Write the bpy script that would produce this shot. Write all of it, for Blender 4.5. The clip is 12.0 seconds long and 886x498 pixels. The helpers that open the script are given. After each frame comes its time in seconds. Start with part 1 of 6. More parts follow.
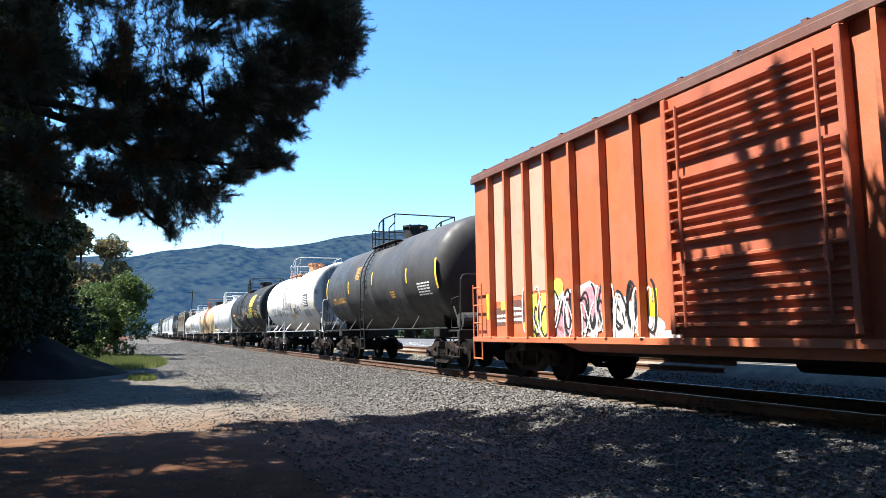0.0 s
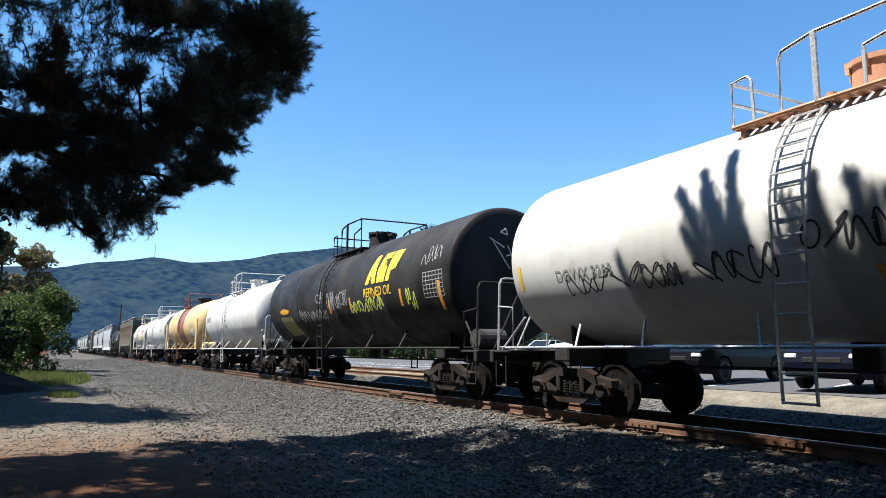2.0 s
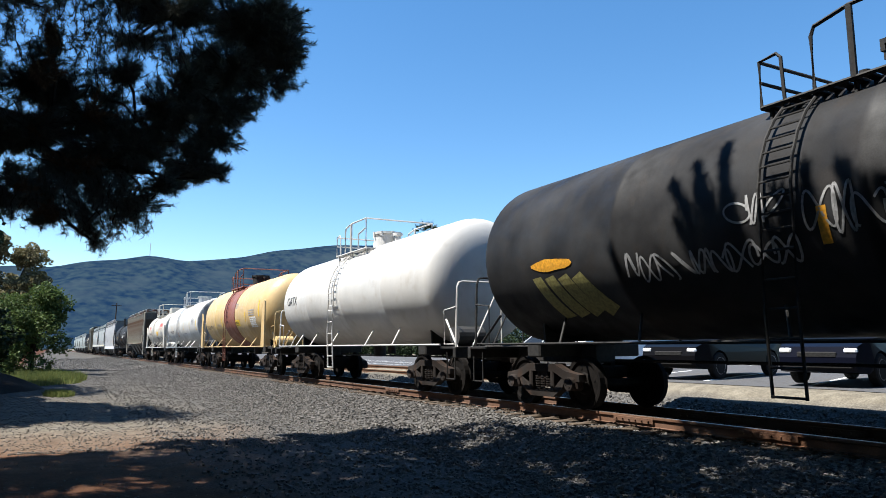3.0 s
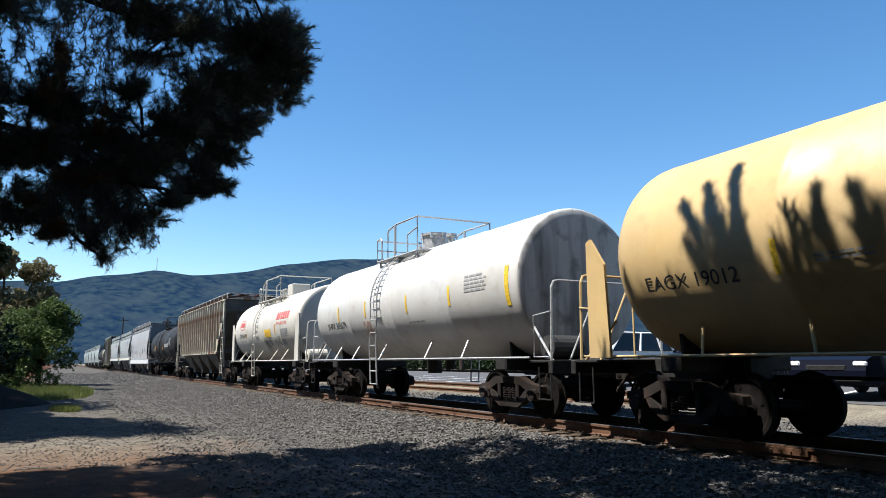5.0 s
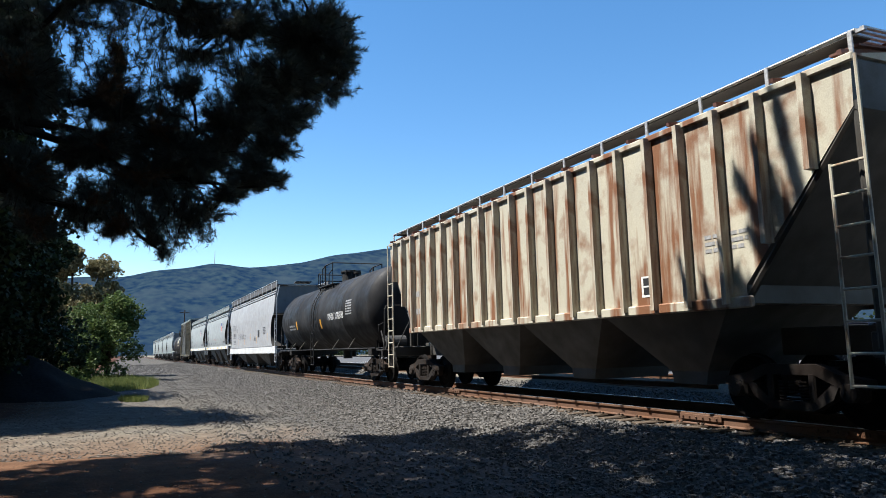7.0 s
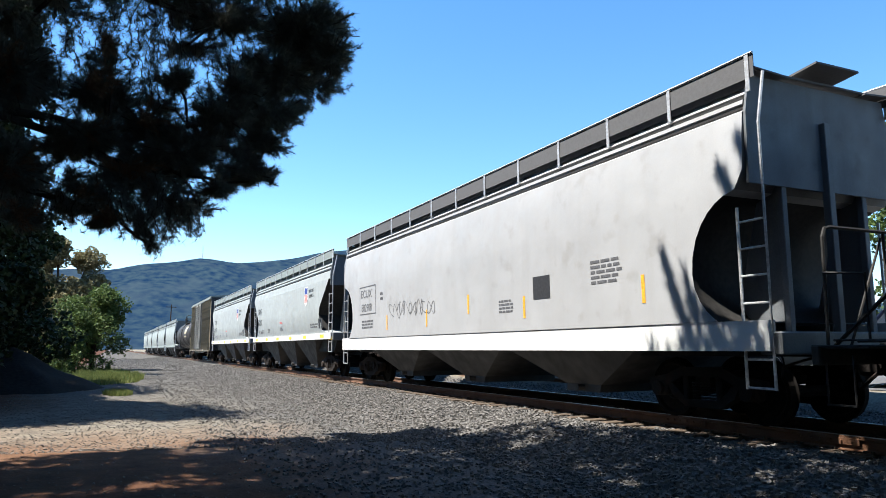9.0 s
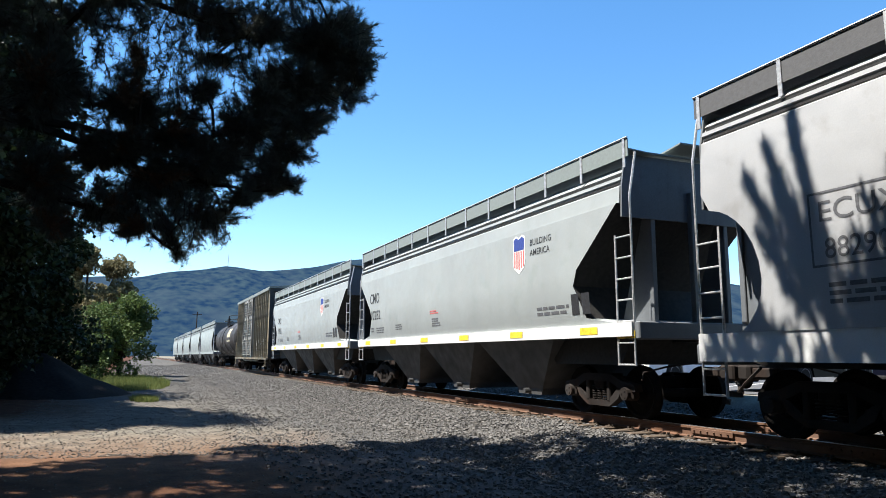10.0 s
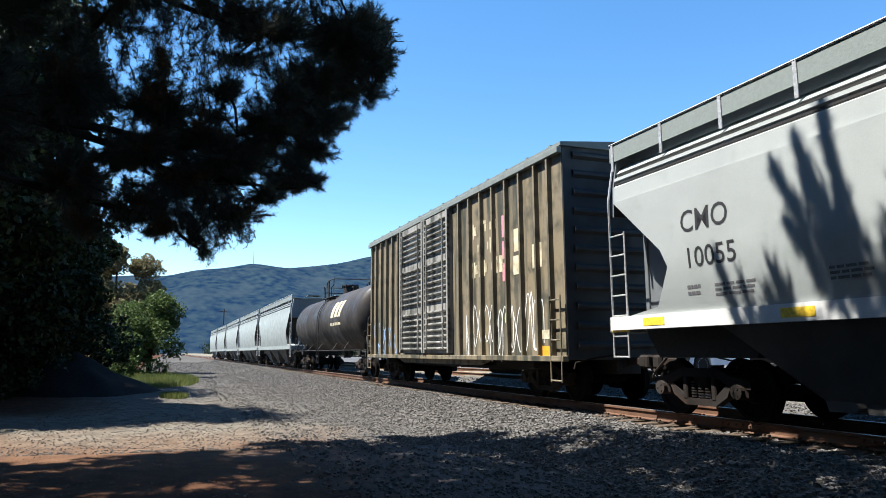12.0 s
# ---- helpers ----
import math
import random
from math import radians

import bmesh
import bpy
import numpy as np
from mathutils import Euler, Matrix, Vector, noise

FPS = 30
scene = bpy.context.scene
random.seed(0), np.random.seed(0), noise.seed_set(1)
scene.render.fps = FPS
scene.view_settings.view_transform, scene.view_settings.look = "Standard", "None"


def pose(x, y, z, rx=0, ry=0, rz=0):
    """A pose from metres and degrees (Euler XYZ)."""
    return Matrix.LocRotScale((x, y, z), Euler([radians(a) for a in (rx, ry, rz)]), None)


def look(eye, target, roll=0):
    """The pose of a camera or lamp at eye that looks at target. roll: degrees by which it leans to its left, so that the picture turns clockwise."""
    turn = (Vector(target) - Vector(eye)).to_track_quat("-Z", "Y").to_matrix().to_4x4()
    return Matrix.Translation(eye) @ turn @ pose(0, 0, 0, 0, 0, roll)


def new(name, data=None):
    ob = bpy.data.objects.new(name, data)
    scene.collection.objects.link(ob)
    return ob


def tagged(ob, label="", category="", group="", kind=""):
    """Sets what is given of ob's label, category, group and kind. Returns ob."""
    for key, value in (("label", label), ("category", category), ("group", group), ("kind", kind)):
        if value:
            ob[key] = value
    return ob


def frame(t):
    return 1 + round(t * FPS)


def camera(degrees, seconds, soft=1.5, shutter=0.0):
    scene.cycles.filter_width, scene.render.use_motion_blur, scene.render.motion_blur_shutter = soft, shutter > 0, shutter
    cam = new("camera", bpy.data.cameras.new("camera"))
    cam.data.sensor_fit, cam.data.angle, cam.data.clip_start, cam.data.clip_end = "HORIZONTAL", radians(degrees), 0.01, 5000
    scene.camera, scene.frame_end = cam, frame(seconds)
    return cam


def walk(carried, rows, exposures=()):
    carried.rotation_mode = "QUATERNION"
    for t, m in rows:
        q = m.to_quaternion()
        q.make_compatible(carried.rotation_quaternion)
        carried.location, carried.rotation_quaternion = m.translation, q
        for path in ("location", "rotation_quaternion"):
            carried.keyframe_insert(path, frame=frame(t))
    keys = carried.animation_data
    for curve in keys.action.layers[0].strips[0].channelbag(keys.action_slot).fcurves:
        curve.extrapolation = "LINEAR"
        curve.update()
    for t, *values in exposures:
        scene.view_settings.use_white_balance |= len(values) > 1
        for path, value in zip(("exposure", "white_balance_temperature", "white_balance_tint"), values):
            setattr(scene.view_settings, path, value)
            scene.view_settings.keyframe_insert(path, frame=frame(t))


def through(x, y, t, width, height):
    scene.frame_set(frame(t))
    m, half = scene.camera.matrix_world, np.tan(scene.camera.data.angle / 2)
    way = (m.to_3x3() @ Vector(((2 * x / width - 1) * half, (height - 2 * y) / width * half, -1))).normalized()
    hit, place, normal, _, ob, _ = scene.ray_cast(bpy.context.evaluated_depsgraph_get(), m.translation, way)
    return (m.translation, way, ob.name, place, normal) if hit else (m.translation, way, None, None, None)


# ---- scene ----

# ---- the camera: held in the hand at one spot, turning slightly (seconds, yaw, pitch, roll) ----
EYE = Vector((0.0, 0.0, 1.5))
VIEWS = [
    (0, -23.47, 7.12, 0.54),
    (0.5, -24.02, 7.55, 0.89),
    (1, -25.65, 10.36, 1.78),
    (1.5, -25.52, 8.51, 1.04),
    (2, -28.29, 8.82, 1.44),
    (2.5, -28.28, 8.35, 1.1),
    (4.5, -30.33, 10.07, 1.02),
    (5, -28.14, 9.67, 0.95),
    (5.5, -27.63, 9.19, 0),
    (6, -23.94, 9.98, 1.21),
    (6.5, -22.74, 10.04, 1.76),
    (7, -24.01, 8.56, 0.05),
    (9, -24.88, 8.52, 1.08),
    (9.5, -22.98, 8.57, 1.73),
    (10, -22.97, 9.17, 1.5),
    (10.5, -22.42, 8.98, 1.27),
    (11, -22.92, 8.66, 1.19),
    (11.5, -22.54, 8.89, 1.19),
    (12, -21.08, 8.69, 0.91),
]
EXPOSURES = [(0, 2.06), (0.5, 2.03), (1.5, 1.62), (2.5, 1.48), (4.5, 1.27), (6.5, 1.26), (7.2, 1.52), (9, 1.85), (10.5, 1.69), (12, 1.72)]
cam = camera(64.0, 12.0, 0.9)


def view(yaw, pitch, roll):
    y, p = radians(yaw), radians(pitch)
    ahead = Vector((-math.sin(y) * math.cos(p), math.cos(y) * math.cos(p), math.sin(p)))
    return look(EYE, EYE + ahead, roll)


walk(cam, [(t, view(y, p, r)) for t, y, p, r in VIEWS], EXPOSURES)

# ---- daylight ----
SUN_UP, SUN_AZ = 61.0, 14.0  # degrees above the horizon; degrees towards +y from -x
sun_way = Vector((-math.cos(radians(SUN_UP)) * math.cos(radians(SUN_AZ)), math.cos(radians(SUN_UP)) * math.sin(radians(SUN_AZ)), math.sin(radians(SUN_UP))))
world = bpy.data.worlds.new("world")
scene.world = world
world.use_nodes = True
wn = world.node_tree.nodes
sky = wn.new("ShaderNodeTexSky")
sky.sky_type, sky.sun_disc = "NISHITA", False
sky.sun_elevation = radians(SUN_UP)
sky.sun_rotation = math.atan2(sun_way.x, sun_way.y)
sky.air_density, sky.dust_density, sky.ozone_density = 1.0, 0.0, 2.2
deep = wn.new("ShaderNodeHueSaturation")  # the deep blue of a clear spring sky
deep.inputs["Hue"].default_value, deep.inputs["Saturation"].default_value, deep.inputs["Value"].default_value = 0.498, 1.25, 1.05
wn["Background"].inputs["Strength"].default_value = 0.076
world.node_tree.links.new(sky.outputs["Color"], deep.inputs["Color"])
world.node_tree.links.new(deep.outputs["Color"], wn["Background"].inputs["Color"])
sun_data = bpy.data.lights.new("sun", "SUN")
sun_data.energy, sun_data.angle, sun_data.color = 5.0, radians(0.55), (1.0, 0.965, 0.9)
sun = new("sun", sun_data)
sun.matrix_world = look(sun_way * 60, (0, 0, 0))


# ---- materials ----
def nodes_of(name, rough=0.7, metal=0.0):
    m = bpy.data.materials.new(name)
    m.use_nodes = True
    nt = m.node_tree
    b = nt.nodes["Principled BSDF"]
    b.inputs["Roughness"].default_value, b.inputs["Metallic"].default_value = rough, metal
    return m, nt, b


def noise_node(nt, scale, detail=4.0, stretch=(1, 1, 1), coord="Object"):
    tc = nt.nodes.new("ShaderNodeTexCoord")
    mp = nt.nodes.new("ShaderNodeMapping")
    mp.inputs["Scale"].default_value = stretch
    n = nt.nodes.new("ShaderNodeTexNoise")
    n.inputs["Scale"].default_value, n.inputs["Detail"].default_value = scale, detail
    nt.links.new(tc.outputs[coord], mp.inputs["Vector"])
    nt.links.new(mp.outputs["Vector"], n.inputs["Vector"])
    return n.outputs["Fac"]


def ramp(nt, fac, lo, hi, a=(0, 0, 0), b=(1, 1, 1)):
    r = nt.nodes.new("ShaderNodeValToRGB")
    r.color_ramp.elements[0].position, r.color_ramp.elements[1].position = lo, hi
    r.color_ramp.elements[0].color, r.color_ramp.elements[1].color = (*a, 1), (*b, 1)
    nt.links.new(fac, r.inputs["Fac"])
    return r.outputs["Color"]


def mix(nt, fac, a, b):
    n = nt.nodes.new("ShaderNodeMix")
    n.data_type = "RGBA"
    for s, v in ((n.inputs["Factor"], fac), (n.inputs["A"], a), (n.inputs["B"], b)):
        if isinstance(v, (int, float)):
            s.default_value = v
        elif isinstance(v, tuple):
            s.default_value = (*v, 1)
        else:
            nt.links.new(v, s)
    return n.outputs["Result"]


def bump(nt, b, fac, strength, distance=0.01):
    n = nt.nodes.new("ShaderNodeBump")
    n.inputs["Strength"].default_value, n.inputs["Distance"].default_value = strength, distance
    nt.links.new(fac, n.inputs["Height"])
    nt.links.new(n.outputs["Normal"], b.inputs["Normal"])


def paint(name, colour, dirt=(0.12, 0.09, 0.06), amount=0.5, rough=0.5, streak=0.6, fine=0.25, metal=0.0, runs=0.5, run_from=0.5, run_to=0.78, gloss=0.4):
    """Weathered paint: broad fading, vertical streaks of dirt or rust, fine speckle."""
    m, nt, b = nodes_of(name, rough, metal)
    fade = tuple(min(1, c * 0.8 + 0.03) for c in colour)
    c = mix(nt, ramp(nt, noise_node(nt, 0.9, 5), 0.35, 0.7), colour, fade)
    run = ramp(nt, noise_node(nt, 1.6, 6, (2.2, 2.2, 0.22)), run_from, run_to, (0, 0, 0), (streak, streak, streak))
    c = mix(nt, run, c, tuple(x * (1 - runs) + y * runs for x, y in zip(colour, dirt)))
    spots = ramp(nt, noise_node(nt, 2.3, 9), 0.62 - 0.12 * amount, 0.72, (0, 0, 0), (amount, amount, amount))
    c = mix(nt, spots, c, dirt)
    speck = ramp(nt, noise_node(nt, 55, 3), 0.3, 0.75, (1 - fine, 1 - fine, 1 - fine), (1, 1, 1))
    mul = nt.nodes.new("ShaderNodeMix")
    mul.data_type, mul.blend_type = "RGBA", "MULTIPLY"
    mul.inputs["Factor"].default_value = 1.0
    nt.links.new(c, mul.inputs["A"])
    nt.links.new(speck, mul.inputs["B"])
    nt.links.new(mul.outputs["Result"], b.inputs["Base Color"])
    rr = ramp(nt, noise_node(nt, 3, 5), 0.3, 0.7, (rough - 0.1,) * 3, (min(1, rough + 0.2),) * 3)
    nt.links.new(rr, b.inputs["Roughness"])
    b.inputs["Specular IOR Level"].default_value = gloss
    bump(nt, b, noise_node(nt, 6, 6), 0.12, 0.02)
    return m


def plain(name, colour, rough=0.7, metal=0.0, grain=20.0, vary=0.3):
    m, nt, b = nodes_of(name, rough, metal)
    c = mix(nt, ramp(nt, noise_node(nt, grain, 5), 0.3, 0.7), tuple(x * (1 - vary) for x in colour), tuple(min(1, x * (1 + vary)) for x in colour))
    nt.links.new(c, b.inputs["Base Color"])
    b.inputs["Specular IOR Level"].default_value = 0.1 if rough > 0.82 else 0.35
    bump(nt, b, noise_node(nt, grain * 2, 4), 0.2, 0.01)
    return m


def leaf_material(name, a, b_, rough=0.6, through=0.25):
    m, nt, b = nodes_of(name, rough)
    geo = nt.nodes.new("ShaderNodeNewGeometry")
    c = mix(nt, geo.outputs["Random Per Island"], a, b_)
    nt.links.new(c, b.inputs["Base Color"])
    b.inputs["Specular IOR Level"].default_value = 0.12
    if through:
        t = nt.nodes.new("ShaderNodeBsdfTranslucent")
        nt.links.new(c, t.inputs["Color"])
        s = nt.nodes.new("ShaderNodeMixShader")
        s.inputs["Fac"].default_value = through
        nt.links.new(b.outputs["BSDF"], s.inputs[1])
        nt.links.new(t.outputs["BSDF"], s.inputs[2])
        nt.links.new(s.outputs["Shader"], nt.nodes["Material Output"].inputs["Surface"])
    return m


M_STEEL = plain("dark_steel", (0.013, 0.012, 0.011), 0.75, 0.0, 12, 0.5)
M_TRUCK = paint("truck_iron", (0.012, 0.008, 0.006), (0.07, 0.034, 0.019), 0.4, 0.9, gloss=0.1)
M_WHEEL = plain("wheel_steel", (0.006, 0.005, 0.0045), 0.85, 0.0, 8, 0.5)
M_RAIL = paint("rusty_rail", (0.119, 0.0595, 0.034), (0.0595, 0.0306, 0.0204), 0.7, 0.8, gloss=0.15)
M_SHINE = plain("rail_head", (0.42, 0.4, 0.38), 0.35, 0.9, 30, 0.2)
M_TIE = plain("tie_wood", (0.07, 0.053, 0.04), 0.9, 0, 9, 0.5)
M_WHITE = paint("white_tank_paint", (0.53, 0.52, 0.495), (0.272, 0.212, 0.145), 0.28, 0.42, 0.28, 0.1)
M_CREAM = paint("cream_white_paint", (0.5, 0.475, 0.42), (0.255, 0.187, 0.119), 0.3, 0.45, 0.3, 0.1)
M_GREYTANK = paint("grey_black_tank_paint", (0.0357, 0.0357, 0.0365), (0.0638, 0.0578, 0.0493), 0.4, 0.5, 0.4, gloss=0.25)
M_BLACK = paint("black_tank_paint", (0.0136, 0.0136, 0.0145), (0.0357, 0.0298, 0.0255), 0.4, 0.55, 0.5, gloss=0.1)
M_BROWNTANK = paint("brown_black_tank_paint", (0.0255, 0.0213, 0.0195), (0.0638, 0.0467, 0.034), 0.5, 0.5, gloss=0.2)
M_YELLOWTANK = paint("buff_tank_paint", (0.51, 0.357, 0.162), (0.255, 0.162, 0.0765), 0.3, 0.45, 0.3, 0.1)
M_REDBAND = paint("brick_red_paint", (0.238, 0.0765, 0.0476), (0.119, 0.051, 0.034), 0.4, 0.5)
M_ORANGE = paint("orange_boxcar_paint", (0.506, 0.133, 0.0506), (0.202, 0.069, 0.0322), 0.5, 0.55, 0.6)
M_ORANGED = paint("rusted_orange_door_paint", (0.42, 0.1, 0.04), (0.15, 0.042, 0.024), 0.7, 0.6, 0.8)
M_BROWNROOF = paint("rusty_roof", (0.13, 0.05, 0.035), (0.06, 0.03, 0.025), 0.6, 0.7)
M_TAN = paint("rust_streaked_buff_paint", (0.46, 0.43, 0.34), (0.17, 0.0638, 0.0238), 0.85, 0.6, 1.0, 0.2, 0.0, 0.95, 0.5, 0.61)
M_HOPPER = paint("pale_grey_hopper_paint", (0.289, 0.31, 0.306), (0.17, 0.212, 0.187), 0.25, 0.5, 0.25, 0.08)
M_HOPPERW = paint("whitish_hopper_paint", (0.3, 0.302, 0.306), (0.163, 0.15, 0.13), 0.3, 0.5, 0.3, 0.08)
M_SILLWHITE = paint("white_sill_paint", (0.561, 0.561, 0.552), (0.297, 0.306, 0.255), 0.3, 0.5, 0.3, 0.1)
M_HOPPERG = paint("green_grey_hopper_paint", (0.238, 0.264, 0.255), (0.17, 0.204, 0.187), 0.25, 0.5, 0.3, 0.08)
M_ROOFGREY = plain("roof_grating_grey", (0.075, 0.075, 0.078), 0.8, 0.0, 20, 0.1)
M_ROOFPALE = plain("pale_roof_grating", (0.16, 0.185, 0.18), 0.8, 0.0, 20, 0.08)
M_GALV = plain("galvanised_steel", (0.425, 0.425, 0.425), 0.45, 0.5)
M_DUNBOX = paint("olive_brown_boxcar_paint", (0.196, 0.157, 0.0952), (0.0298, 0.0323, 0.0238), 0.8, 0.65, 1.0, 0.25, 0.0, 0.92, 0.45, 0.62)
# boxcar end darkened to stand for shade on the unlit face
M_BOXEND = paint("shaded_boxcar_end_paint", (0.012, 0.014, 0.016), (0.03, 0.03, 0.03), 0.5, 0.6)
M_YELLOW = plain("yellow_marking", (0.637, 0.425, 0.034), 0.5)
M_AMBER = plain("amber_marking", (0.595, 0.281, 0.0255), 0.5)
M_INK = plain("black_lettering", (0.02, 0.02, 0.022), 0.6)
M_PALE = plain("white_lettering", (0.595, 0.595, 0.578), 0.6)
M_GREYINK = plain("faded_lettering", (0.25, 0.25, 0.25), 0.6)
M_DIMINK = plain("worn_dark_lettering", (0.075, 0.075, 0.08), 0.6)
M_RED = plain("red_lettering", (0.5, 0.1, 0.09), 0.6)
M_BLUE = plain("blue_lettering", (0.03, 0.05, 0.2), 0.6)
M_PINK = plain("pink_spray_paint", (0.5, 0.2, 0.24), 0.6)
M_LIME = plain("lime_spray_paint", (0.468, 0.527, 0.085), 0.6)
M_OCHRE = plain("orange_lettering", (0.55, 0.27, 0.05), 0.6)


def ground_material():
    """Reddish dirt near the camera, darkened where tree shade falls, tan dust further on, grey crushed stone towards
    the track and beyond it.
    """
    m, nt, b = nodes_of("ground_dirt_and_gravel", 0.95)
    tc = nt.nodes.new("ShaderNodeTexCoord")
    sep = nt.nodes.new("ShaderNodeSeparateXYZ")
    nt.links.new(tc.outputs["Object"], sep.inputs[0])

    def ranged(out, a, b2):
        r = nt.nodes.new("ShaderNodeMapRange")
        r.inputs["From Min"].default_value, r.inputs["From Max"].default_value = a, b2
        nt.links.new(out, r.inputs["Value"])
        return r.outputs["Result"]

    def wobble(out, amount, scale=0.5):
        ad = nt.nodes.new("ShaderNodeMath")
        ad.operation = "MULTIPLY_ADD"
        nt.links.new(noise_node(nt, scale, 5), ad.inputs[0])
        ad.inputs[1].default_value = amount
        nt.links.new(out, ad.inputs[2])
        return ad.outputs[0]

    big, mid, fine = noise_node(nt, 0.35, 6), noise_node(nt, 3.0, 6), noise_node(nt, 26, 4)
    tan = mix(nt, ramp(nt, mid, 0.35, 0.7), (0.092, 0.08, 0.063), (0.162, 0.143, 0.115))
    red = mix(nt, ramp(nt, mid, 0.3, 0.7), (0.09, 0.047, 0.027), (0.145, 0.083, 0.049))
    grey = mix(nt, ramp(nt, fine, 0.3, 0.7), (0.042, 0.04, 0.038), (0.106, 0.101, 0.095))
    far = mix(nt, ramp(nt, mid, 0.35, 0.7), (0.125, 0.11, 0.085), (0.195, 0.174, 0.136))
    # red-brown dirt, darkened to deepen the pine's shade
    shaded_dirt = mix(nt, ramp(nt, mid, 0.3, 0.7), (0.03, 0.012, 0.006), (0.085, 0.036, 0.017))
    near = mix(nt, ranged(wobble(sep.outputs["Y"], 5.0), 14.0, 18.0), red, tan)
    near = mix(nt, ranged(wobble(sep.outputs["Y"], 5.0, 0.6), 9.5, 16.5), shaded_dirt, near)
    # mask: the same darkened dirt where the left trees cast shade
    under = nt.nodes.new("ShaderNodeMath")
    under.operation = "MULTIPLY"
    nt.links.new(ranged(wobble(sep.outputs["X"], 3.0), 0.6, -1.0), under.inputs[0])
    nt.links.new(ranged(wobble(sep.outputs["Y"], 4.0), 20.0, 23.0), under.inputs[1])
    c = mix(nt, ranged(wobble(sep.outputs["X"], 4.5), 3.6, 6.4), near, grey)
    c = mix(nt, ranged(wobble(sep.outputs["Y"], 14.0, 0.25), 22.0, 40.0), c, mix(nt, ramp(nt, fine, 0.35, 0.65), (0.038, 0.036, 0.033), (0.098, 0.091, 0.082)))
    c = mix(nt, under.outputs[0], c, shaded_dirt)
    c = mix(nt, ranged(wobble(sep.outputs["X"], 0.6), 12.6, 13.0), c, far)
    speck = ramp(nt, fine, 0.35, 0.7, (0.72, 0.72, 0.72), (1.12, 1.12, 1.12))
    mul = nt.nodes.new("ShaderNodeMix")
    mul.data_type, mul.blend_type = "RGBA", "MULTIPLY"
    mul.inputs["Factor"].default_value = 1.0
    nt.links.new(c, mul.inputs["A"])
    nt.links.new(speck, mul.inputs["B"])
    nt.links.new(mul.outputs["Result"], b.inputs["Base Color"])
    b.inputs["Specular IOR Level"].default_value = 0.1
    bump(nt, b, noise_node(nt, 22, 8), 0.55, 0.03)
    return m


M_GROUND = ground_material()
M_ASPHALT = plain("asphalt", (0.075, 0.075, 0.078), 0.9, 0, 14, 0.25)
M_LINE = plain("white_line_paint", (0.637, 0.637, 0.629), 0.7, 0, 10, 0.1)
M_BARK = plain("pine_bark", (0.04, 0.03, 0.024), 0.95, 0, 7, 0.5)
M_NEEDLE = leaf_material("pine_needles", (0.07, 0.075, 0.062), (0.155, 0.16, 0.125), 0.6, 0.25)
M_DRYNEEDLE = leaf_material("dry_needles", (0.09, 0.045, 0.025), (0.2, 0.12, 0.07), 0.7, 0.2)
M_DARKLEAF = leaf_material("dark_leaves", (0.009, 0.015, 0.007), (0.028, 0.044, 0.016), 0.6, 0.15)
M_LEAF = leaf_material("bush_leaves", (0.035, 0.06, 0.016), (0.09, 0.125, 0.038), 0.55, 0.3)
M_BROWNLEAF = leaf_material("olive_brown_leaves", (0.11, 0.1, 0.05), (0.2, 0.17, 0.09), 0.6, 0.25)
M_GRASS = leaf_material("grass_blades", (0.07, 0.1, 0.025), (0.17, 0.18, 0.06), 0.6, 0.3)
# colour taken near black to stand for deep tree shade
M_MOUND = plain("shade_dark_mound", (0.009, 0.0075, 0.0065), 0.95, 0, 9, 0.5)


# ---- building helpers ----
STUFF = ("small_print", "data_panel", "graffiti_tag", "graffiti_rim", "graffiti_black", "platform", "worn_lettering", "oval_emblem", "twig", "bough")

def part(name, bm, material, parent=None, label="", smooth=False):
    """Links a bmesh as one mesh object under a thing or a part."""
    me = bpy.data.meshes.new(name)
    bm.to_mesh(me)
    bm.free()
    if smooth:
        me.polygons.foreach_set("use_smooth", [True] * len(me.polygons))
        me.set_sharp_from_angle(angle=radians(38))
    for mt in material if isinstance(material, (list, tuple)) else [material]:
        me.materials.append(mt)
    ob = new(name, me)
    ob.parent = parent
    if name in STUFF:
        ob["kind"] = "stuff"
    return tagged(ob, label)


def again(name, mesh, parent, m, label=""):
    """A further object on a mesh that already exists."""
    ob = new(name, mesh)
    ob.parent = parent
    ob.matrix_basis = m
    return tagged(ob, label)


def empty(name, label, category, group="", kind=""):
    return tagged(new(name), label, category, group, kind)


def box(bm, c, s, turn=None, bevel=0.0, mat=0):
    """A box of size s round c, its edges eased by bevel."""
    m = Matrix.Translation(c) @ (turn or Matrix()) @ Matrix.Diagonal((*s, 1))
    r = bmesh.ops.create_cube(bm, size=1.0, matrix=m)
    faces = {f for v in r["verts"] for f in v.link_faces}
    if bevel:
        edges = list({e for v in r["verts"] for e in v.link_edges})
        out = bmesh.ops.bevel(bm, geom=edges, offset=bevel, segments=1, affect="EDGES")
        faces = set(out["faces"]) | {f for f in faces if f.is_valid}
    if mat:
        for f in faces:
            f.material_index = mat


def rod(bm, a, b, r, seg=8, r2=None):
    """A round bar from a to b."""
    a, b = Vector(a), Vector(b)
    d = b - a
    m = Matrix.Translation((a + b) / 2) @ d.to_track_quat("Z", "Y").to_matrix().to_4x4()
    bmesh.ops.create_cone(bm, cap_ends=True, segments=seg, radius1=r, radius2=r if r2 is None else r2, depth=d.length, matrix=m)


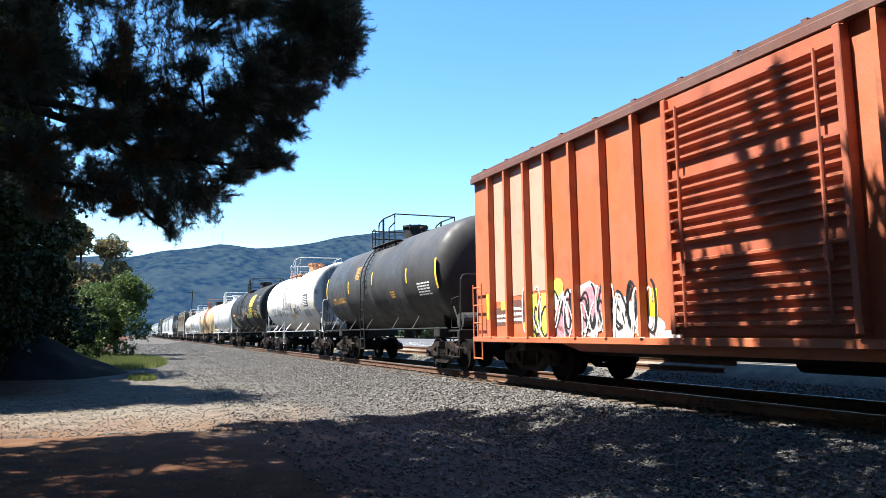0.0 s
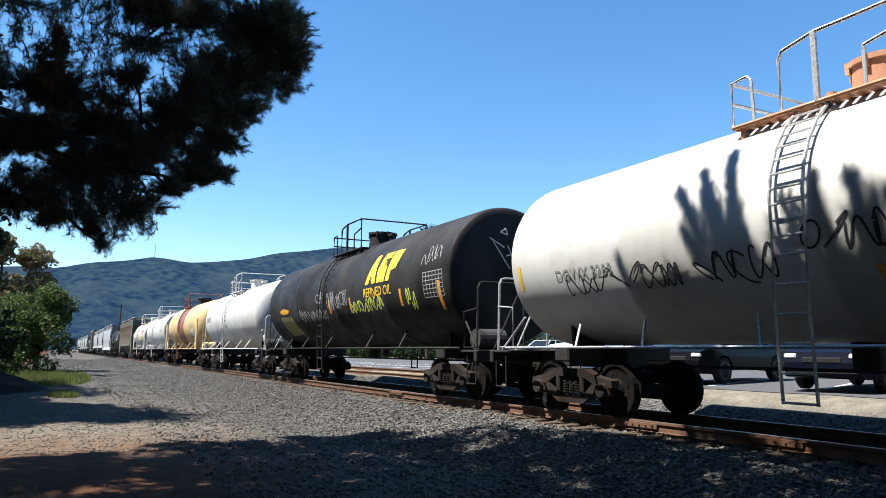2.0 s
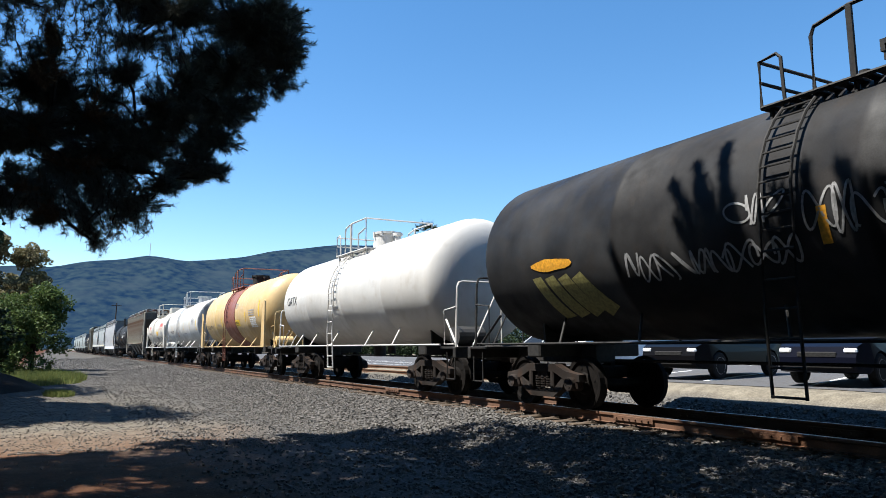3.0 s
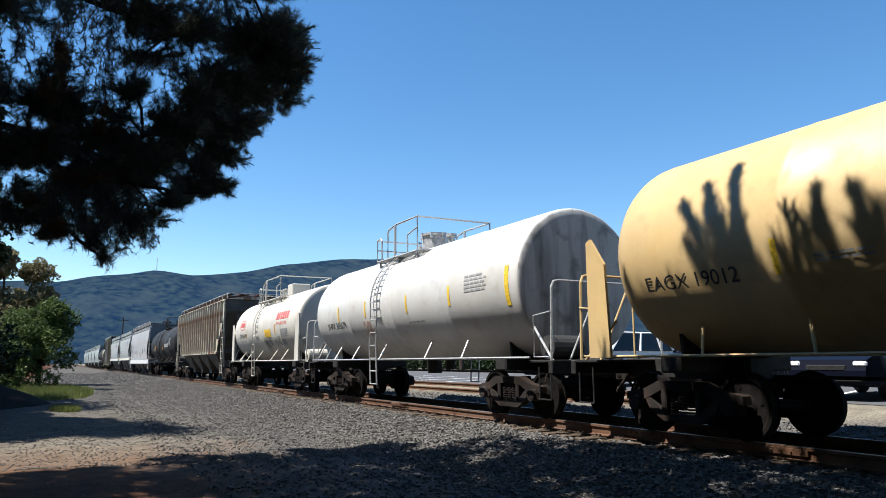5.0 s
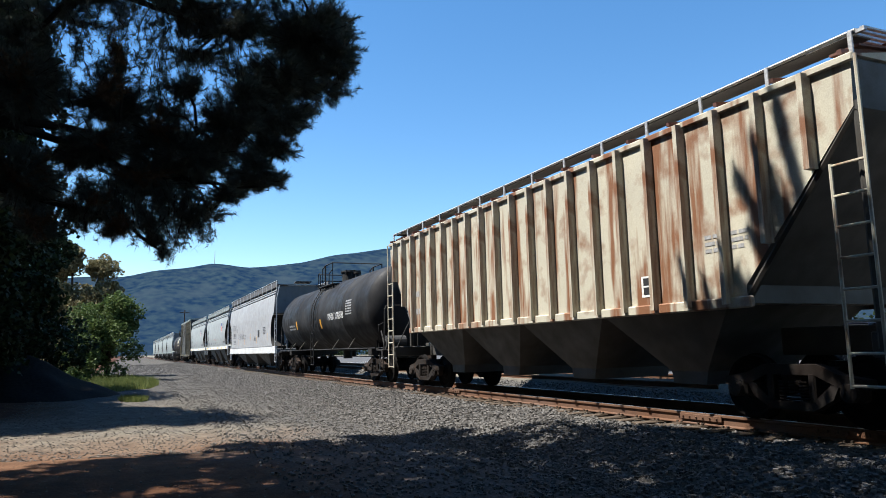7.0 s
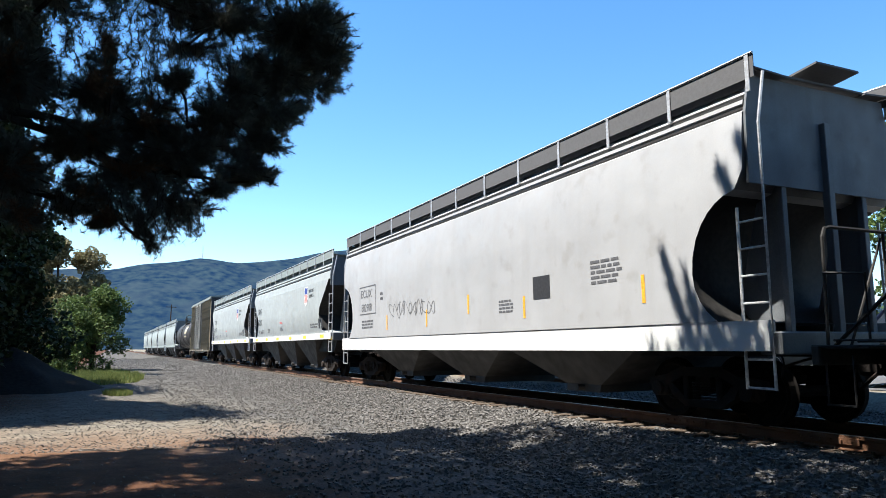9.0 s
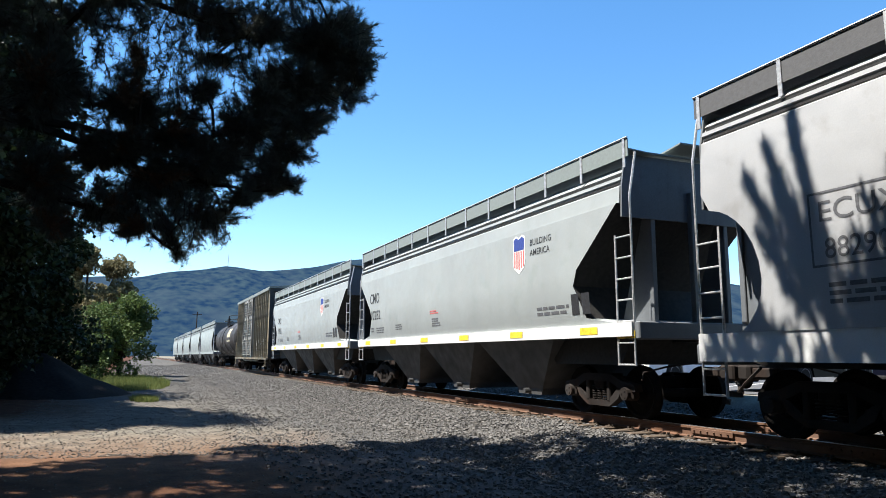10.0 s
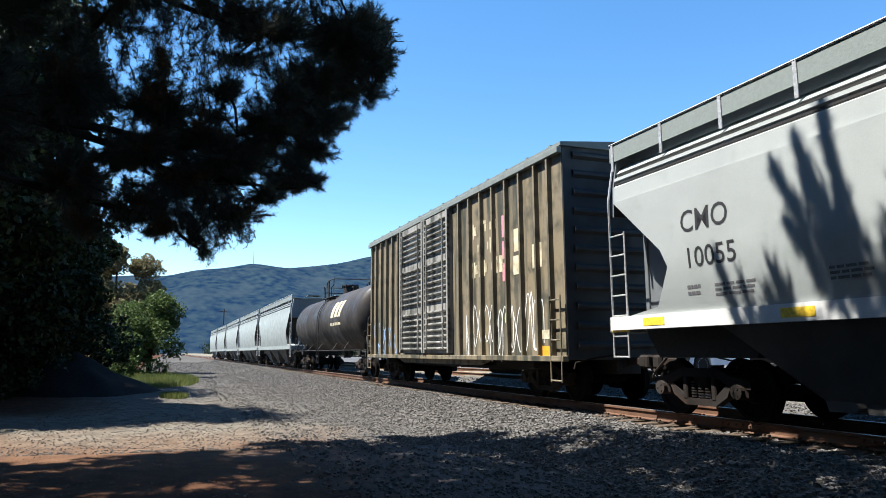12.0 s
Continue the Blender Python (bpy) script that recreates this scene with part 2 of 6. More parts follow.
def pipe(bm, pts, r, seg=6):
    """A bent bar through pts."""
    pts = [Vector(p) for p in pts]
    rings = []
    for i, p in enumerate(pts):
        d = (pts[min(i + 1, len(pts) - 1)] - pts[max(i - 1, 0)]).normalized()
        q = d.to_track_quat("Z", "Y").to_matrix()
        rings.append([bm.verts.new(p + q @ Vector((r * math.cos(2 * math.pi * k / seg), r * math.sin(2 * math.pi * k / seg), 0))) for k in range(seg)])
    for a, b in zip(rings, rings[1:]):
        for k in range(seg):
            bm.faces.new((a[k], a[(k + 1) % seg], b[(k + 1) % seg], b[k]))
    bm.faces.new(rings[0][::-1])
    bm.faces.new(rings[-1])


def lathe(bm, profile, axis="y", seg=48, centre=(0, 0, 0)):
    """Turns (along, radius) pairs round an axis through centre."""
    rings = []
    for s, r in profile:
        ring = []
        for k in range(seg):
            a = 2 * math.pi * k / seg
            u, w = r * math.cos(a), r * math.sin(a)
            p = {"y": (u, s, w), "x": (s, u, w), "z": (u, w, s)}[axis]
            ring.append(bm.verts.new(Vector(centre) + Vector(p)))
        rings.append(ring)
    for a, b in zip(rings, rings[1:]):
        for k in range(seg):
            bm.faces.new((a[k], a[(k + 1) % seg], b[(k + 1) % seg], b[k]))
    bm.faces.new(rings[0])
    bm.faces.new(rings[-1])
    bmesh.ops.recalc_face_normals(bm, faces=bm.faces)


def loft(bm, rings, cap=True):
    rv = [[bm.verts.new(p) for p in r] for r in rings]
    n = len(rv[0])
    for a, b in zip(rv, rv[1:]):
        for k in range(n):
            bm.faces.new((a[k], a[(k + 1) % n], b[(k + 1) % n], b[k]))
    if cap:
        bm.faces.new(rv[0][::-1])
        bm.faces.new(rv[-1])
    bmesh.ops.recalc_face_normals(bm, faces=bm.faces)


def slab(bm, outline, thick, m=Matrix(), mat=0):
    """A flat outline (u, v) extruded by thick along w, placed by m."""
    a = [bm.verts.new(m @ Vector((u, v, -thick / 2))) for u, v in outline]
    b = [bm.verts.new(m @ Vector((u, v, thick / 2))) for u, v in outline]
    n = len(a)
    fs = [bm.faces.new(a[::-1]), bm.faces.new(b)] + [bm.faces.new((a[k], a[(k + 1) % n], b[(k + 1) % n], b[k])) for k in range(n)]
    for f in fs:
        f.material_index = mat


def mesh_of(name, verts, faces, material, parent=None, label=""):
    me = bpy.data.meshes.new(name)
    me.from_pydata(verts.tolist() if hasattr(verts, "tolist") else verts, [], faces.tolist() if hasattr(faces, "tolist") else faces)
    me.materials.append(material)
    ob = new(name, me)
    ob.parent = parent
    return tagged(ob, label)


# ---- lettering laid on a car's side ----
def on_side(x):
    """Maps (along, up) to a flat side at x; along runs towards -y, as it reads from the camera's side."""
    return lambda u, v: Vector((x, -u, v))


def on_hull(zs, widths):
    """The same for a side whose half width changes with height."""
    return lambda u, v: Vector((-float(np.interp(v, zs, widths)) - 0.005, -u, v))


def on_tank(radius, zc, rise=0.1):
    """The same for a round shell: up is measured along the shell from its widest line."""
    def put(u, v):
        a = (v + rise) / radius
        return Vector((-radius * math.cos(a), -u, zc + radius * math.sin(a)))
    return put


def lay(bm, put, step=0.08):
    """Bends a flat (u, v) bmesh on to a side."""
    bmesh.ops.triangulate(bm, faces=bm.faces[:])
    vs = [v.co.y for v in bm.verts]
    if step and vs:
        z = min(vs) + step
        while z < max(vs):
            bmesh.ops.bisect_plane(bm, geom=bm.verts[:] + bm.edges[:] + bm.faces[:], plane_co=(0, z, 0), plane_no=(0, 1, 0))
            z += step
    for v in bm.verts:
        v.co = put(v.co.x, v.co.y)


def lettering(name, words, u, v, size, put, material, parent, step=0.08, wide=1.0, lean=0.0, label=""):
    cu = bpy.data.curves.new(name, "FONT")
    cu.body, cu.size, cu.align_x, cu.align_y, cu.resolution_u = words, size, "LEFT", "BOTTOM_BASELINE", 3
    cu.shear = lean
    cu.offset = size * 0.004
    ob = bpy.data.objects.new(name, cu)
    me = bpy.data.meshes.new_from_object(ob)
    bm = bmesh.new()
    bm.from_mesh(me)
    bpy.data.objects.remove(ob)
    bpy.data.meshes.remove(me)
    for q in bm.verts:
        q.co = Vector((q.co.x * wide + u, q.co.y + v, 0))
    lay(bm, put, step)
    return part(name, bm, material, parent, label)


def patch(name, outlines, put, material, parent, step=0.1, label=""):
    """Flat painted shapes: outlines in (along, up). Shapes that can be told apart become parts of their own."""
    if len(outlines) > 1 and name not in STUFF and name != "oval_emblem":
        for o in outlines:
            patch(name, [o], put, material, parent, step, label)
        return None
    bm = bmesh.new()
    for o in outlines:
        bm.faces.new([bm.verts.new((a, b, 0)) for a, b in o])
    lay(bm, put, step)
    return part(name, bm, material, parent, label)


def rect(u0, v0, u1, v1):
    return [(u0, v0), (u1, v0), (u1, v1), (u0, v1)]


def bars(u, v, w, h, rows, seed=1, gap=0.45):
    """Lines of small print as plain bars."""
    rnd = random.Random(seed)
    out, step = [], h / rows
    for i in range(rows):
        a = u
        while a < u + w * rnd.uniform(0.75, 1.0):
            b = min(u + w, a + w * rnd.uniform(0.12, 0.3))
            out.append(rect(a, v + i * step, b, v + (i + 1 - gap) * step))
            a = b + w * 0.04
    return out


def scrawl(u, v, w, h, seed, n=5, thick=0.03):
    """Looping spray-can strokes as thin ribbons."""
    rnd = random.Random(seed)
    out = []
    for k in range(n):
        cx, cy = u + w * (k + 0.5) / n, v + h * rnd.uniform(0.35, 0.65)
        ax, ay, ph, tw = w / n * rnd.uniform(0.4, 0.75), h * rnd.uniform(0.3, 0.5), rnd.uniform(0, 6), rnd.choice((1, 2, 2, 3))
        pts = [Vector((cx + ax * math.sin(q * 0.25 + ph), cy + ay * math.sin(q * 0.25 * tw + ph * 2), 0)) for q in range(2 * rnd.randint(8, 14))]
        for a, b in zip(pts, pts[1:]):
            d = (b - a)
            if d.length < 1e-4:
                continue
            nrm = Vector((-d.y, d.x, 0)).normalized() * thick / 2
            out.append([(a.x - nrm.x, a.y - nrm.y), (b.x - nrm.x, b.y - nrm.y), (b.x + nrm.x, b.y + nrm.y), (a.x + nrm.x, a.y + nrm.y)])
    return out


def blob(u, v, w, h, seed, n=14, rough=0.25):
    rnd = random.Random(seed)
    return [(u + w / 2 * math.cos(2 * math.pi * k / n) * rnd.uniform(1 - rough, 1), v + h / 2 * math.sin(2 * math.pi * k / n) * rnd.uniform(1 - rough, 1)) for k in range(n)]

# ---- the ground ----
RAIL_Z, TRACK_X = 0.62, 9.25


def ground_z(x, y):
    def ease(a, b, q):
        q = min(1, max(0, (q - a) / (b - a)))
        return q * q * (3 - 2 * q)
    z = 0.36 * ease(4.6, 7.6, x) + 0.6 * ease(11.6, 13.2, x)
    if x > 13.4:
        z += min(0.035 * (x - 13.4), 0.35) + min(max(0, 0.006 * (x - 23.4)), 0.9)
    near = 1.0 if (-30 < y < 120 and -30 < x < 13) else 0.0
    if near:
        z += 0.05 * noise.noise((x * 0.5, y * 0.35, 0)) + 0.02 * noise.noise((x * 2.1, y * 1.7, 3))
        z -= 0.035 * math.exp(-((x - 1.2) / 0.35) ** 2) + 0.03 * math.exp(-((x - 2.9) / 0.35) ** 2)
    return z


def build_ground():
    def steps(*spans):
        out = []
        for a, b, n in spans:
            out += [a + (b - a) * k / n for k in range(n)]
        return out + [spans[-1][1]]
    xs = steps((-2600, -300, 5), (-300, -40, 6), (-40, -8, 8), (-8, 16.6, 100), (16.6, 60, 14), (60, 400, 6), (400, 3000, 5))
    ys = steps((-900, -60, 4), (-60, -6, 8), (-6, 40, 130), (40, 120, 60), (120, 400, 12), (400, 2900, 6))
    verts = [(x, y, ground_z(x, y)) for y in ys for x in xs]
    w = len(xs)
    faces = [(j * w + i, j * w + i + 1, (j + 1) * w + i + 1, (j + 1) * w + i) for j in range(len(ys) - 1) for i in range(w - 1)]
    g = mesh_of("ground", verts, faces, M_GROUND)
    g.data.polygons.foreach_set("use_smooth", [True] * len(faces))
    tagged(g, "trackside ground of reddish dirt, dust and crushed grey stone", "ground", kind="structure")


build_ground()


def build_lot():
    """The parking lot: asphalt sheet 4 mm above the ground, painted with slanting bays."""
    bm = bmesh.new()
    near = [(13.55 + 0.12 * math.sin(y * 0.9) + 0.07 * math.sin(y * 2.3), y) for y in range(-10, 141, 1)]
    rows = [[bm.verts.new((max(x, q), y, ground_z(max(x, q), y) + 0.012)) for x, y in near] for q in (0, 16.6, 20, 23.4, 30, 40, 58)]
    for a, b in zip(rows, rows[1:]):
        for k in range(len(a) - 1):
            bm.faces.new((a[k], b[k], b[k + 1], a[k + 1]))
    part("pavement", bm, M_ASPHALT)
    tagged(bpy.data.objects["pavement"], "grey asphalt of a parking lot beside the track", "pavement", kind="structure")
    me = None
    for row, x0 in ((0, 14.3), (1, 26.5)):
        for k in range(20):
            y0 = -4.0 + 2.75 * k
            if me is None:
                bm = bmesh.new()
                slab(bm, rect(0, -0.05, 5.0, 0.05), 0.006)
                ob = part("parking_line", bm, M_LINE)
                me = ob.data
            else:
                ob = new("parking_line", me)
            ob.matrix_basis = pose(x0, y0, ground_z(x0, y0) + 0.022, 0, -math.degrees(math.atan((ground_z(x0 + 4.3, y0) - ground_z(x0, y0)) / 5.0)), 22)
            tagged(ob, "white painted line of a slanting parking bay", "parking line", "parking lines", "structure")


build_lot()


# ---- the track ----
def rail_section(s=1.0):
    half = [(0.07, 0), (0.07, 0.012), (0.012, 0.03), (0.009, 0.125), (0.036, 0.14), (0.036, 0.17), (0.028, 0.178)]
    return [(x * s, z * s) for x, z in half] + [(-x * s, z * s) for x, z in reversed(half)]


def rail(name, x, y0, y1, top, label, group):
    root = empty(name, label, "rail", group, "structure")
    bm = bmesh.new()
    sec = rail_section()
    loft(bm, [[(x + u, y, top - 0.178 + v) for u, v in sec] for y in (y0, y1)])
    part("rail_bar", bm, M_RAIL, root)
    if name == "rail":
        bm = bmesh.new()
        slab(bm, rect(-0.03, y0, 0.03, y1), 0.004, Matrix.Translation((x, 0, top + 0.002)))
        part("worn_rail_head", bm, M_SHINE, root, "bright steel running surface")
    return root


CANT = 1.5  # degrees by which the track leans towards the camera's side
for side in (-1, 1):
    r = rail("rail", TRACK_X + side * 0.753, -60, 420, RAIL_Z + side * 0.753 * math.sin(radians(CANT)), "long rusty steel rail with a bright worn head", "rails of the main track")
    bm = bmesh.new()
    for y in (6.4, 8.9, 18.3, 30.2):
        for dx in (-0.045, 0.045):
            box(bm, (TRACK_X + side * 0.753 + dx, y, RAIL_Z - 0.09), (0.02, 0.9, 0.09), None, 0.006)
            for k in range(6):
                rod(bm, (TRACK_X + side * 0.753 + dx * 1.1, y - 0.36 + k * 0.145, RAIL_Z - 0.09), (TRACK_X + side * 0.753 + dx * 1.9, y - 0.36 + k * 0.145, RAIL_Z - 0.09), 0.016, 6)
    part("joint_bar", bm, M_RAIL, r, "bolted joint bars at the rail's ends")
for y in (14.2,):
    for dx in (0.45, 0.95):
        rail("siding_rail", 12.2 + dx * 0.8, 12.6, 120, ground_z(12.2 + dx * 0.8, 200) + 0.12, "disused siding rail, brown with rust, ending in gravel", "rails of the siding")


def build_ties():
    me = None
    bm = bmesh.new()
    box(bm, (0, 0, -0.09), (2.6, 0.22, 0.18), None, 0.012)
    for s in (-1, 1):
        box(bm, (s * 0.753, 0, 0.006), (0.36, 0.19, 0.014))
        for dx in (-0.1, 0.1):
            for dy in (-0.05, 0.05):
                box(bm, (s * 0.753 + dx, dy, 0.028), (0.035, 0.03, 0.034))
    first = part("railroad_tie", bm, M_TIE)
    rnd = random.Random(4)
    for k in range(210):
        y = -8 + 0.51 * k
        ob = first if k == 0 else new("railroad_tie", first.data)
        ob.matrix_basis = pose(TRACK_X + rnd.uniform(-0.04, 0.04), y + rnd.uniform(-0.03, 0.03), RAIL_Z - 0.19, 0, -CANT, rnd.uniform(-1.2, 1.2))
        tagged(ob, "weathered brown wooden railroad tie with iron tie plates", "railroad tie", "ties of the main track", "structure")


build_ties()


def stones(name, count, span, size, material, label, seed, low=0.0, thin=1.0):
    """Loose crushed stones, each an uneven eight-cornered lump, scattered over the ground in one mesh."""
    rs = np.random.RandomState(seed)
    (x0, x1), (y0, y1) = span
    xs, ys = x1 - (x1 - x0) * rs.uniform(0, 1, count) ** thin, y0 + (y1 - y0) * rs.uniform(0, 1, count) ** 1.7
    rad = rs.uniform(size[0], size[1], count)
    corner = np.array([(-1, -1, -1), (1, -1, -1), (1, 1, -1), (-1, 1, -1), (-1, -1, 1), (1, -1, 1), (1, 1, 1), (-1, 1, 1)], float)
    verts = corner[None] * rs.uniform(0.35, 0.8, (count, 8, 3))
    ang = rs.uniform(0, 6.28, count)
    c, s = np.cos(ang)[:, None], np.sin(ang)[:, None]
    tilt = rs.uniform(-0.6, 0.6, count)
    ct, st = np.cos(tilt)[:, None], np.sin(tilt)[:, None]
    X, Y, Z = verts[..., 0], verts[..., 1] * 0.85, verts[..., 2] * 0.75
    Y, Z = ct * Y - st * Z, st * Y + ct * Z
    X, Y = c * X - s * Y, s * X + c * Y
    zs = np.array([ground_z(a, b) for a, b in zip(xs, ys)]) + rad * rs.uniform(low, 0.45, count)
    out = np.stack([xs[:, None] + X * rad[:, None], ys[:, None] + Y * rad[:, None], zs[:, None] + Z * rad[:, None]], -1).reshape(-1, 3)
    quad = np.array([(0, 3, 2, 1), (4, 5, 6, 7), (0, 1, 5, 4), (1, 2, 6, 5), (2, 3, 7, 6), (3, 0, 4, 7)])
    faces = (quad[None] + 8 * np.arange(count)[:, None, None]).reshape(-1, 4)
    ob = mesh_of(name, out, faces, material)
    return tagged(ob, label, "gravel", kind="stuff")


def stone_material(name, a, b_):
    m, nt, b = nodes_of(name, 0.9)
    geo = nt.nodes.new("ShaderNodeNewGeometry")
    c = mix(nt, geo.outputs["Random Per Island"], a, b_)
    c = mix(nt, ramp(nt, noise_node(nt, 30, 4), 0.4, 0.65), c, (0.13, 0.12, 0.11))
    nt.links.new(c, b.inputs["Base Color"])
    b.inputs["Specular IOR Level"].default_value = 0.15
    return m


M_BALLAST = stone_material("crushed_ballast", (0.0325, 0.031, 0.0303), (0.138, 0.132, 0.125))
M_GRIT = stone_material("fine_grey_grit", (0.0578, 0.0527, 0.0477), (0.151, 0.139, 0.124))
M_PEBBLE = stone_material("dusty_pebbles", (0.0795, 0.0578, 0.0376), (0.173, 0.141, 0.109))
stones("ballast", 70000, ((5.0, 12.4), (2.5, 62)), (0.022, 0.048), M_BALLAST, "crushed grey ballast stones heaped along the track", 3)
stones("track_gravel", 40000, ((-2.5, 5.6), (12.0, 62)), (0.009, 0.024), M_GRIT, "scattered grey gravel on packed dirt", 5, -0.4, 2.2)
stones("loose_ballast", 19000, ((1.8, 5.4), (3.5, 62)), (0.018, 0.04), M_BALLAST, "ballast stones strayed on to the dirt", 8, -0.2, 2.6)
stones("far_gravel", 16000, ((-1.0, 11.6), (56, 125)), (0.05, 0.1), M_BALLAST, "grey ballast and gravel further along the track", 7, 0.0, 1.3)
stones("pebbles", 3800, ((-5, 4.5), (7, 40)), (0.006, 0.02), M_PEBBLE, "small stones lying on dusty earth", 6, -0.4)


# ---- the train ----
SPEED = 16.77
WHEEL_R = 0.457
rollers, carriages = [], []  # what moves: (wheelset, its place in its truck); (car, its place along the track at the start)


def truck_meshes():
    made = {}
    bm = bmesh.new()
    box(bm, (0, 0, 0.62), (2.1, 0.36, 0.24), None, 0.03)
    rod(bm, (0, 0, 0.7), (0, 0, 0.82), 0.2, 16)
    for s in (-1, 1):
        box(bm, (s * 0.62, 0, 0.77), (0.12, 0.22, 0.06), None, 0.01)
        rod(bm, (s * 0.2, -0.6, 0.42), (s * 0.2, 0.6, 0.42), 0.03, 6)
    for s in (-1, 1):
        box(bm, (0, s * 0.46, 0.42), (1.5, 0.1, 0.12), None, 0.02)
    made["bolster"] = bm
    bm = bmesh.new()
    m = Matrix(((0, 0, 1, 0), (1, 0, 0, 0), (0, 1, 0, 0), (0, 0, 0, 1)))
    top = [(-1.12, 0.5), (-1.1, 0.62), (-0.72, 0.68), (-0.42, 0.8), (0.42, 0.8), (0.72, 0.68), (1.1, 0.62), (1.12, 0.5), (0.7, 0.52), (0.38, 0.66), (-0.38, 0.66), (-0.7, 0.52)]
    slab(bm, top, 0.17, m)
    low = [(-0.72, 0.54), (-0.62, 0.36), (-0.34, 0.2), (0.34, 0.2), (0.62, 0.36), (0.72, 0.54), (0.6, 0.54), (0.32, 0.31), (-0.32, 0.31), (-0.6, 0.54)]
    slab(bm, low, 0.16, m)
    for s in (-1, 1):
        box(bm, (0, s * 0.33, 0.49), (0.18, 0.11, 0.4), None, 0.02)
        box(bm, (0, s * 0.89, 0.47), (0.19, 0.3, 0.26), None, 0.04)
        rod(bm, (-0.16, s * 0.89, 0.457), (0.1, s * 0.89, 0.457), 0.115, 14)
        for k in range(3):
            rod(bm, (-0.17, s * 0.89 + 0.06 * math.cos(k * 2.1), 0.457 + 0.06 * math.sin(k * 2.1)), (-0.15, s * 0.89 + 0.06 * math.cos(k * 2.1), 0.457 + 0.06 * math.sin(k * 2.1)), 0.018, 6)
    for k in range(3):
        for j in range(6):
            rod(bm, (0.0, -0.16 + 0.16 * k, 0.33 + j * 0.045), (0.0, -0.16 + 0.16 * k, 0.352 + j * 0.045), 0.075, 10)
    made["side_frame"] = bm
    bm = bmesh.new()
    rod(bm, (-1.0, 0, 0), (1.0, 0, 0), 0.08, 12)
    for s in (-1, 1):
        prof = [(-0.07, 0.1), (-0.07, 0.16), (-0.02, 0.2), (-0.02, 0.36), (-0.05, 0.4), (-0.05, 0.457), (0.06, 0.46), (0.085, 0.486), (0.1, 0.47), (0.1, 0.4), (0.03, 0.36), (0.03, 0.2), (0.08, 0.15), (0.08, 0.1)]
        lathe(bm, [(-s * q, r) for q, r in prof], "x", 28, (s * 0.76, 0, 0))
        for k in range(4):
            a = k * math.pi / 2
            box(bm, (s * 0.785, 0.28 * math.cos(a), 0.28 * math.sin(a)), (0.01, 0.05, 0.05))
    made["wheelset"] = bm
    return made


TRUCK = truck_meshes()
TRUCK_MESH = {}
for key, bm in TRUCK.items():
    me = bpy.data.meshes.new(key)
    bm.to_mesh(me)
    bm.free()
    me.materials.append(M_WHEEL if key == "wheelset" else M_TRUCK)
    TRUCK_MESH[key] = me


def add_trucks(car, half):
    for s in (-1, 1):
        t = again("truck", TRUCK_MESH["bolster"], car, pose(0, s * half, 0))
        for e in (-1, 1):
            again("side_frame", TRUCK_MESH["side_frame"], t, pose(e * 1.0, 0, 0, 0, 0, 0 if e < 0 else 180))
            w = again("wheelset", TRUCK_MESH["wheelset"], t, pose(0, e * 0.89, WHEEL_R))
            rollers.append((w, e * 0.89))


def coupler_mesh():
    bm = bmesh.new()
    box(bm, (0, 0.28, 0.86), (0.14, 0.75, 0.16), None, 0.02)
    box(bm, (0, 0.02, 0.86), (0.3, 0.26, 0.28), None, 0.05)
    box(bm, (-0.11, -0.12, 0.86), (0.09, 0.14, 0.26), None, 0.03)
    pipe(bm, [(0.25, 0.5, 0.95), (0.28, 0.2, 0.7), (0.2, -0.02, 0.55), (0.1, -0.1, 0.62)], 0.025)
    pipe(bm, [(-0.3, 0.6, 1.0), (-0.8, 0.62, 0.95), (-1.35, 0.6, 0.85), (-1.4, 0.58, 0.72)], 0.018)
    me = bpy.data.meshes.new("coupler")
    bm.to_mesh(me)
    bm.free()
    me.materials.append(M_TRUCK)
    return me


COUPLER = coupler_mesh()


def add_couplers(car, half):
    again("coupler", COUPLER, car, pose(0, -half, 0))
    again("coupler", COUPLER, car, pose(0, half, 0, 0, 0, 180))


def begin_car(name, label, category, y0, y1):
    car = empty(name, label, category, "cars of the freight train")
    carriages.append((car, (y0 + y1) / 2))
    return car


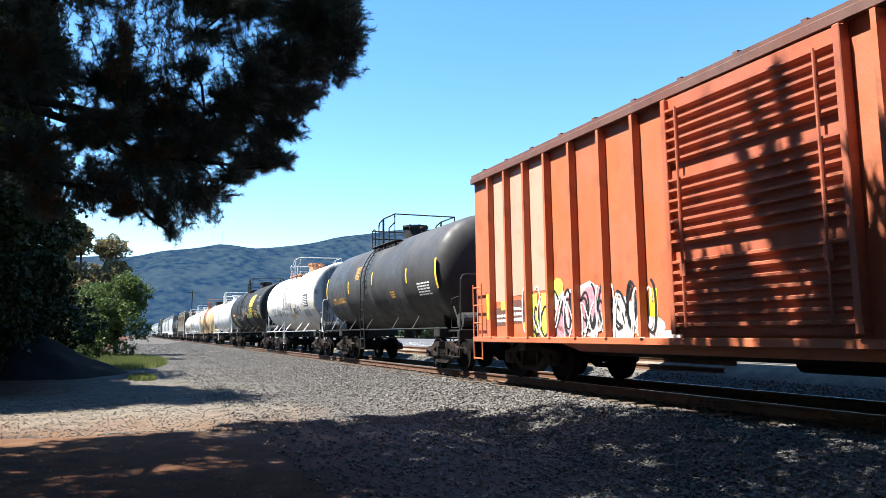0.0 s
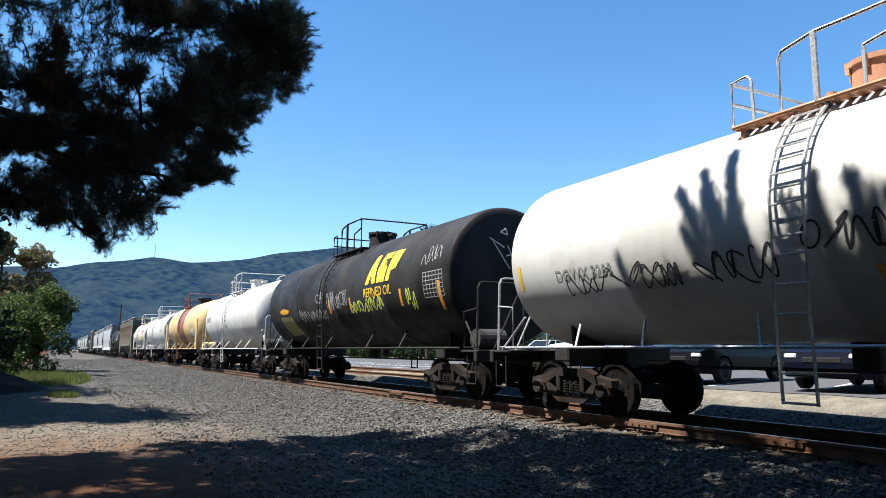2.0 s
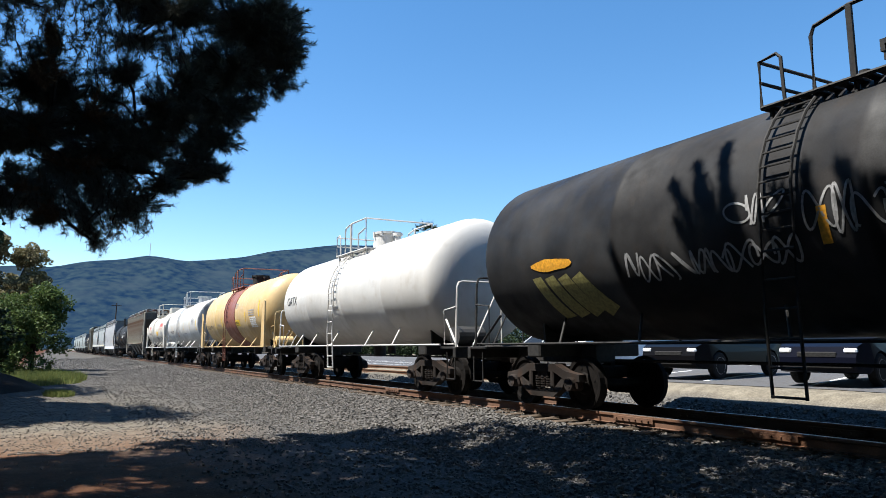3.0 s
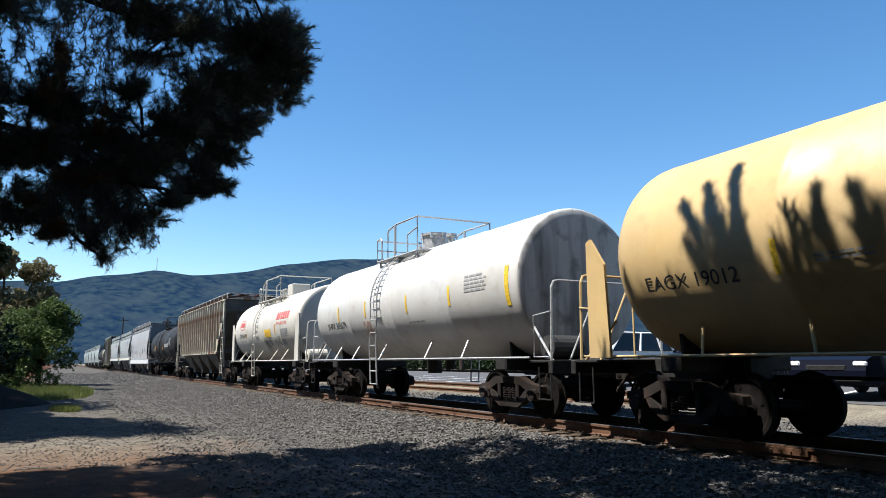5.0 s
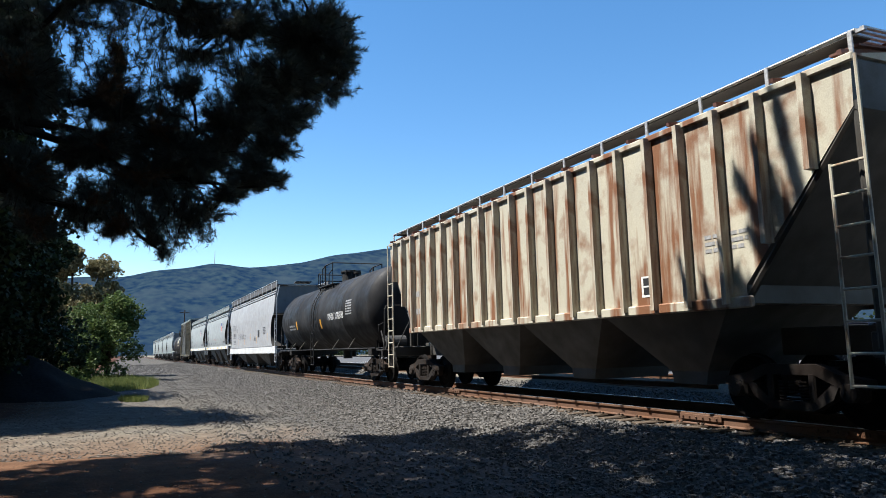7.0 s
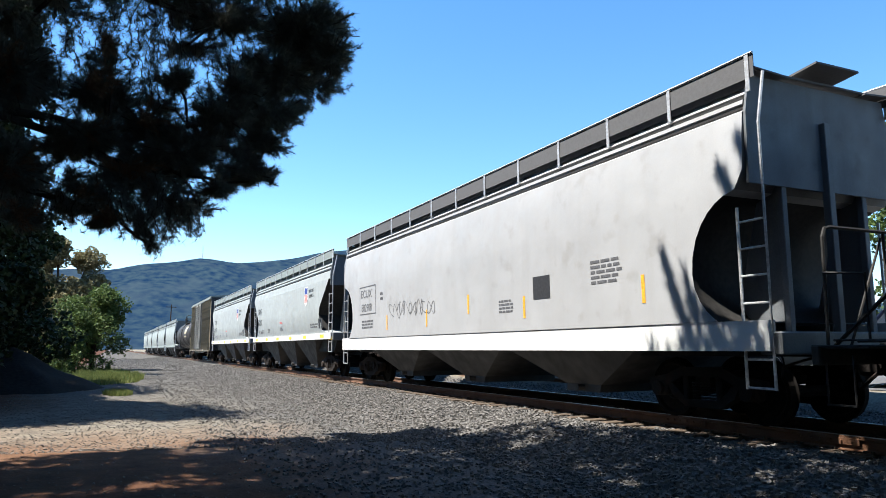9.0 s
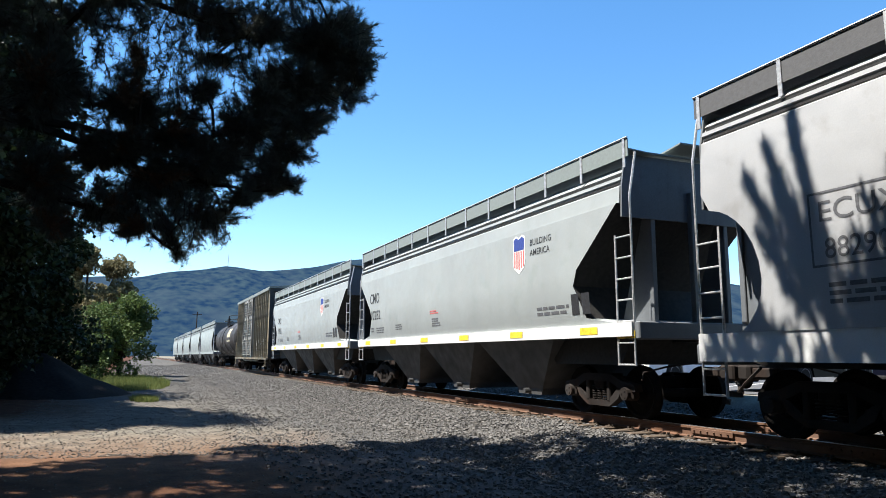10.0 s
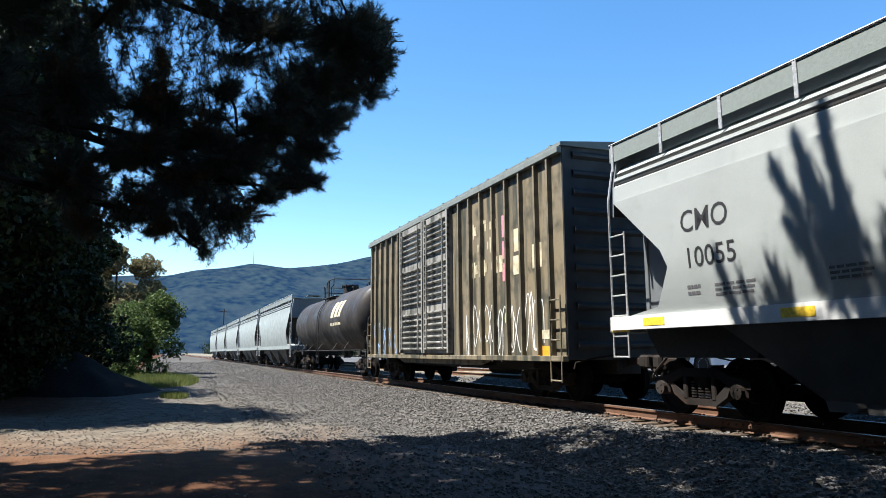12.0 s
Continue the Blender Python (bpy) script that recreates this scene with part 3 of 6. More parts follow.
def tank_car(label, y0, y1, radius, zc, shell, metal, dome, head=0.5, inset=1.15, band=None, plat_end=1.4, plat_len=2.7, climb=1.0, flat=0.55, heads=None, box_dome=False, jackets=True, plates=False):
    """A tank car: round shell with dished ends on an end-sill frame, top platform with railing and manway, ladders, side bars, end rails."""
    car = begin_car("tank_car", label, "tank car", y0, y1)
    L = y1 - y0
    half, sh = L / 2, L / 2 - inset
    top = zc + radius
    ladder_at = plat_end - climb
    prof = [(-sh + head * (1 - math.cos(a)), radius * math.sin(a) ** flat) for a in (0.03, 0.12, 0.3, 0.5, 0.7, 0.9, 1.1, 1.25, 1.4, math.pi / 2)]
    if flat < 0.3:
        prof = [(-sh + d, radius * q) for d, q in ((0.0, 0.03), (0.018, 0.5), (0.045, 0.88), (0.058, 0.955), (0.085, 0.98), (0.13, 0.993), (0.2, 1.0))]
    mid = []
    if jackets:
        for y in (-sh * 0.52, -sh * 0.02, sh * 0.5):
            mid += [(y - 0.06, radius), (y - 0.05, radius + 0.005), (y + 0.05, radius + 0.005), (y + 0.06, radius)]
    prof = prof + mid + [(-y, r) for y, r in reversed(prof)]
    bm = bmesh.new()
    lathe(bm, prof, "y", 72, (0, 0, zc))
    if heads:
        for f in bm.faces:
            if abs(f.normal.y) > 0.8:
                f.material_index = 1
    tank = part("tank", bm, [shell] if heads is None else [shell, heads], car, "", True)
    if band:
        bm = bmesh.new()
        lathe(bm, [(-1.25, radius - 0.02), (-1.25, radius + 0.02), (1.05, radius + 0.02), (1.05, radius - 0.02)], "y", 72, (0, 0, zc))
        part("painted_band", bm, band, tank, "brick red band round the middle", True)
    # underframe: end sills, draft sills, bolsters and saddles
    for s in (-1, 1):
        bm = bmesh.new()
        box(bm, (0, s * (half - 0.62), 1.1), (2.9, 0.75, 0.05), None, 0.01)
        box(bm, (0, s * (half - 0.32), 1.0), (2.95, 0.12, 0.24), None, 0.015)
        box(bm, (0, s * (half - 1.6), 0.98), (0.5, 2.6, 0.34), None, 0.02)
        box(bm, (0, s * (half - 2.3), 1.05), (2.5, 0.4, 0.26), None, 0.03)
        for e in (-1, 1):
            slab(bm, [(0.25, 1.0), (0.95, 1.05), (1.0, zc - radius * 0.72), (0.6, zc - radius * 0.9), (0.25, zc - radius * 0.97)], 0.06, Matrix(((e, 0, 0, 0), (0, 0, 1, s * (half - 2.3)), (0, 1, 0, 0), (0, 0, 0, 1))))
            rod(bm, (e * 1.4, s * (half - 0.4), 0.92), (e * 1.4, s * (half - 0.4), 0.42), 0.014, 6)
            rod(bm, (e * 1.4, s * (half - 0.75), 1.0), (e * 1.4, s * (half - 0.75), 0.42), 0.014, 6)
            box(bm, (e * 1.4, s * (half - 0.575), 0.42), (0.05, 0.38, 0.02))
        part("end_sill", bm, M_STEEL, car)
        bm = bmesh.new()
        ye = s * (half - 0.42)
        pipe(bm, [(-1.36, ye, 1.1), (-1.32, ye, 2.45), (-1.27, ye, 2.56), (-1.18, ye, 2.58), (1.18, ye, 2.58), (1.27, ye, 2.56), (1.32, ye, 2.45), (1.36, ye, 1.1)], 0.024)
        pipe(bm, [(-0.15, ye, 2.58), (-0.15, ye, 1.1)], 0.02)
        pipe(bm, [(-0.2, ye, 2.5), (-0.95, ye, 1.1)], 0.018)
        pipe(bm, [(-1.3, s * (half - 0.45), 1.1), (-1.2, s * (half - 1.15), 1.75)], 0.025)
        pipe(bm, [(-1.36, s * (half - 0.5), 1.18), (-1.36, s * (half - 0.95), 1.18), (-1.36, s * (half - 0.95), 1.95), (-1.36, ye, 2.0)], 0.018)
        part("end_rail", bm, metal, car)
    for e in (-1, 1):
        bm = bmesh.new()
        pipe(bm, [(e * 1.5, -half + 0.9, 1.17), (e * 1.5, half - 0.9, 1.17)], 0.024)
        for f in (-0.62, -0.33, 0.12, 0.45, 0.7):
            pipe(bm, [(e * 1.5, f * sh, 1.17), (e * 1.1, f * sh + 0.32, 1.2 + 0.42)], 0.022)
        part("side_bar", bm, metal, car)
        bm = bmesh.new()
        for dy in (-0.22, 0.22):
            pts = [(e * 0.75, ladder_at + dy, zc + math.sqrt(max(0, (radius + 0.06) ** 2 - 0.75 ** 2)))]
            pts += [(e * (radius + 0.09) * math.cos(a), ladder_at + dy, zc + (radius + 0.09) * math.sin(a)) for a in (0.9, 0.7, 0.5, 0.3, 0.1, -0.1)]
            pts += [(e * (radius + 0.1), ladder_at + dy, 1.6), (e * (radius + 0.06), ladder_at + dy, 0.5)]
            pipe(bm, pts, 0.022)
        for k in range(11):
            a = 0.95 - k * 0.115
            z = zc + (radius + 0.09) * math.sin(a)
            rod(bm, (e * (radius + 0.09) * math.cos(a), ladder_at - 0.22, z), (e * (radius + 0.09) * math.cos(a), ladder_at + 0.22, z), 0.014, 6)
        for z in (0.52, 0.86, 1.2, 1.55, 1.9, 2.25):
            rod(bm, (e * (radius + 0.08), ladder_at - 0.22, z), (e * (radius + 0.08), ladder_at + 0.22, z), 0.016, 6)
        part("ladder", bm, band or metal, car)
        if e < 0 and plates:
            for s in (-1, 1):
                bm = bmesh.new()
                slab(bm, [(0, 1.15), (0.5, 1.15), (0.42, zc - 0.1), (0.1, zc + 0.35), (0, zc + 0.3)], 0.05, Matrix(((0, 0, 1, -radius - 0.02), (-s, 0, 0, s * (half - 0.95)), (0, 1, 0, 0), (0, 0, 0, 1))))
                part("head_shield", bm, metal, car)
    # top platform
    pz = top - 0.24
    pa, pb = plat_end - 0.08, plat_end - plat_len * 0.94
    pc = (pa + pb) / 2
    bm = bmesh.new()
    for e in (-1, 1):
        pipe(bm, [(e * 1.12, pa, pz), (e * 1.12, pb, pz), (e * 0.5, pb, pz), (e * 0.5, pa, pz), (e * 1.12, pa, pz)], 0.03)
        for k in range(int(plat_len / 0.16)):
            box(bm, (e * 0.81, pa - 0.1 - k * 0.16, pz), (0.62, 0.11, 0.03))
        for y in (pa - 0.1, pc, pb + 0.1):
            rod(bm, (e * 1.05, y, pz - 0.02), (e * 1.05, y, zc + math.sqrt(radius ** 2 - 1.05 ** 2) - 0.03), 0.035, 6)
    part("platform", bm, band or (metal if metal in (M_CREAM, M_YELLOWTANK) else dome), car)
    bm = bmesh.new()
    rz, lz, wp = pz + 0.91, pz + 0.64, band or metal
    for e in (-1, 1):
        x = e * 1.12
        pipe(bm, [(x, pa - 0.75, pz), (x, pa - 0.75, rz - 0.2), (x, pa - 0.8, rz - 0.09), (x, pa - 1.25, rz), (x, pb, rz), (x, pb, pz)], 0.026)
        pipe(bm, [(x, pa, pz), (x, pa, lz), (x, pa - 0.26, lz + 0.03), (x, pa - 0.32, lz - 0.04), (x, pa - 0.34, pz)], 0.024)
        pipe(bm, [(x, pa - 1.25, pz), (x, pa - 1.25, rz)], 0.04)
        pipe(bm, [(x, pb + 0.6, pz + 0.5), (x, pb, pz + 0.62)], 0.022)
        pipe(bm, [(x, pb + 0.6, pz), (x, pb + 0.6, pz + 0.5)], 0.022)
    for y, z in ((pa, lz), (pb, rz), (pa, pz + 0.35)):
        pipe(bm, [(-1.12, y, z), (1.12, y, z)], 0.024)
    part("platform_railing", bm, wp, car)
    bm = bmesh.new()
    if box_dome:
        box(bm, (0, pb + 1.1, top + 0.2), (0.8, 0.75, 0.5), None, 0.03)
        part("manway", bm, dome, car)
        bm = bmesh.new()
        for y in (0.6, 0.95, 1.3):
            rod(bm, (-0.2, pa - y, top - 0.05), (-0.2, pa - y, top + 0.34), 0.05, 8)
            rod(bm, (-0.2, pa - y, top + 0.3), (-0.2, pa - y, top + 0.36), 0.1, 8)
            part("valve", bm, dome, car)
            bm = bmesh.new()
        rod(bm, (0.2, pa - 1.0, top - 0.05), (0.2, pa - 1.0, top + 0.42), 0.04, 8)
    else:
        rod(bm, (0, pc - 0.25, top - 0.1), (0, pc - 0.25, top + 0.36), 0.4, 28)
        rod(bm, (0, pc - 0.25, top + 0.36), (0, pc - 0.25, top + 0.43), 0.44, 28)
        for k in range(8):
            a = k * math.pi / 4
            box(bm, (0.43 * math.cos(a), pc - 0.25 + 0.43 * math.sin(a), top + 0.36), (0.06, 0.06, 0.16))
        part("manway", bm, dome, car)
        bm = bmesh.new()
        rod(bm, (0.1, pb + 0.35, top - 0.05), (0.1, pb + 0.35, top + 0.26), 0.1, 10)
        rod(bm, (0.1, pb + 0.35, top + 0.26), (0.1, pb + 0.35, top + 0.34), 0.15, 10)
        part("valve", bm, dome, car)
        bm = bmesh.new()
        rod(bm, (-0.1, pa - 0.8, top - 0.05), (-0.1, pa - 0.8, top + 0.2), 0.07, 10)
    part("valve", bm, dome, car)
    # brake gear and outlet below
    bm = bmesh.new()
    rod(bm, (-1.2, -half + 0.75, 1.36), (-0.5, -half + 0.75, 1.36), 0.22, 16)
    rod(bm, (-1.24, -half + 0.75, 1.36), (-1.2, -half + 0.75, 1.36), 0.1, 12)
    part("air_reservoir", bm, metal if metal in (M_CREAM, M_YELLOWTANK) else M_GREYTANK, car)
    bm = bmesh.new()
    rod(bm, (0, 0.3, zc - radius + 0.05), (0, 0.3, zc - radius - 0.35), 0.2, 14)
    rod(bm, (0, -0.6, zc - radius + 0.05), (0, -0.6, zc - radius - 0.25), 0.12, 12)
    pipe(bm, [(0.3, -half + 2.5, 0.85), (0.3, half - 2.5, 0.85)], 0.03)
    part("bottom_outlet", bm, M_STEEL, car)
    add_trucks(car, half - 2.3)
    add_couplers(car, half)
    return car, on_tank(radius + 0.007, zc)


def hopper_rings(levels, half):
    out = []
    for z, w, cut in levels:
        h = half - cut
        out.append([(-w, -h, z), (w, -h, z), (w, h, z), (-w, h, z)])
    return out


def covered_hopper(label, y0, y1, skin, sill_z, sill_h, shoulder, top, ends, stripe=None, round_cut=False):
    """A smooth-sided covered hopper: lofted hull cut in at the ends, corrugated shoulder, roof walk with posts, sill, bays, ladders."""
    car = begin_car("covered_hopper_car", label, "hopper car", y0, y1)
    half = (y1 - y0) / 2 - 0.55
    sz = sill_z + sill_h
    cut = 1.75
    if round_cut:
        lv = [(sz + d, min(1.6, 1.575 + 0.015 * d), 0.3 + 1.0 * math.sqrt(max(0.0, 1 - ((d - 0.7) / (1.1 if d > 0.7 else 0.85)) ** 2))) for d in (0.0, 0.06, 0.15, 0.3, 0.5, 0.7, 0.95, 1.2, 1.4, 1.55, 1.66, 1.74, 1.79)] + [(sz + 2.05, 1.595, 0.28), (shoulder - 0.3, 1.565, 0.28)]
    else:
        lv = [(sz, 1.5, 0.55), (sz + 0.12, 1.53, cut - 0.35), (sz + 0.75, 1.58, cut), (sz + 1.05, 1.6, cut - 0.15), (sz + 2.1, 1.59, 0.32), (shoulder - 0.3, 1.55, 0.28)]
    lv += [(shoulder, 1.53, 0.28), (shoulder + 0.03, 1.49, 0.28), (shoulder + 0.09, 1.49, 0.28), (shoulder + 0.12, 1.51, 0.28), (shoulder + 0.18, 1.5, 0.28), (shoulder + 0.2, 1.44, 0.28), (shoulder + 0.25, 1.43, 0.28), (shoulder + 0.27, 1.45, 0.28), (shoulder + 0.42, 1.3, 0.28), (top, 0.6, 0.28)]
    bm = bmesh.new()
    loft(bm, hopper_rings(lv, half))
    # end faces coloured darker for their shade, near black in the recesses
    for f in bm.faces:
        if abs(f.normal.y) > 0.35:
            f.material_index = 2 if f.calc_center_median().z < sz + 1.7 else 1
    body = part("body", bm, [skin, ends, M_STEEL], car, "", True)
    bm = bmesh.new()
    for y in (shoulder + 0.06, shoulder + 0.225):
        for e in (-1, 1):
            w = 1.497 if y < shoulder + 0.1 else 1.438
            box(bm, (e * w, 0, y), (0.012, 2 * half - 0.6, 0.035))
    part("roof_seam", bm, M_STEEL, body)
    for e in (-1, 1):
        bm = bmesh.new()
        slab(bm, [(e * 1.56, sill_z), (e * 1.56, sill_z + sill_h), (e * 1.44, sill_z + sill_h), (e * 1.44, sill_z + 0.04), (e * 1.34, sill_z + 0.04), (e * 1.34, sill_z)], 2 * half - 0.1, Matrix(((1, 0, 0, 0), (0, 0, 1, 0), (0, 1, 0, 0), (0, 0, 0, 1))))
        bmesh.ops.recalc_face_normals(bm, faces=bm.faces)
        part("side_sill", bm, M_SILLWHITE if stripe or round_cut else skin, car)
    bm = bmesh.new()
    box(bm, (0, 0, sill_z + 0.06), (0.5, 2 * half, 0.3), None, 0.02)
    part("centre_sill", bm, M_STEEL, car)
    if stripe:
        for k in range(6):
            bm = bmesh.new()
            box(bm, (-1.563, -half + 1.3 + k * (2 * half - 2.6) / 5, sill_z + sill_h * 0.5), (0.006, 0.55, sill_h * 0.55))
            part("reflector_patch", bm, stripe, car, "yellow reflective patch")
    # bays
    n = 3
    for k in range(n):
        yc = (k - (n - 1) / 2) * (2 * half - 5.2) / n
        bl = (2 * half - 5.2) / n
        bm = bmesh.new()
        loft(bm, [[(-1.48, yc - bl / 2, sill_z + 0.1), (1.48, yc - bl / 2, sill_z + 0.1), (1.48, yc + bl / 2, sill_z + 0.1), (-1.48, yc + bl / 2, sill_z + 0.1)],
                  [(-1.0, yc - 0.55, 0.42), (1.0, yc - 0.55, 0.42), (1.0, yc + 0.55, 0.42), (-1.0, yc + 0.55, 0.42)],
                  [(-1.0, yc - 0.5, 0.28), (1.0, yc - 0.5, 0.28), (1.0, yc + 0.5, 0.28), (-1.0, yc + 0.5, 0.28)]])
        rod(bm, (-1.15, yc, 0.36), (1.15, yc, 0.36), 0.06, 8)
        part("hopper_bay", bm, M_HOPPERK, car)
    # ends: slope-sheet braces, ladders, platforms
    for s in (-1, 1):
        bm = bmesh.new()
        box(bm, (0, s * (half - 0.1), sill_z + 0.1), (3.0, 0.35, 0.3), None, 0.02)
        box(bm, (0, s * (half - 0.2), (sill_z + shoulder) / 2), (0.12, 0.12, shoulder - sill_z), None, 0.01)
        for e in (-1, 1):
            box(bm, (e * 0.85, s * (half - 0.3), (sill_z + shoulder) / 2), (0.1, 0.1, shoulder - sill_z), None, 0.01)
            slab(bm, [(0.3, sz), (1.2, sz), (0.5, shoulder - 0.4), (0.3, shoulder - 0.2)], 0.03, Matrix(((0, 0, 1, e * 0.85), (-s, 0, 0, s * half), (0, 1, 0, 0), (0, 0, 0, 1))))
        part("end_frame", bm, ends, car)
        bm = bmesh.new()
        low = max(0.97, sill_z - 0.55)
        slab(bm, [(half - 0.5, sill_z + 0.05), (half - 0.9, low), (half - 3.1, low), (half - 3.4, sill_z + 0.05)], 2.3, Matrix(((0, 0, 1, 0), (s, 0, 0, 0), (0, 1, 0, 0), (0, 0, 0, 1))))
        bmesh.ops.recalc_face_normals(bm, faces=bm.faces)
        part("bolster_housing", bm, M_STEEL, car)
        for e in (-1, 1):
            bm = bmesh.new()
            x = e * 1.5
            for dy in (0.05, 0.5):
                hi = top + 0.05 if dy < 0.1 else sz + 1.55
                pipe(bm, [(x, s * (half - dy), sill_z - 0.5), (x, s * (half - dy), shoulder - 0.2 if dy < 0.1 else hi)] + ([(e * 1.35, s * (half - dy), top + 0.15)] if dy < 0.1 else []), 0.022)
            z = sill_z - 0.48
            while z < sz + 1.6:
                rod(bm, (x, s * (half - 0.05), z), (x, s * (half - 0.5), z), 0.016, 6)
                z += 0.37
            part("ladder", bm, M_GALV if ends is not M_STEEL else M_STEEL, car)
        if stripe:
            bm = bmesh.new()
            box(bm, (-1.505, s * (half - 0.28), sill_z + 0.03), (0.03, 0.5, 0.13), None, 0.005)
            part("step_plate", bm, stripe, car, "yellow step plate")
    # roof walk
    grate = M_ROOFGREY if round_cut else M_ROOFPALE
    for e in (-1, 1):
        bm = bmesh.new()
        slab(bm, [(e * 0.85, top + 0.16), (e * 1.44, top + 0.2), (e * 1.44, top + 0.225), (e * 0.85, top + 0.185)], 2 * half - 0.2, Matrix(((1, 0, 0, 0), (0, 0, 1, 0), (0, 1, 0, 0), (0, 0, 0, 1))))
        part("roof_walk", bm, grate, car)
        bm = bmesh.new()
        box(bm, (e * 1.46, 0, top + 0.24), (0.015, 2 * half - 0.2, 0.32))
        part("roof_side_screen", bm, grate, car)
        bm = bmesh.new()
        pipe(bm, [(e * 1.47, -half + 0.1, top + 0.42), (e * 1.47, half - 0.1, top + 0.42)], 0.02)
        part("roof_rail", bm, M_GALV, car)
    for s in (-1, 1):
        bm = bmesh.new()
        box(bm, (0, s * (half - 0.3), top + 0.2), (2.8, 0.3, 0.03))
        box(bm, (0, s * (half - 0.2), top + 0.34), (0.9, 0.6, 0.03), Matrix.Rotation(s * 0.12, 4, "X"))
        part("end_walk", bm, grate, car)
        bm = bmesh.new()
        slab(bm, [(-1.54, sz + 1.85), (1.54, sz + 1.85), (1.52, shoulder), (1.42, top + 0.15), (-1.42, top + 0.15), (-1.52, shoulder)], 0.04, Matrix(((1, 0, 0, 0), (0, 0, 1, s * (half - 0.25)), (0, 1, 0, 0), (0, 0, 0, 1))))
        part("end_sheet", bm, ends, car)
    bm = bmesh.new()
    n = 13
    for k in range(n):
        for e in (-1, 1):
            bm = bmesh.new()
            box(bm, (e * 1.475, -half + 0.2 + k * (2 * half - 0.4) / (n - 1), top + 0.16), (0.02, 0.07, 0.54), None, 0.004)
            part("roof_walk_bracket", bm, M_GALV, car)
    for k in range(5):
        bm = bmesh.new()
        y = -half + 1.6 + k * (2 * half - 3.2) / 4
        box(bm, (0, y, top + 0.05), (0.62, 2.0, 0.12), None, 0.03)
        part("roof_hatch", bm, skin, car)
    add_trucks(car, half - 1.75)
    add_couplers(car, half + 0.55)
    return car, on_hull([z for z, w, c in lv], [w for z, w, c in lv])


# grime, and a base darkened for the shade under the car
M_HOPPERK = paint("grimy_shaded_bay_paint", (0.035, 0.035, 0.035), (0.02, 0.019, 0.017), 0.5, 0.6)


def ribbed_hopper(label, y0, y1):
    car = begin_car("ribbed_hopper_car", label, "hopper car", y0, y1)
    half = (y1 - y0) / 2 - 0.6
    lo, hi, w = 1.63, 4.42, 1.5
    bm = bmesh.new()
    lv = [(lo, w, 1.9), (lo + 0.25, w, 1.9), (lo + 2.2, w, 0.12), (hi, w, 0.1)]
    loft(bm, hopper_rings(lv, half))
    for f in bm.faces:
        if abs(f.normal.y) > 0.35:
            f.material_index = 1
    part("body", bm, [M_TAN, M_TANEND], car)
    n = 21
    me = {}
    for k in range(n):
        y = -half + 0.7 + k * (2 * half - 1.4) / (n - 1)
        edge = half - abs(y)
        z0 = lo if edge > 1.9 else lo + 0.25 + (1.9 - edge) / 1.78 * 1.95
        key = round(z0, 2)
        for e in (-1, 1):
            if key not in me:
                bm = bmesh.new()
                slab(bm, [(-0.05, 0), (-0.04, 0.15), (0.04, 0.15), (0.05, 0)], hi - z0, Matrix(((0, 1, 0, 0), (1, 0, 0, 0), (0, 0, 1, (hi + z0) / 2), (0, 0, 0, 1))))
                o = part("rib", bm, M_TAN, car)
                me[key] = o.data
            else:
                o = again("rib", me[key], car, Matrix())
            o.matrix_basis = pose(e * w, y, 0, 0, 0, 0 if e > 0 else 180)
    for e in (-1, 1):
        bm = bmesh.new()
        box(bm, (e * (w + 0.015), 0, hi), (0.07, 2 * half - 0.1, 0.1), None, 0.015)
        part("top_chord", bm, M_TAN, car)
        bm = bmesh.new()
        box(bm, (e * (w + 0.02), 0, lo + 0.02), (0.1, 2 * half - 3.6, 0.16), None, 0.02)
        part("side_sill", bm, M_TAN, car)
    bm = bmesh.new()
    loft(bm, [[(-w, -half + 0.1, hi + 0.05), (w, -half + 0.1, hi + 0.05), (w, half - 0.1, hi + 0.05), (-w, half - 0.1, hi + 0.05)], [(-0.6, -half + 0.1, hi + 0.2), (0.6, -half + 0.1, hi + 0.2), (0.6, half - 0.1, hi + 0.2), (-0.6, half - 0.1, hi + 0.2)]])
    part("roof", bm, M_TAN, car)
    bm = bmesh.new()
    for e in (-1, 1):
        box(bm, (e * 0.45, 0, hi + 0.32), (0.5, 2 * half, 0.03))
    for k in range(17):
        for e in (-1, 1):
            box(bm, (e * 0.9, -half + 0.2 + k * (2 * half - 0.4) / 16, hi + 0.2), (1.3, 0.06, 0.06), Matrix.Rotation(e * 0.16, 4, "Y"))
    for s in (-1, 1):
        for x in (-1.2, 0.0, 1.2):
            box(bm, (x * 0.8, s * (half - 0.3), hi + 0.22), (0.7, 0.4, 0.03), Matrix.Rotation(0.06 * x, 4, "Y"))
    part("roof_walk", bm, M_BROWNROOF, car)
    for e in (-1, 1):
        bm = bmesh.new()
        pipe(bm, [(e * 1.36, -half + 0.1, hi + 0.36), (e * 1.36, half - 0.1, hi + 0.36)], 0.025)
        part("roof_rail", bm, M_GALV, car)
        bm = bmesh.new()
        box(bm, (e * 1.18, 0, hi + 0.33), (0.34, 2 * half - 0.3, 0.02))
        part("side_walk", bm, M_ROOFGREY, car)
        for k in range(14):
            bm = bmesh.new()
            box(bm, (e * 1.39, -half + 0.15 + k * (2 * half - 0.3) / 13, hi + 0.2), (0.03, 0.06, 0.34), None, 0.005)
            part("roof_walk_bracket", bm, M_GALV, car)
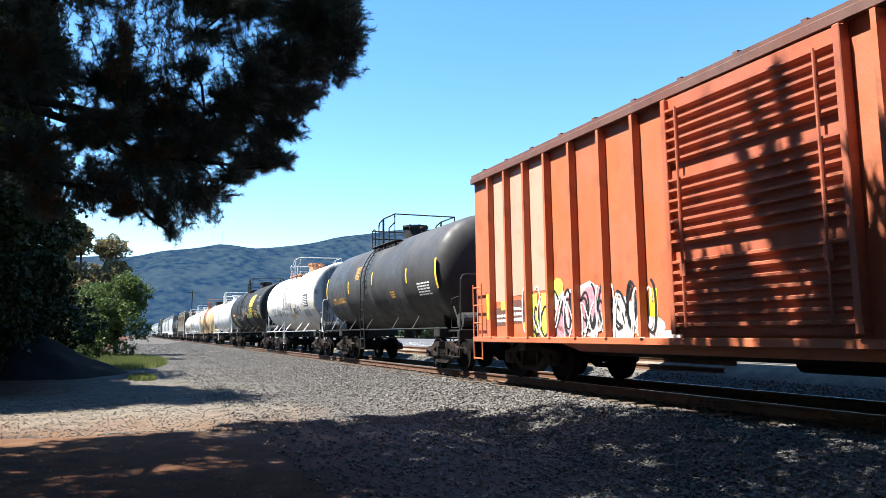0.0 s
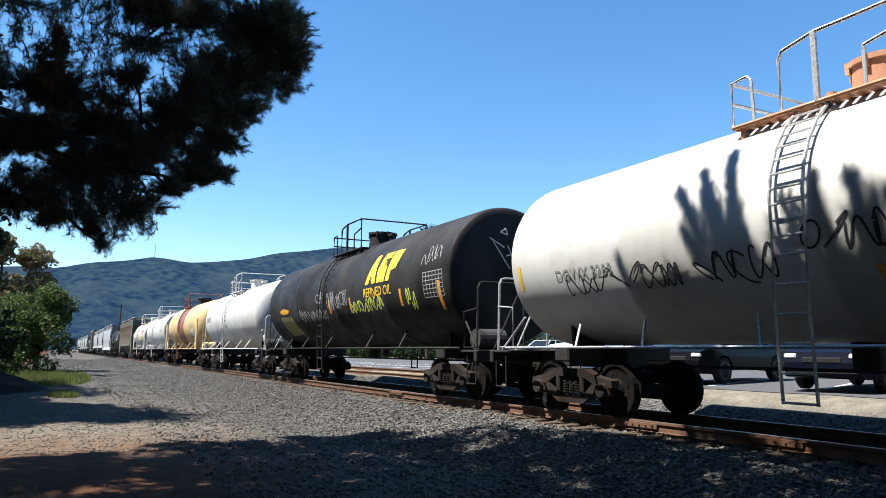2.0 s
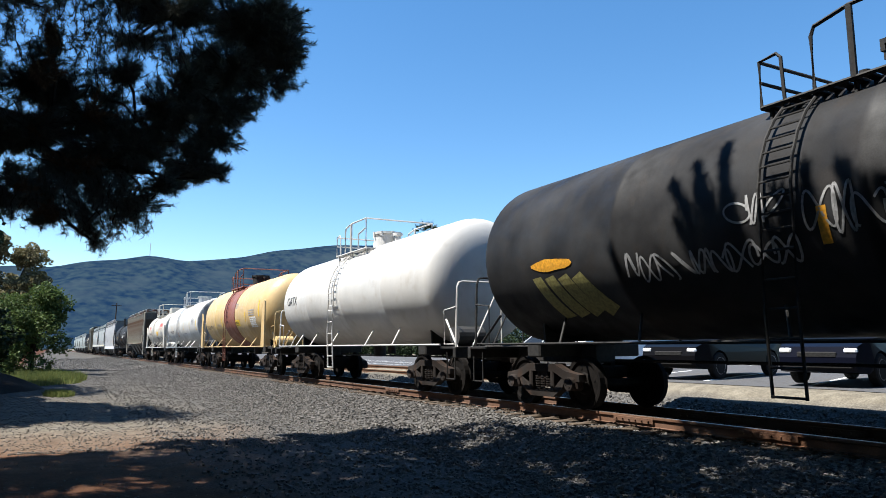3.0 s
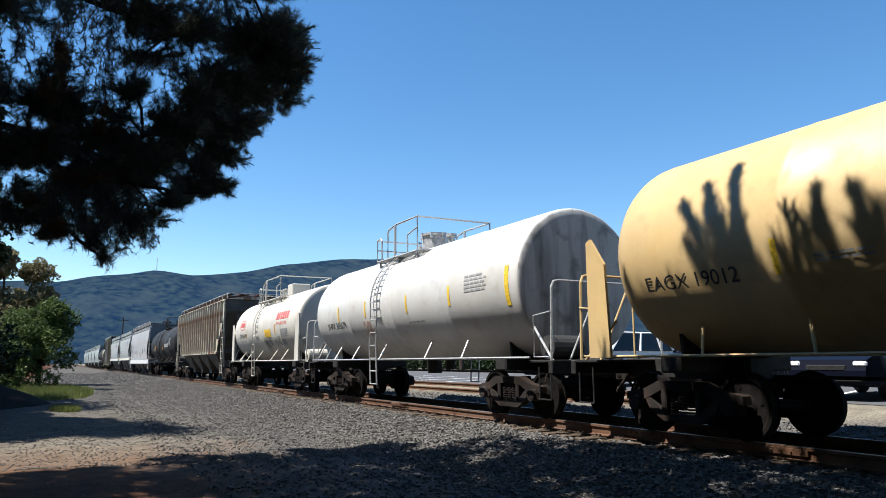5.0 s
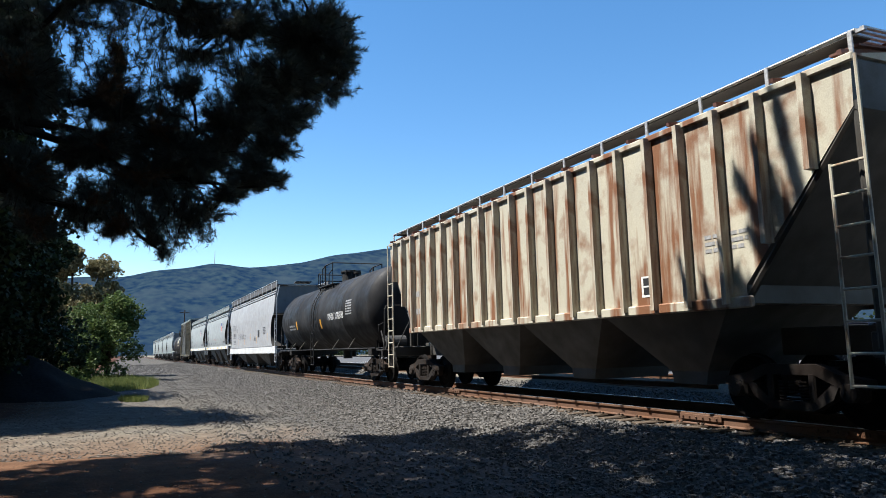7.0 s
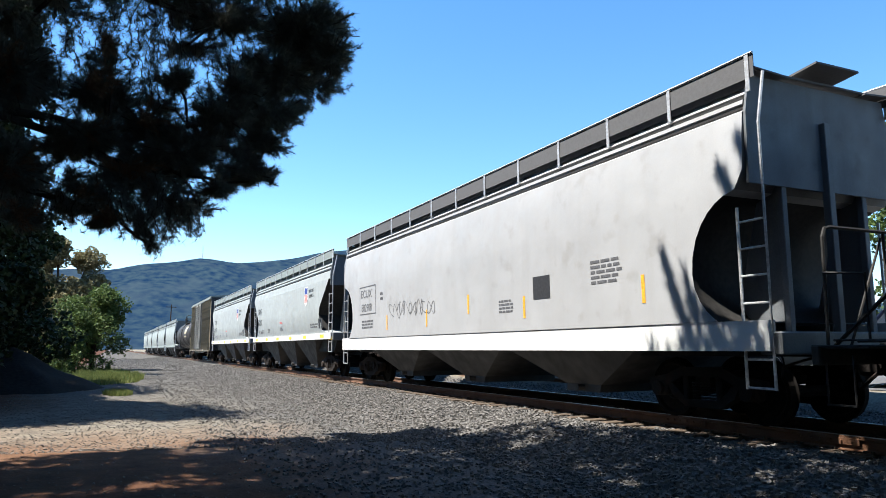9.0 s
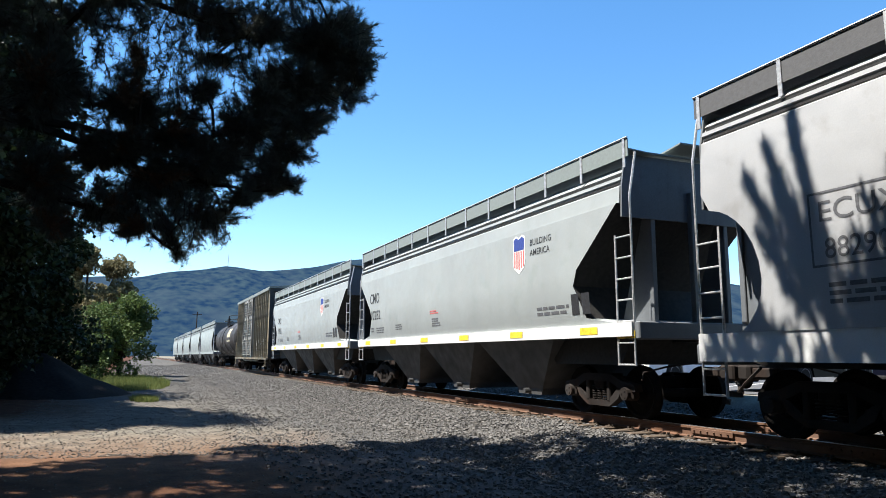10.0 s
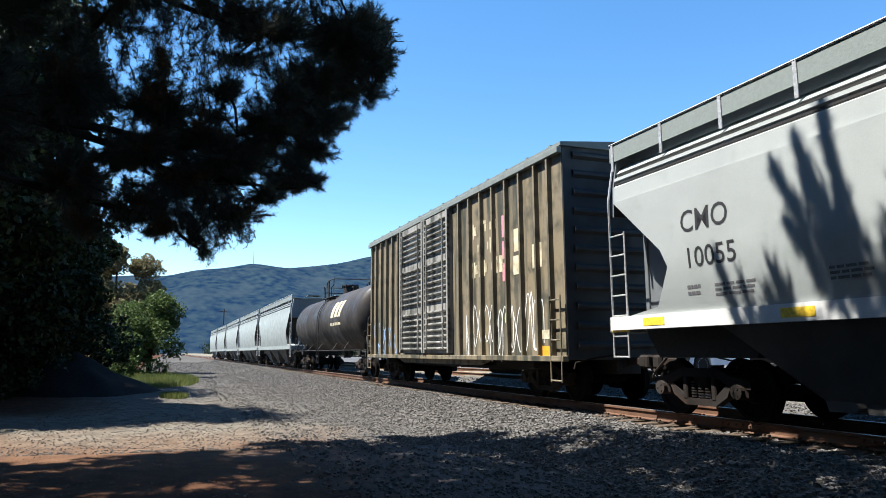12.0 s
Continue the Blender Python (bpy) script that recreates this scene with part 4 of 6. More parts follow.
    for s in (-1, 1):
        bm = bmesh.new()
        for k in range(9):
            box(bm, (0, s * (half - 0.02 - 0.09 * k), hi + 0.37), (2.7, 0.05, 0.025))
        for x in (-1.34, -0.45, 0.45, 1.34):
            box(bm, (x, s * (half - 0.38), hi + 0.34), (0.05, 0.8, 0.04))
        part("end_walk", bm, M_GALV, car)
    for k in range(4):
        yc = (k - 1.5) * (2 * half - 4.6) / 4
        bl = (2 * half - 4.6) / 4
        bm = bmesh.new()
        loft(bm, [[(-1.46, yc - bl / 2, lo), (1.46, yc - bl / 2, lo), (1.46, yc + bl / 2, lo), (-1.46, yc + bl / 2, lo)], [(-0.9, yc - 0.4, 0.66), (0.9, yc - 0.4, 0.66), (0.9, yc + 0.4, 0.66), (-0.9, yc + 0.4, 0.66)], [(-0.9, yc - 0.36, 0.46), (0.9, yc - 0.36, 0.46), (0.9, yc + 0.36, 0.46), (-0.9, yc + 0.36, 0.46)]])
        part("hopper_bay", bm, M_TANEND, car)
    for s in (-1, 1):
        bm = bmesh.new()
        box(bm, (0, s * (half - 0.1), 1.05), (2.9, 0.3, 0.3), None, 0.02)
        box(bm, (0, s * (half - 1.2), 1.1), (0.5, 2.6, 0.4), None, 0.02)
        for e in (-1, 1):
            box(bm, (e * 0.8, s * (half - 0.08), 2.4), (0.1, 0.1, 2.6), None, 0.01)
            pipe(bm, [(e * 1.45, s * (half - 0.12), 1.0), (e * 1.45, s * (half - 0.12), 3.9)], 0.04)
            pipe(bm, [(e * 1.45, s * (half - 0.12), 3.8), (e * 1.45, s * (half - 1.9), lo + 0.1)], 0.05)
        part("end_frame", bm, M_TANEND, car)
        for e in (-1, 1):
            bm = bmesh.new()
            for dy in (0.0, 0.45):
                pipe(bm, [(e * 1.56, s * (half - dy), 0.55), (e * 1.56, s * (half - dy), hi if dy == 0 else 3.2)], 0.022)
            for k in range(8):
                rod(bm, (e * 1.56, s * half, 0.58 + 0.37 * k), (e * 1.56, s * (half - 0.45), 0.58 + 0.37 * k), 0.017, 6)
            part("ladder", bm, M_TAN, car)
    add_trucks(car, half - 1.7)
    add_couplers(car, half + 0.6)
    return car, on_side(-w - 0.006)


# buff taken near black: grime plus the shade on ends and bays
M_TANEND = paint("grimy_shaded_buff_paint", (0.045, 0.041, 0.035), (0.035, 0.028, 0.02), 0.6, 0.6)


def boxcar(label, y0, y1, skin, doorskin, roofskin, endskin, lo, hi, doors, ribs, roof_lip=0.05, deep=0.15):
    """A boxcar: walls with upright ribs, corrugated sliding doors, ribbed ends, roof with seams, ladders and sills."""
    car = begin_car("boxcar", label, "boxcar", y0, y1)
    half = (y1 - y0) / 2 - 0.65
    w = 1.5
    bm = bmesh.new()
    box(bm, (0, 0, (lo + hi) / 2), (2 * w, 2 * half, hi - lo), None, 0.02)
    for f in bm.faces:
        if abs(f.normal.y) > 0.7:
            f.material_index = 1
    part("body", bm, [skin, endskin], car)
    bm = bmesh.new()
    loft(bm, [[(-w - roof_lip, y, hi - 0.02), (-w - roof_lip, y, hi + 0.06), (0, y, hi + 0.2), (w + roof_lip, y, hi + 0.06), (w + roof_lip, y, hi - 0.02)] for y in (-half - 0.05, half + 0.05)])
    for k in range(14):
        y = -half + 0.5 + k * (2 * half - 1) / 13
        for e in (-1, 1):
            slab(bm, [(0, 0.2), (1.5, 0.06), (1.5, 0.12), (0, 0.26)], 0.09, Matrix(((e, 0, 0, 0), (0, 0, 1, y), (0, 1, 0, hi), (0, 0, 0, 1))))
    part("roof", bm, roofskin, car)
    bm = bmesh.new()
    slab(bm, [(-0.055, 0), (-0.035, deep), (0.035, deep), (0.055, 0)], hi - lo - 0.3, Matrix(((0, 1, 0, 0), (1, 0, 0, 0), (0, 0, 1, (hi + lo) / 2 - 0.05), (0, 0, 0, 1))))
    proto = part("rib", bm, skin, car)
    first = True
    for y in ribs:
        for e in (-1, 1):
            o = proto if first else again("rib", proto.data, car, Matrix())
            first = False
            o.matrix_basis = pose(e * w, y, 0, 0, 0, 0 if e > 0 else 180)
    for d0, d1 in doors:
        for e in (-1, 1):
            bm = bmesh.new()
            za, zb, n = lo + 0.14, hi - 0.2, 22
            prof = [(0.005, za), (0.1, za)]
            for k in range(n):
                z = za + 0.15 + k * (zb - za - 0.35) / (n - 1)
                if k % 8 != 7:
                    prof += [(0.1, z - 0.06), (0.17, z - 0.025), (0.17, z + 0.012), (0.1, z + 0.03)]
            prof += [(0.1, zb), (0.005, zb)]
            slab(bm, prof, d1 - d0, Matrix(((e, 0, 0, e * w), (0, 0, 1, (d0 + d1) / 2), (0, 1, 0, 0), (0, 0, 0, 1))))
            bmesh.ops.recalc_face_normals(bm, faces=bm.faces)
            door = part("sliding_door", bm, doorskin, car)
            for y in (d0 + 0.05, d1 - 0.05):
                bm = bmesh.new()
                box(bm, (e * (w + 0.13), y, (lo + hi) / 2 - 0.03), (0.1, 0.1, hi - lo - 0.35), None, 0.01)
                part("door_stile", bm, doorskin, door)
            for y in (d0 + 0.35, d1 - 0.35):
                bm = bmesh.new()
                rod(bm, (e * (w + 0.2), y, lo + 0.25), (e * (w + 0.2), y, hi - 0.4), 0.022, 6)
                box(bm, (e * (w + 0.19), y, lo + 1.1), (0.05, 0.12, 0.2), None, 0.01)
                part("locking_bar", bm, doorskin, door)
    for e in (-1, 1):
        bm = bmesh.new()
        box(bm, (e * (w + 0.05), 0, hi - 0.1), (0.12, 2 * half, 0.14), None, 0.01)
        part("top_chord", bm, roofskin, car)
        bm = bmesh.new()
        box(bm, (e * (w + 0.05), 0, lo + 0.03), (0.14, 2 * half, 0.12), None, 0.01)
        slab(bm, [(-half + 3.6, lo), (half - 3.6, lo), (half - 4.4, lo - 0.17), (-half + 4.4, lo - 0.17)], 0.06, Matrix(((0, 0, 1, e * (w - 0.02)), (1, 0, 0, 0), (0, 1, 0, 0), (0, 0, 0, 1))))
        part("side_sill", bm, skin, car)
    bm = bmesh.new()
    box(bm, (0, 0, lo - 0.15), (0.6, 2 * half, 0.32), None, 0.02)
    for y in (-half + 1.9, half - 1.9, 1.5, -1.5):
        box(bm, (0, y, lo - 0.1), (2.7, 0.3, 0.22), None, 0.02)
    rod(bm, (0.6, -1.2, lo - 0.3), (0.6, 0.4, lo - 0.3), 0.2, 12)
    part("underframe", bm, M_STEEL, car)
    for s in (-1, 1):
        bm = bmesh.new()
        n = 11
        for k in range(n):
            z = lo + 0.3 + k * (hi - lo - 0.5) / (n - 1)
            slab(bm, [(0, -0.09), (0.07, -0.03), (0.07, 0.03), (0, 0.09)], 2 * w - 0.5, Matrix(((0, 0, 1, 0), (s, 0, 0, s * half), (0, 1, 0, z), (0, 0, 0, 1))))
        part("end_corrugation", bm, endskin, car)
        for e in (-1, 1):
            bm = bmesh.new()
            for dy in (0.06, 0.5):
                pipe(bm, [(e * (w + 0.11), s * (half - dy), lo - 0.45), (e * (w + 0.11), s * (half - dy), lo + 1.35)], 0.02)
            for k in range(5):
                rod(bm, (e * (w + 0.11), s * (half - 0.06), lo - 0.42 + 0.42 * k), (e * (w + 0.11), s * (half - 0.5), lo - 0.42 + 0.42 * k), 0.017, 6)
            part("ladder", bm, skin, car)
    add_trucks(car, half - 1.75)
    add_couplers(car, half + 0.65)
    return car, on_side(-w - 0.006)

# where each car starts and ends along the track at the first moment
SPANS = [(-0.75, 16.3), (16.5, 31.35), (31.35, 46.1), (46.1, 63.6), (63.6, 78.3), (78.3, 93.9), (93.9, 108.4), (108.4, 121.5), (122.0, 139.4), (139.4, 157.2),
         (156.85, 176.55), (176.9, 194.3), (194.55, 213.0), (213.4, 229.9), (229.8, 248.3)] + [(248.3 + 18.3 * k, 266.6 + 18.3 * k) for k in range(5)]


def marks(put, car, places, material=None, w=0.09, h=0.45):
    """Short upright reflector stripes on a shell."""
    for u, v in places:
        patch("reflector_mark", [rect(u, v, u + w, v + h)], put, material or M_YELLOW, car)


def train():
    # 0: orange boxcar
    car, put = boxcar("orange steel boxcar with rust, graffiti and corrugated doors", *SPANS[0], M_ORANGE, M_ORANGED, M_BROWNROOF, M_ORANGED, 0.86, 4.88, [(-2.3, 0.83)],
                      [1.6, 2.55, 3.5, 4.4, 5.25, 6.1, 6.9, -2.7, -3.6, -4.5, -5.4, -6.3, -7.1])
    patch("faded_panel", [rect(-6.84, 1.75, -6.16, 4.62), rect(-6.04, 1.85, -5.31, 4.62), rect(-5.19, 1.9, -4.52, 4.62)], put, M_FADED, car, 0.4, "sun-bleached pale orange panel paint")
    patch("graffiti_white", [blob(-3.3, 1.45, 2.0, 1.15, 3), blob(-2.3, 1.28, 1.5, 0.8, 4), blob(-1.55, 1.1, 0.9, 0.45, 5), blob(-4.25, 1.75, 0.6, 0.6, 6), blob(-1.1, 0.98, 0.8, 0.2, 16)], put, M_PALE, car, 0, "white spray-painted outline")
    up = lambda d: (lambda u, v: put(u, v) + Vector((-d, 0, 0)))
    patch("graffiti_pink", [blob(-3.75, 1.35, 1.3, 0.95, 7), blob(-3.1, 1.6, 0.8, 0.7, 17), blob(-4.3, 1.05, 0.9, 0.3, 27)], up(0.004), M_PINK, car, 0, "pink spray-painted letters")
    patch("graffiti_lime", [rect(-5.35, 0.95, -5.0, 1.85), rect(-4.85, 0.95, -4.55, 1.85), blob(-5.2, 1.15, 1.0, 0.5, 8), blob(-4.2, 1.95, 0.45, 0.4, 9), rect(-6.6, 1.55, -6.2, 1.75)], up(0.004), M_LIME, car, 0, "yellow-green spray-painted letters")
    patch("graffiti_black", scrawl(-5.6, 0.95, 4.2, 0.9, 3, 7, 0.05) + scrawl(-3.9, 1.0, 2.4, 0.8, 13, 4, 0.06), up(0.008), M_INK, car, 0, "black spray-painted strokes")
    patch("graffiti_rim", scrawl(-5.5, 0.9, 4.1, 1.0, 23, 8, 0.035), up(0.012), M_PALE, car, 0, "white spray-painted strokes")
    patch("dark_panel", [rect(-6.05, 1.25, -5.5, 1.75), rect(-6.85, 1.2, -6.2, 1.6)], put, M_BROWNROOF, car, 0, "dark brown painted panels with small print")
    patch("small_print", bars(-6.8, 1.28, 0.5, 0.22, 2, 3) + bars(-6.0, 1.3, 0.4, 0.35, 3, 4), up(0.004), M_PALE, car, 0)
    patch("yellow_patch", [rect(-1.5, 1.2, -1.3, 1.75), rect(-7.35, 1.35, -7.1, 1.95)], put, M_YELLOW, car, 0)
    # 1: dark grey tank car
    car, put = tank_car("dark grey tank car with a black top railing and orange lettering", *SPANS[1], 1.6, 2.82, M_GREYTANK, M_STEEL, M_STEEL, plat_end=1.2, climb=0.6, flat=0.45)
    lettering("lettering", "UTLX 646441", -5.1, -0.7, 0.34, put, M_OCHRE, car, wide=0.92)
    patch("small_print", bars(-1.85, 0.1, 0.55, 0.52, 9, 4), put, M_OCHRE, car)
    marks(put, car, [(-2.75, -0.35), (3.6, -0.36), (0.2, -0.2)])
    marks(put, car, [(5.88, -0.65), (-6.05, -0.4)], None, 0.12, 0.85)
    patch("data_panel", bars(4.45, -0.8, 0.95, 0.42, 5, 6), put, M_PALE, car)
    patch("small_print", bars(2.0, -0.75, 0.45, 0.25, 3, 9), put, M_OCHRE, car)
    # 2: white tank car with graffiti
    car, put = tank_car("white tank car with graffiti and a rusty orange top railing", *SPANS[2], 1.6, 2.82, M_WHITE, M_GALV, M_RUSTY, plat_end=1.35, climb=1.2, head=0.3, flat=0.16, heads=M_SOOTSHADE)
    lettering("lettering", "DOWX 3283", -4.8, -0.6, 0.26, put, M_GREYINK, car)
    patch("data_panel", [rect(4.0, -0.55, 4.95, 0.02)], put, M_INK, car, 0.1, "black stencilled data panel")
    patch("small_print", bars(4.05, -0.5, 0.85, 0.48, 6, 5), lambda u, v: put(u, v) + Vector((-0.005, 0, 0)), M_PALE, car)
    patch("dark_patch", [rect(3.85, -1.15, 4.2, -0.72), rect(4.3, -1.1, 4.95, -0.7)], put, M_GREYINK, car)
    marks(put, car, [(3.6, -0.8), (6.05, -0.8), (1.45, -0.8), (-5.9, -0.7)])
    patch("amber_patch", [rect(0.7, -1.1, 1.4, -0.9)], put, M_AMBER, car)
    patch("graffiti_tag", scrawl(1.5, -0.95, 1.6, 0.5, 41, 6, 0.035) + scrawl(-0.1, -0.7, 1.2, 0.45, 42, 4, 0.03) + scrawl(-1.7, -0.95, 1.2, 0.5, 43, 4, 0.03) + scrawl(-4.5, -0.9, 2.5, 0.4, 44, 7, 0.03), put, M_INK, car, 0.1, "black spray-painted scrawl")
    # 3: black tank car with yellow lettering
    car, put = tank_car("black tank car with yellow lettering and graffiti scrawl", *SPANS[3], 1.63, 2.85, M_BLACK, M_STEEL, M_STEEL, plat_end=1.45, climb=0.6, head=0.4, flat=0.25)
    logo = [[(2.45, -0.02), (2.75, -0.02), (2.87, 0.2), (3.0, 0.2), (3.0, -0.02), (3.28, -0.02), (3.28, 0.86), (2.98, 0.86)], [(3.4, -0.02), (4.0, -0.02), (4.12, 0.4), (3.8, 0.4), (3.78, 0.2), (3.68, 0.2), (3.86, 0.66), (4.2, 0.66), (4.28, 0.86), (3.66, 0.86), (3.42, 0.4)],
            [(4.1, -0.02), (4.38, -0.02), (4.46, 0.26), (4.8, 0.3), (4.98, 0.62), (5.05, 0.86), (4.35, 0.86)]]
    patch("graffiti_tag", scrawl(6.2, 0.15, 0.9, 0.45, 57, 3, 0.02), put, M_GREYINK, car, 0.1, "grey spray-painted tag")
    logo = [[(3.78 + (u - 3.75) * 0.84, v * 0.96) for u, v in o] for o in logo]
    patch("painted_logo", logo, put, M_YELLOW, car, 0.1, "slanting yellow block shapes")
    lettering("lettering", "REFINED OIL", 2.55, -0.37, 0.36, put, M_YELLOW, car, wide=0.93)
    marks(put, car, [(1.4, -0.75), (4.92, -0.74), (-0.4, -0.7)], M_AMBER, 0.12)
    marks(put, car, [(7.0, -0.95)], M_AMBER, 0.14, 0.7)
    patch("data_panel", [rect(6.3, -0.02 - 0.1 * k, 7.25, 0.0 - 0.1 * k) for k in range(7)] + [rect(6.3 + 0.16 * k, -0.62, 6.32 + 0.16 * k, 0) for k in range(7)], put, M_GREYINK, car)
    patch("graffiti_tag", scrawl(1.5, -0.8, 2.4, 0.4, 51, 8, 0.04) + scrawl(5.3, -0.8, 0.5, 0.45, 52, 2, 0.04), put, M_LIME, car, 0.1, "pale green spray-painted scrawl")
    patch("graffiti_tag", scrawl(-0.5, -0.6, 1.7, 0.6, 53, 6, 0.03) + scrawl(-3.6, -0.9, 2.9, 0.45, 54, 9, 0.035) + scrawl(-1.6, -0.3, 0.8, 0.4, 55, 3, 0.03), put, M_GREYINK, car, 0.1, "pale spray-painted scrawl")
    patch("graffiti_fill", [[(-6.0 + 0.36 * k, -0.62 - 0.03 * k), (-5.74 + 0.36 * k, -0.6), (-5.3 + 0.4 * k, -1.45 + 0.05 * k), (-5.62 + 0.4 * k, -1.5)] for k in range(4)], put, M_DULLLIME, car, 0.1, "faded yellow-green spray paint")
    patch("graffiti_fill", [blob(-5.4, -0.42, 1.3, 0.25, 58)], put, M_AMBER, car, 0.1, "faded orange spray paint")
    bm = bmesh.new()
    for a, b in (((0.55, 3.7), (0.15, 3.5)), ((0.45, 3.62), (0.0, 3.0)), ((0.05, 3.55), (-0.2, 3.0)), ((0.1, 3.3), (-0.25, 3.4)), ((-0.35, 3.6), (-0.5, 3.2)), ((-0.35, 3.6), (-0.75, 3.5)), ((-0.5, 3.2), (-0.85, 3.25)), ((0.25, 3.85), (0.1, 3.95)), ((0.1, 3.95), (0.05, 3.8)), ((0.05, 3.8), (0.25, 3.85))):
        rod(bm, (-a[0] * 1.0, -7.585, a[1]), (-b[0] * 1.0, -7.585, b[1]), 0.02, 5)
    part("graffiti_tag", bm, M_PALE, car, "white spray-painted tag on the end")
    # 4: plain white tank car
    car, put = tank_car("plain white tank car with a white railing", *SPANS[4], 1.56, 2.74, M_WHITE, M_WHITE, M_WHITE, plat_end=1.4)
    lettering("lettering", "GATX", -5.3, -0.2, 0.42, put, M_INK, car)
    # 5: buff tank car with red band
    car, put = tank_car("buff yellow tank car with a brick red middle band", *SPANS[5], 1.58, 2.73, M_YELLOWTANK, M_YELLOWTANK, M_STEEL, band=M_REDBAND, plates=True, plat_end=1.75, climb=1.3, head=0.8)
    lettering("lettering", "EAGX 19012", -5.65, -0.73, 0.31, put, M_INK, car)
    marks(put, car, [(1.12, -0.57), (3.2, -0.54), (-3.45, -0.7), (-1.8, -0.65)])
    marks(put, car, [(5.6, -0.4)], M_YELLOW, 0.15, 0.7)
    patch("yellow_sign", [rect(1.3, -0.72, 2.1, -0.42)], put, M_YELLOW, car)
    patch("small_print", bars(1.35, -0.68, 0.7, 0.22, 3, 5, 0.6), lambda u, v: put(u, v) + Vector((-0.004, 0, 0)), M_INK, car)
    patch("small_print", bars(3.95, -0.3, 0.95, 0.3, 3, 12) + bars(1.3, 0.15, 0.5, 0.25, 3, 13) + bars(-2.9, -0.6, 0.7, 0.12, 2, 14), put, M_GREYINK, car)
    patch("data_panel", bars(4.1, -0.85, 1.0, 0.5, 6, 15, 0.25), put, M_PALE, car)
    # 6: white tank car
    car, put = tank_car("white tank car with grey shaded ends and dark lettering", *SPANS[6], 1.54, 2.68, M_WHITE, M_GALV, M_GALV, plat_end=1.85, plat_len=2.9, head=0.32, flat=0.18, heads=M_SOOTSHADE)
    lettering("lettering", "SHPX 205679", -5.0, -0.67, 0.3, put, M_INK, car, wide=0.98)
    marks(put, car, [(-3.95, -0.43), (-1.75, -0.42), (1.0, -0.46), (3.25, -0.44)])
    marks(put, car, [(5.6, -0.6)], M_YELLOW, 0.14, 0.8)
    patch("graffiti_tag", scrawl(-1.9, -1.0, 0.6, 0.5, 61, 2, 0.03), put, M_RUSTY, car)
    patch("small_print", bars(1.0, -0.75, 0.9, 0.1, 1, 16) + bars(4.0, -0.2, 0.9, 0.4, 5, 17), put, M_GREYINK, car)
    # 7: short cream tank car
    car, put = tank_car("short cream-white tank car with red lettering", *SPANS[7], 1.45, 2.6, M_CREAM, M_CREAM, M_CREAM, box_dome=True, plates=True, plat_end=2.0, plat_len=3.9, head=0.32, flat=0.18)
    patch("painted_logo", [[(2.25 + 0.3 * k, 0.12), (2.47 + 0.3 * k, 0.12), (2.5 + 0.3 * k, 0.42), (2.28 + 0.3 * k, 0.42)] for k in range(6)], put, M_RED, car, 0.1, "row of red block shapes")
    lettering("lettering", "TITANIUM DIOXIDE", 2.25, -0.1, 0.18, put, M_RED, car, wide=0.95)
    patch("yellow_sign", [rect(0.45, -0.55, 1.4, -0.22)], put, M_YELLOW, car)
    patch("small_print", bars(0.55, -0.5, 0.75, 0.24, 3, 21, 0.6), lambda u, v: put(u, v) + Vector((-0.004, 0, 0)), M_AMBER, car)
    patch("data_panel", bars(2.9, -0.6, 1.0, 0.35, 5, 22, 0.3), put, M_GREYINK, car)
    ring = [(-3.62 + 0.56 * math.cos(k * 0.2618), 0.16 + 0.25 * math.sin(k * 0.2618)) for k in range(25)]
    inner = [(-3.62 + 0.52 * math.cos(k * 0.2618), 0.16 + 0.215 * math.sin(k * 0.2618)) for k in range(25)]
    patch("oval_emblem", [[ring[k], ring[k + 1], inner[k + 1], inner[k]] for k in range(24)] + [rect(-4.0 + 0.125 * k, 0.06, -3.91 + 0.125 * k, 0.27) for k in range(6)], put, M_RED, car, 0.1, "red oval emblem with plain bars")
    lettering("lettering", "DUPX 8708", -4.2, -0.46, 0.28, put, M_INK, car)
    patch("small_print", bars(-4.1, -0.66, 1.1, 0.12, 2, 23), put, M_GREYINK, car)
    patch("dark_patch", [rect(2.9, -0.95, 3.35, -0.68)], put, M_GREYINK, car)
    patch("graffiti_tag", scrawl(0.1, -1.05, 1.2, 0.5, 71, 4, 0.03) + scrawl(1.9, -0.95, 0.9, 0.4, 72, 3, 0.03), put, M_INK, car, 0.1, "black spray-painted scrawl")
    marks(put, car, [(2.02, -0.48), (5.18, -0.75), (5.18, -0.2), (-2.95, -0.5)], M_AMBER)
    # 8: ribbed hopper
    car, put = ribbed_hopper("rust-streaked buff hopper car with upright ribs", *SPANS[8])
    patch("data_panel", [rect(4.05, 1.86, 4.45, 2.2)], put, M_PALE, car, 0)
    patch("small_print", [rect(4.1 + 0.17 * i, 1.9 + 0.15 * j, 4.24 + 0.17 * i, 2.02 + 0.15 * j) for i in range(2) for j in range(2)], lambda u, v: put(u, v) + Vector((-0.004, 0, 0)), M_INK, car, 0)
    patch("small_print", bars(-6.2, 2.6, 1.0, 0.3, 1, 24) + bars(-6.2, 2.1, 1.0, 0.3, 1, 25) + bars(5.5, 2.4, 0.8, 0.3, 3, 26), put, M_GREYINK, car, 0)
    # 9: black tank car
    car, put = tank_car("black tank car with a black top railing and pale print", *SPANS[9], 1.55, 2.66, M_BLACK, M_STEEL, M_STEEL, plat_end=1.3)
    lettering("lettering", "KNIX 100500", 2.0, -0.4, 0.4, put, M_PALE, car)
    marks(put, car, [(-4.0, -0.6), (0.6, -0.7)], M_AMBER, 0.2, 0.4)
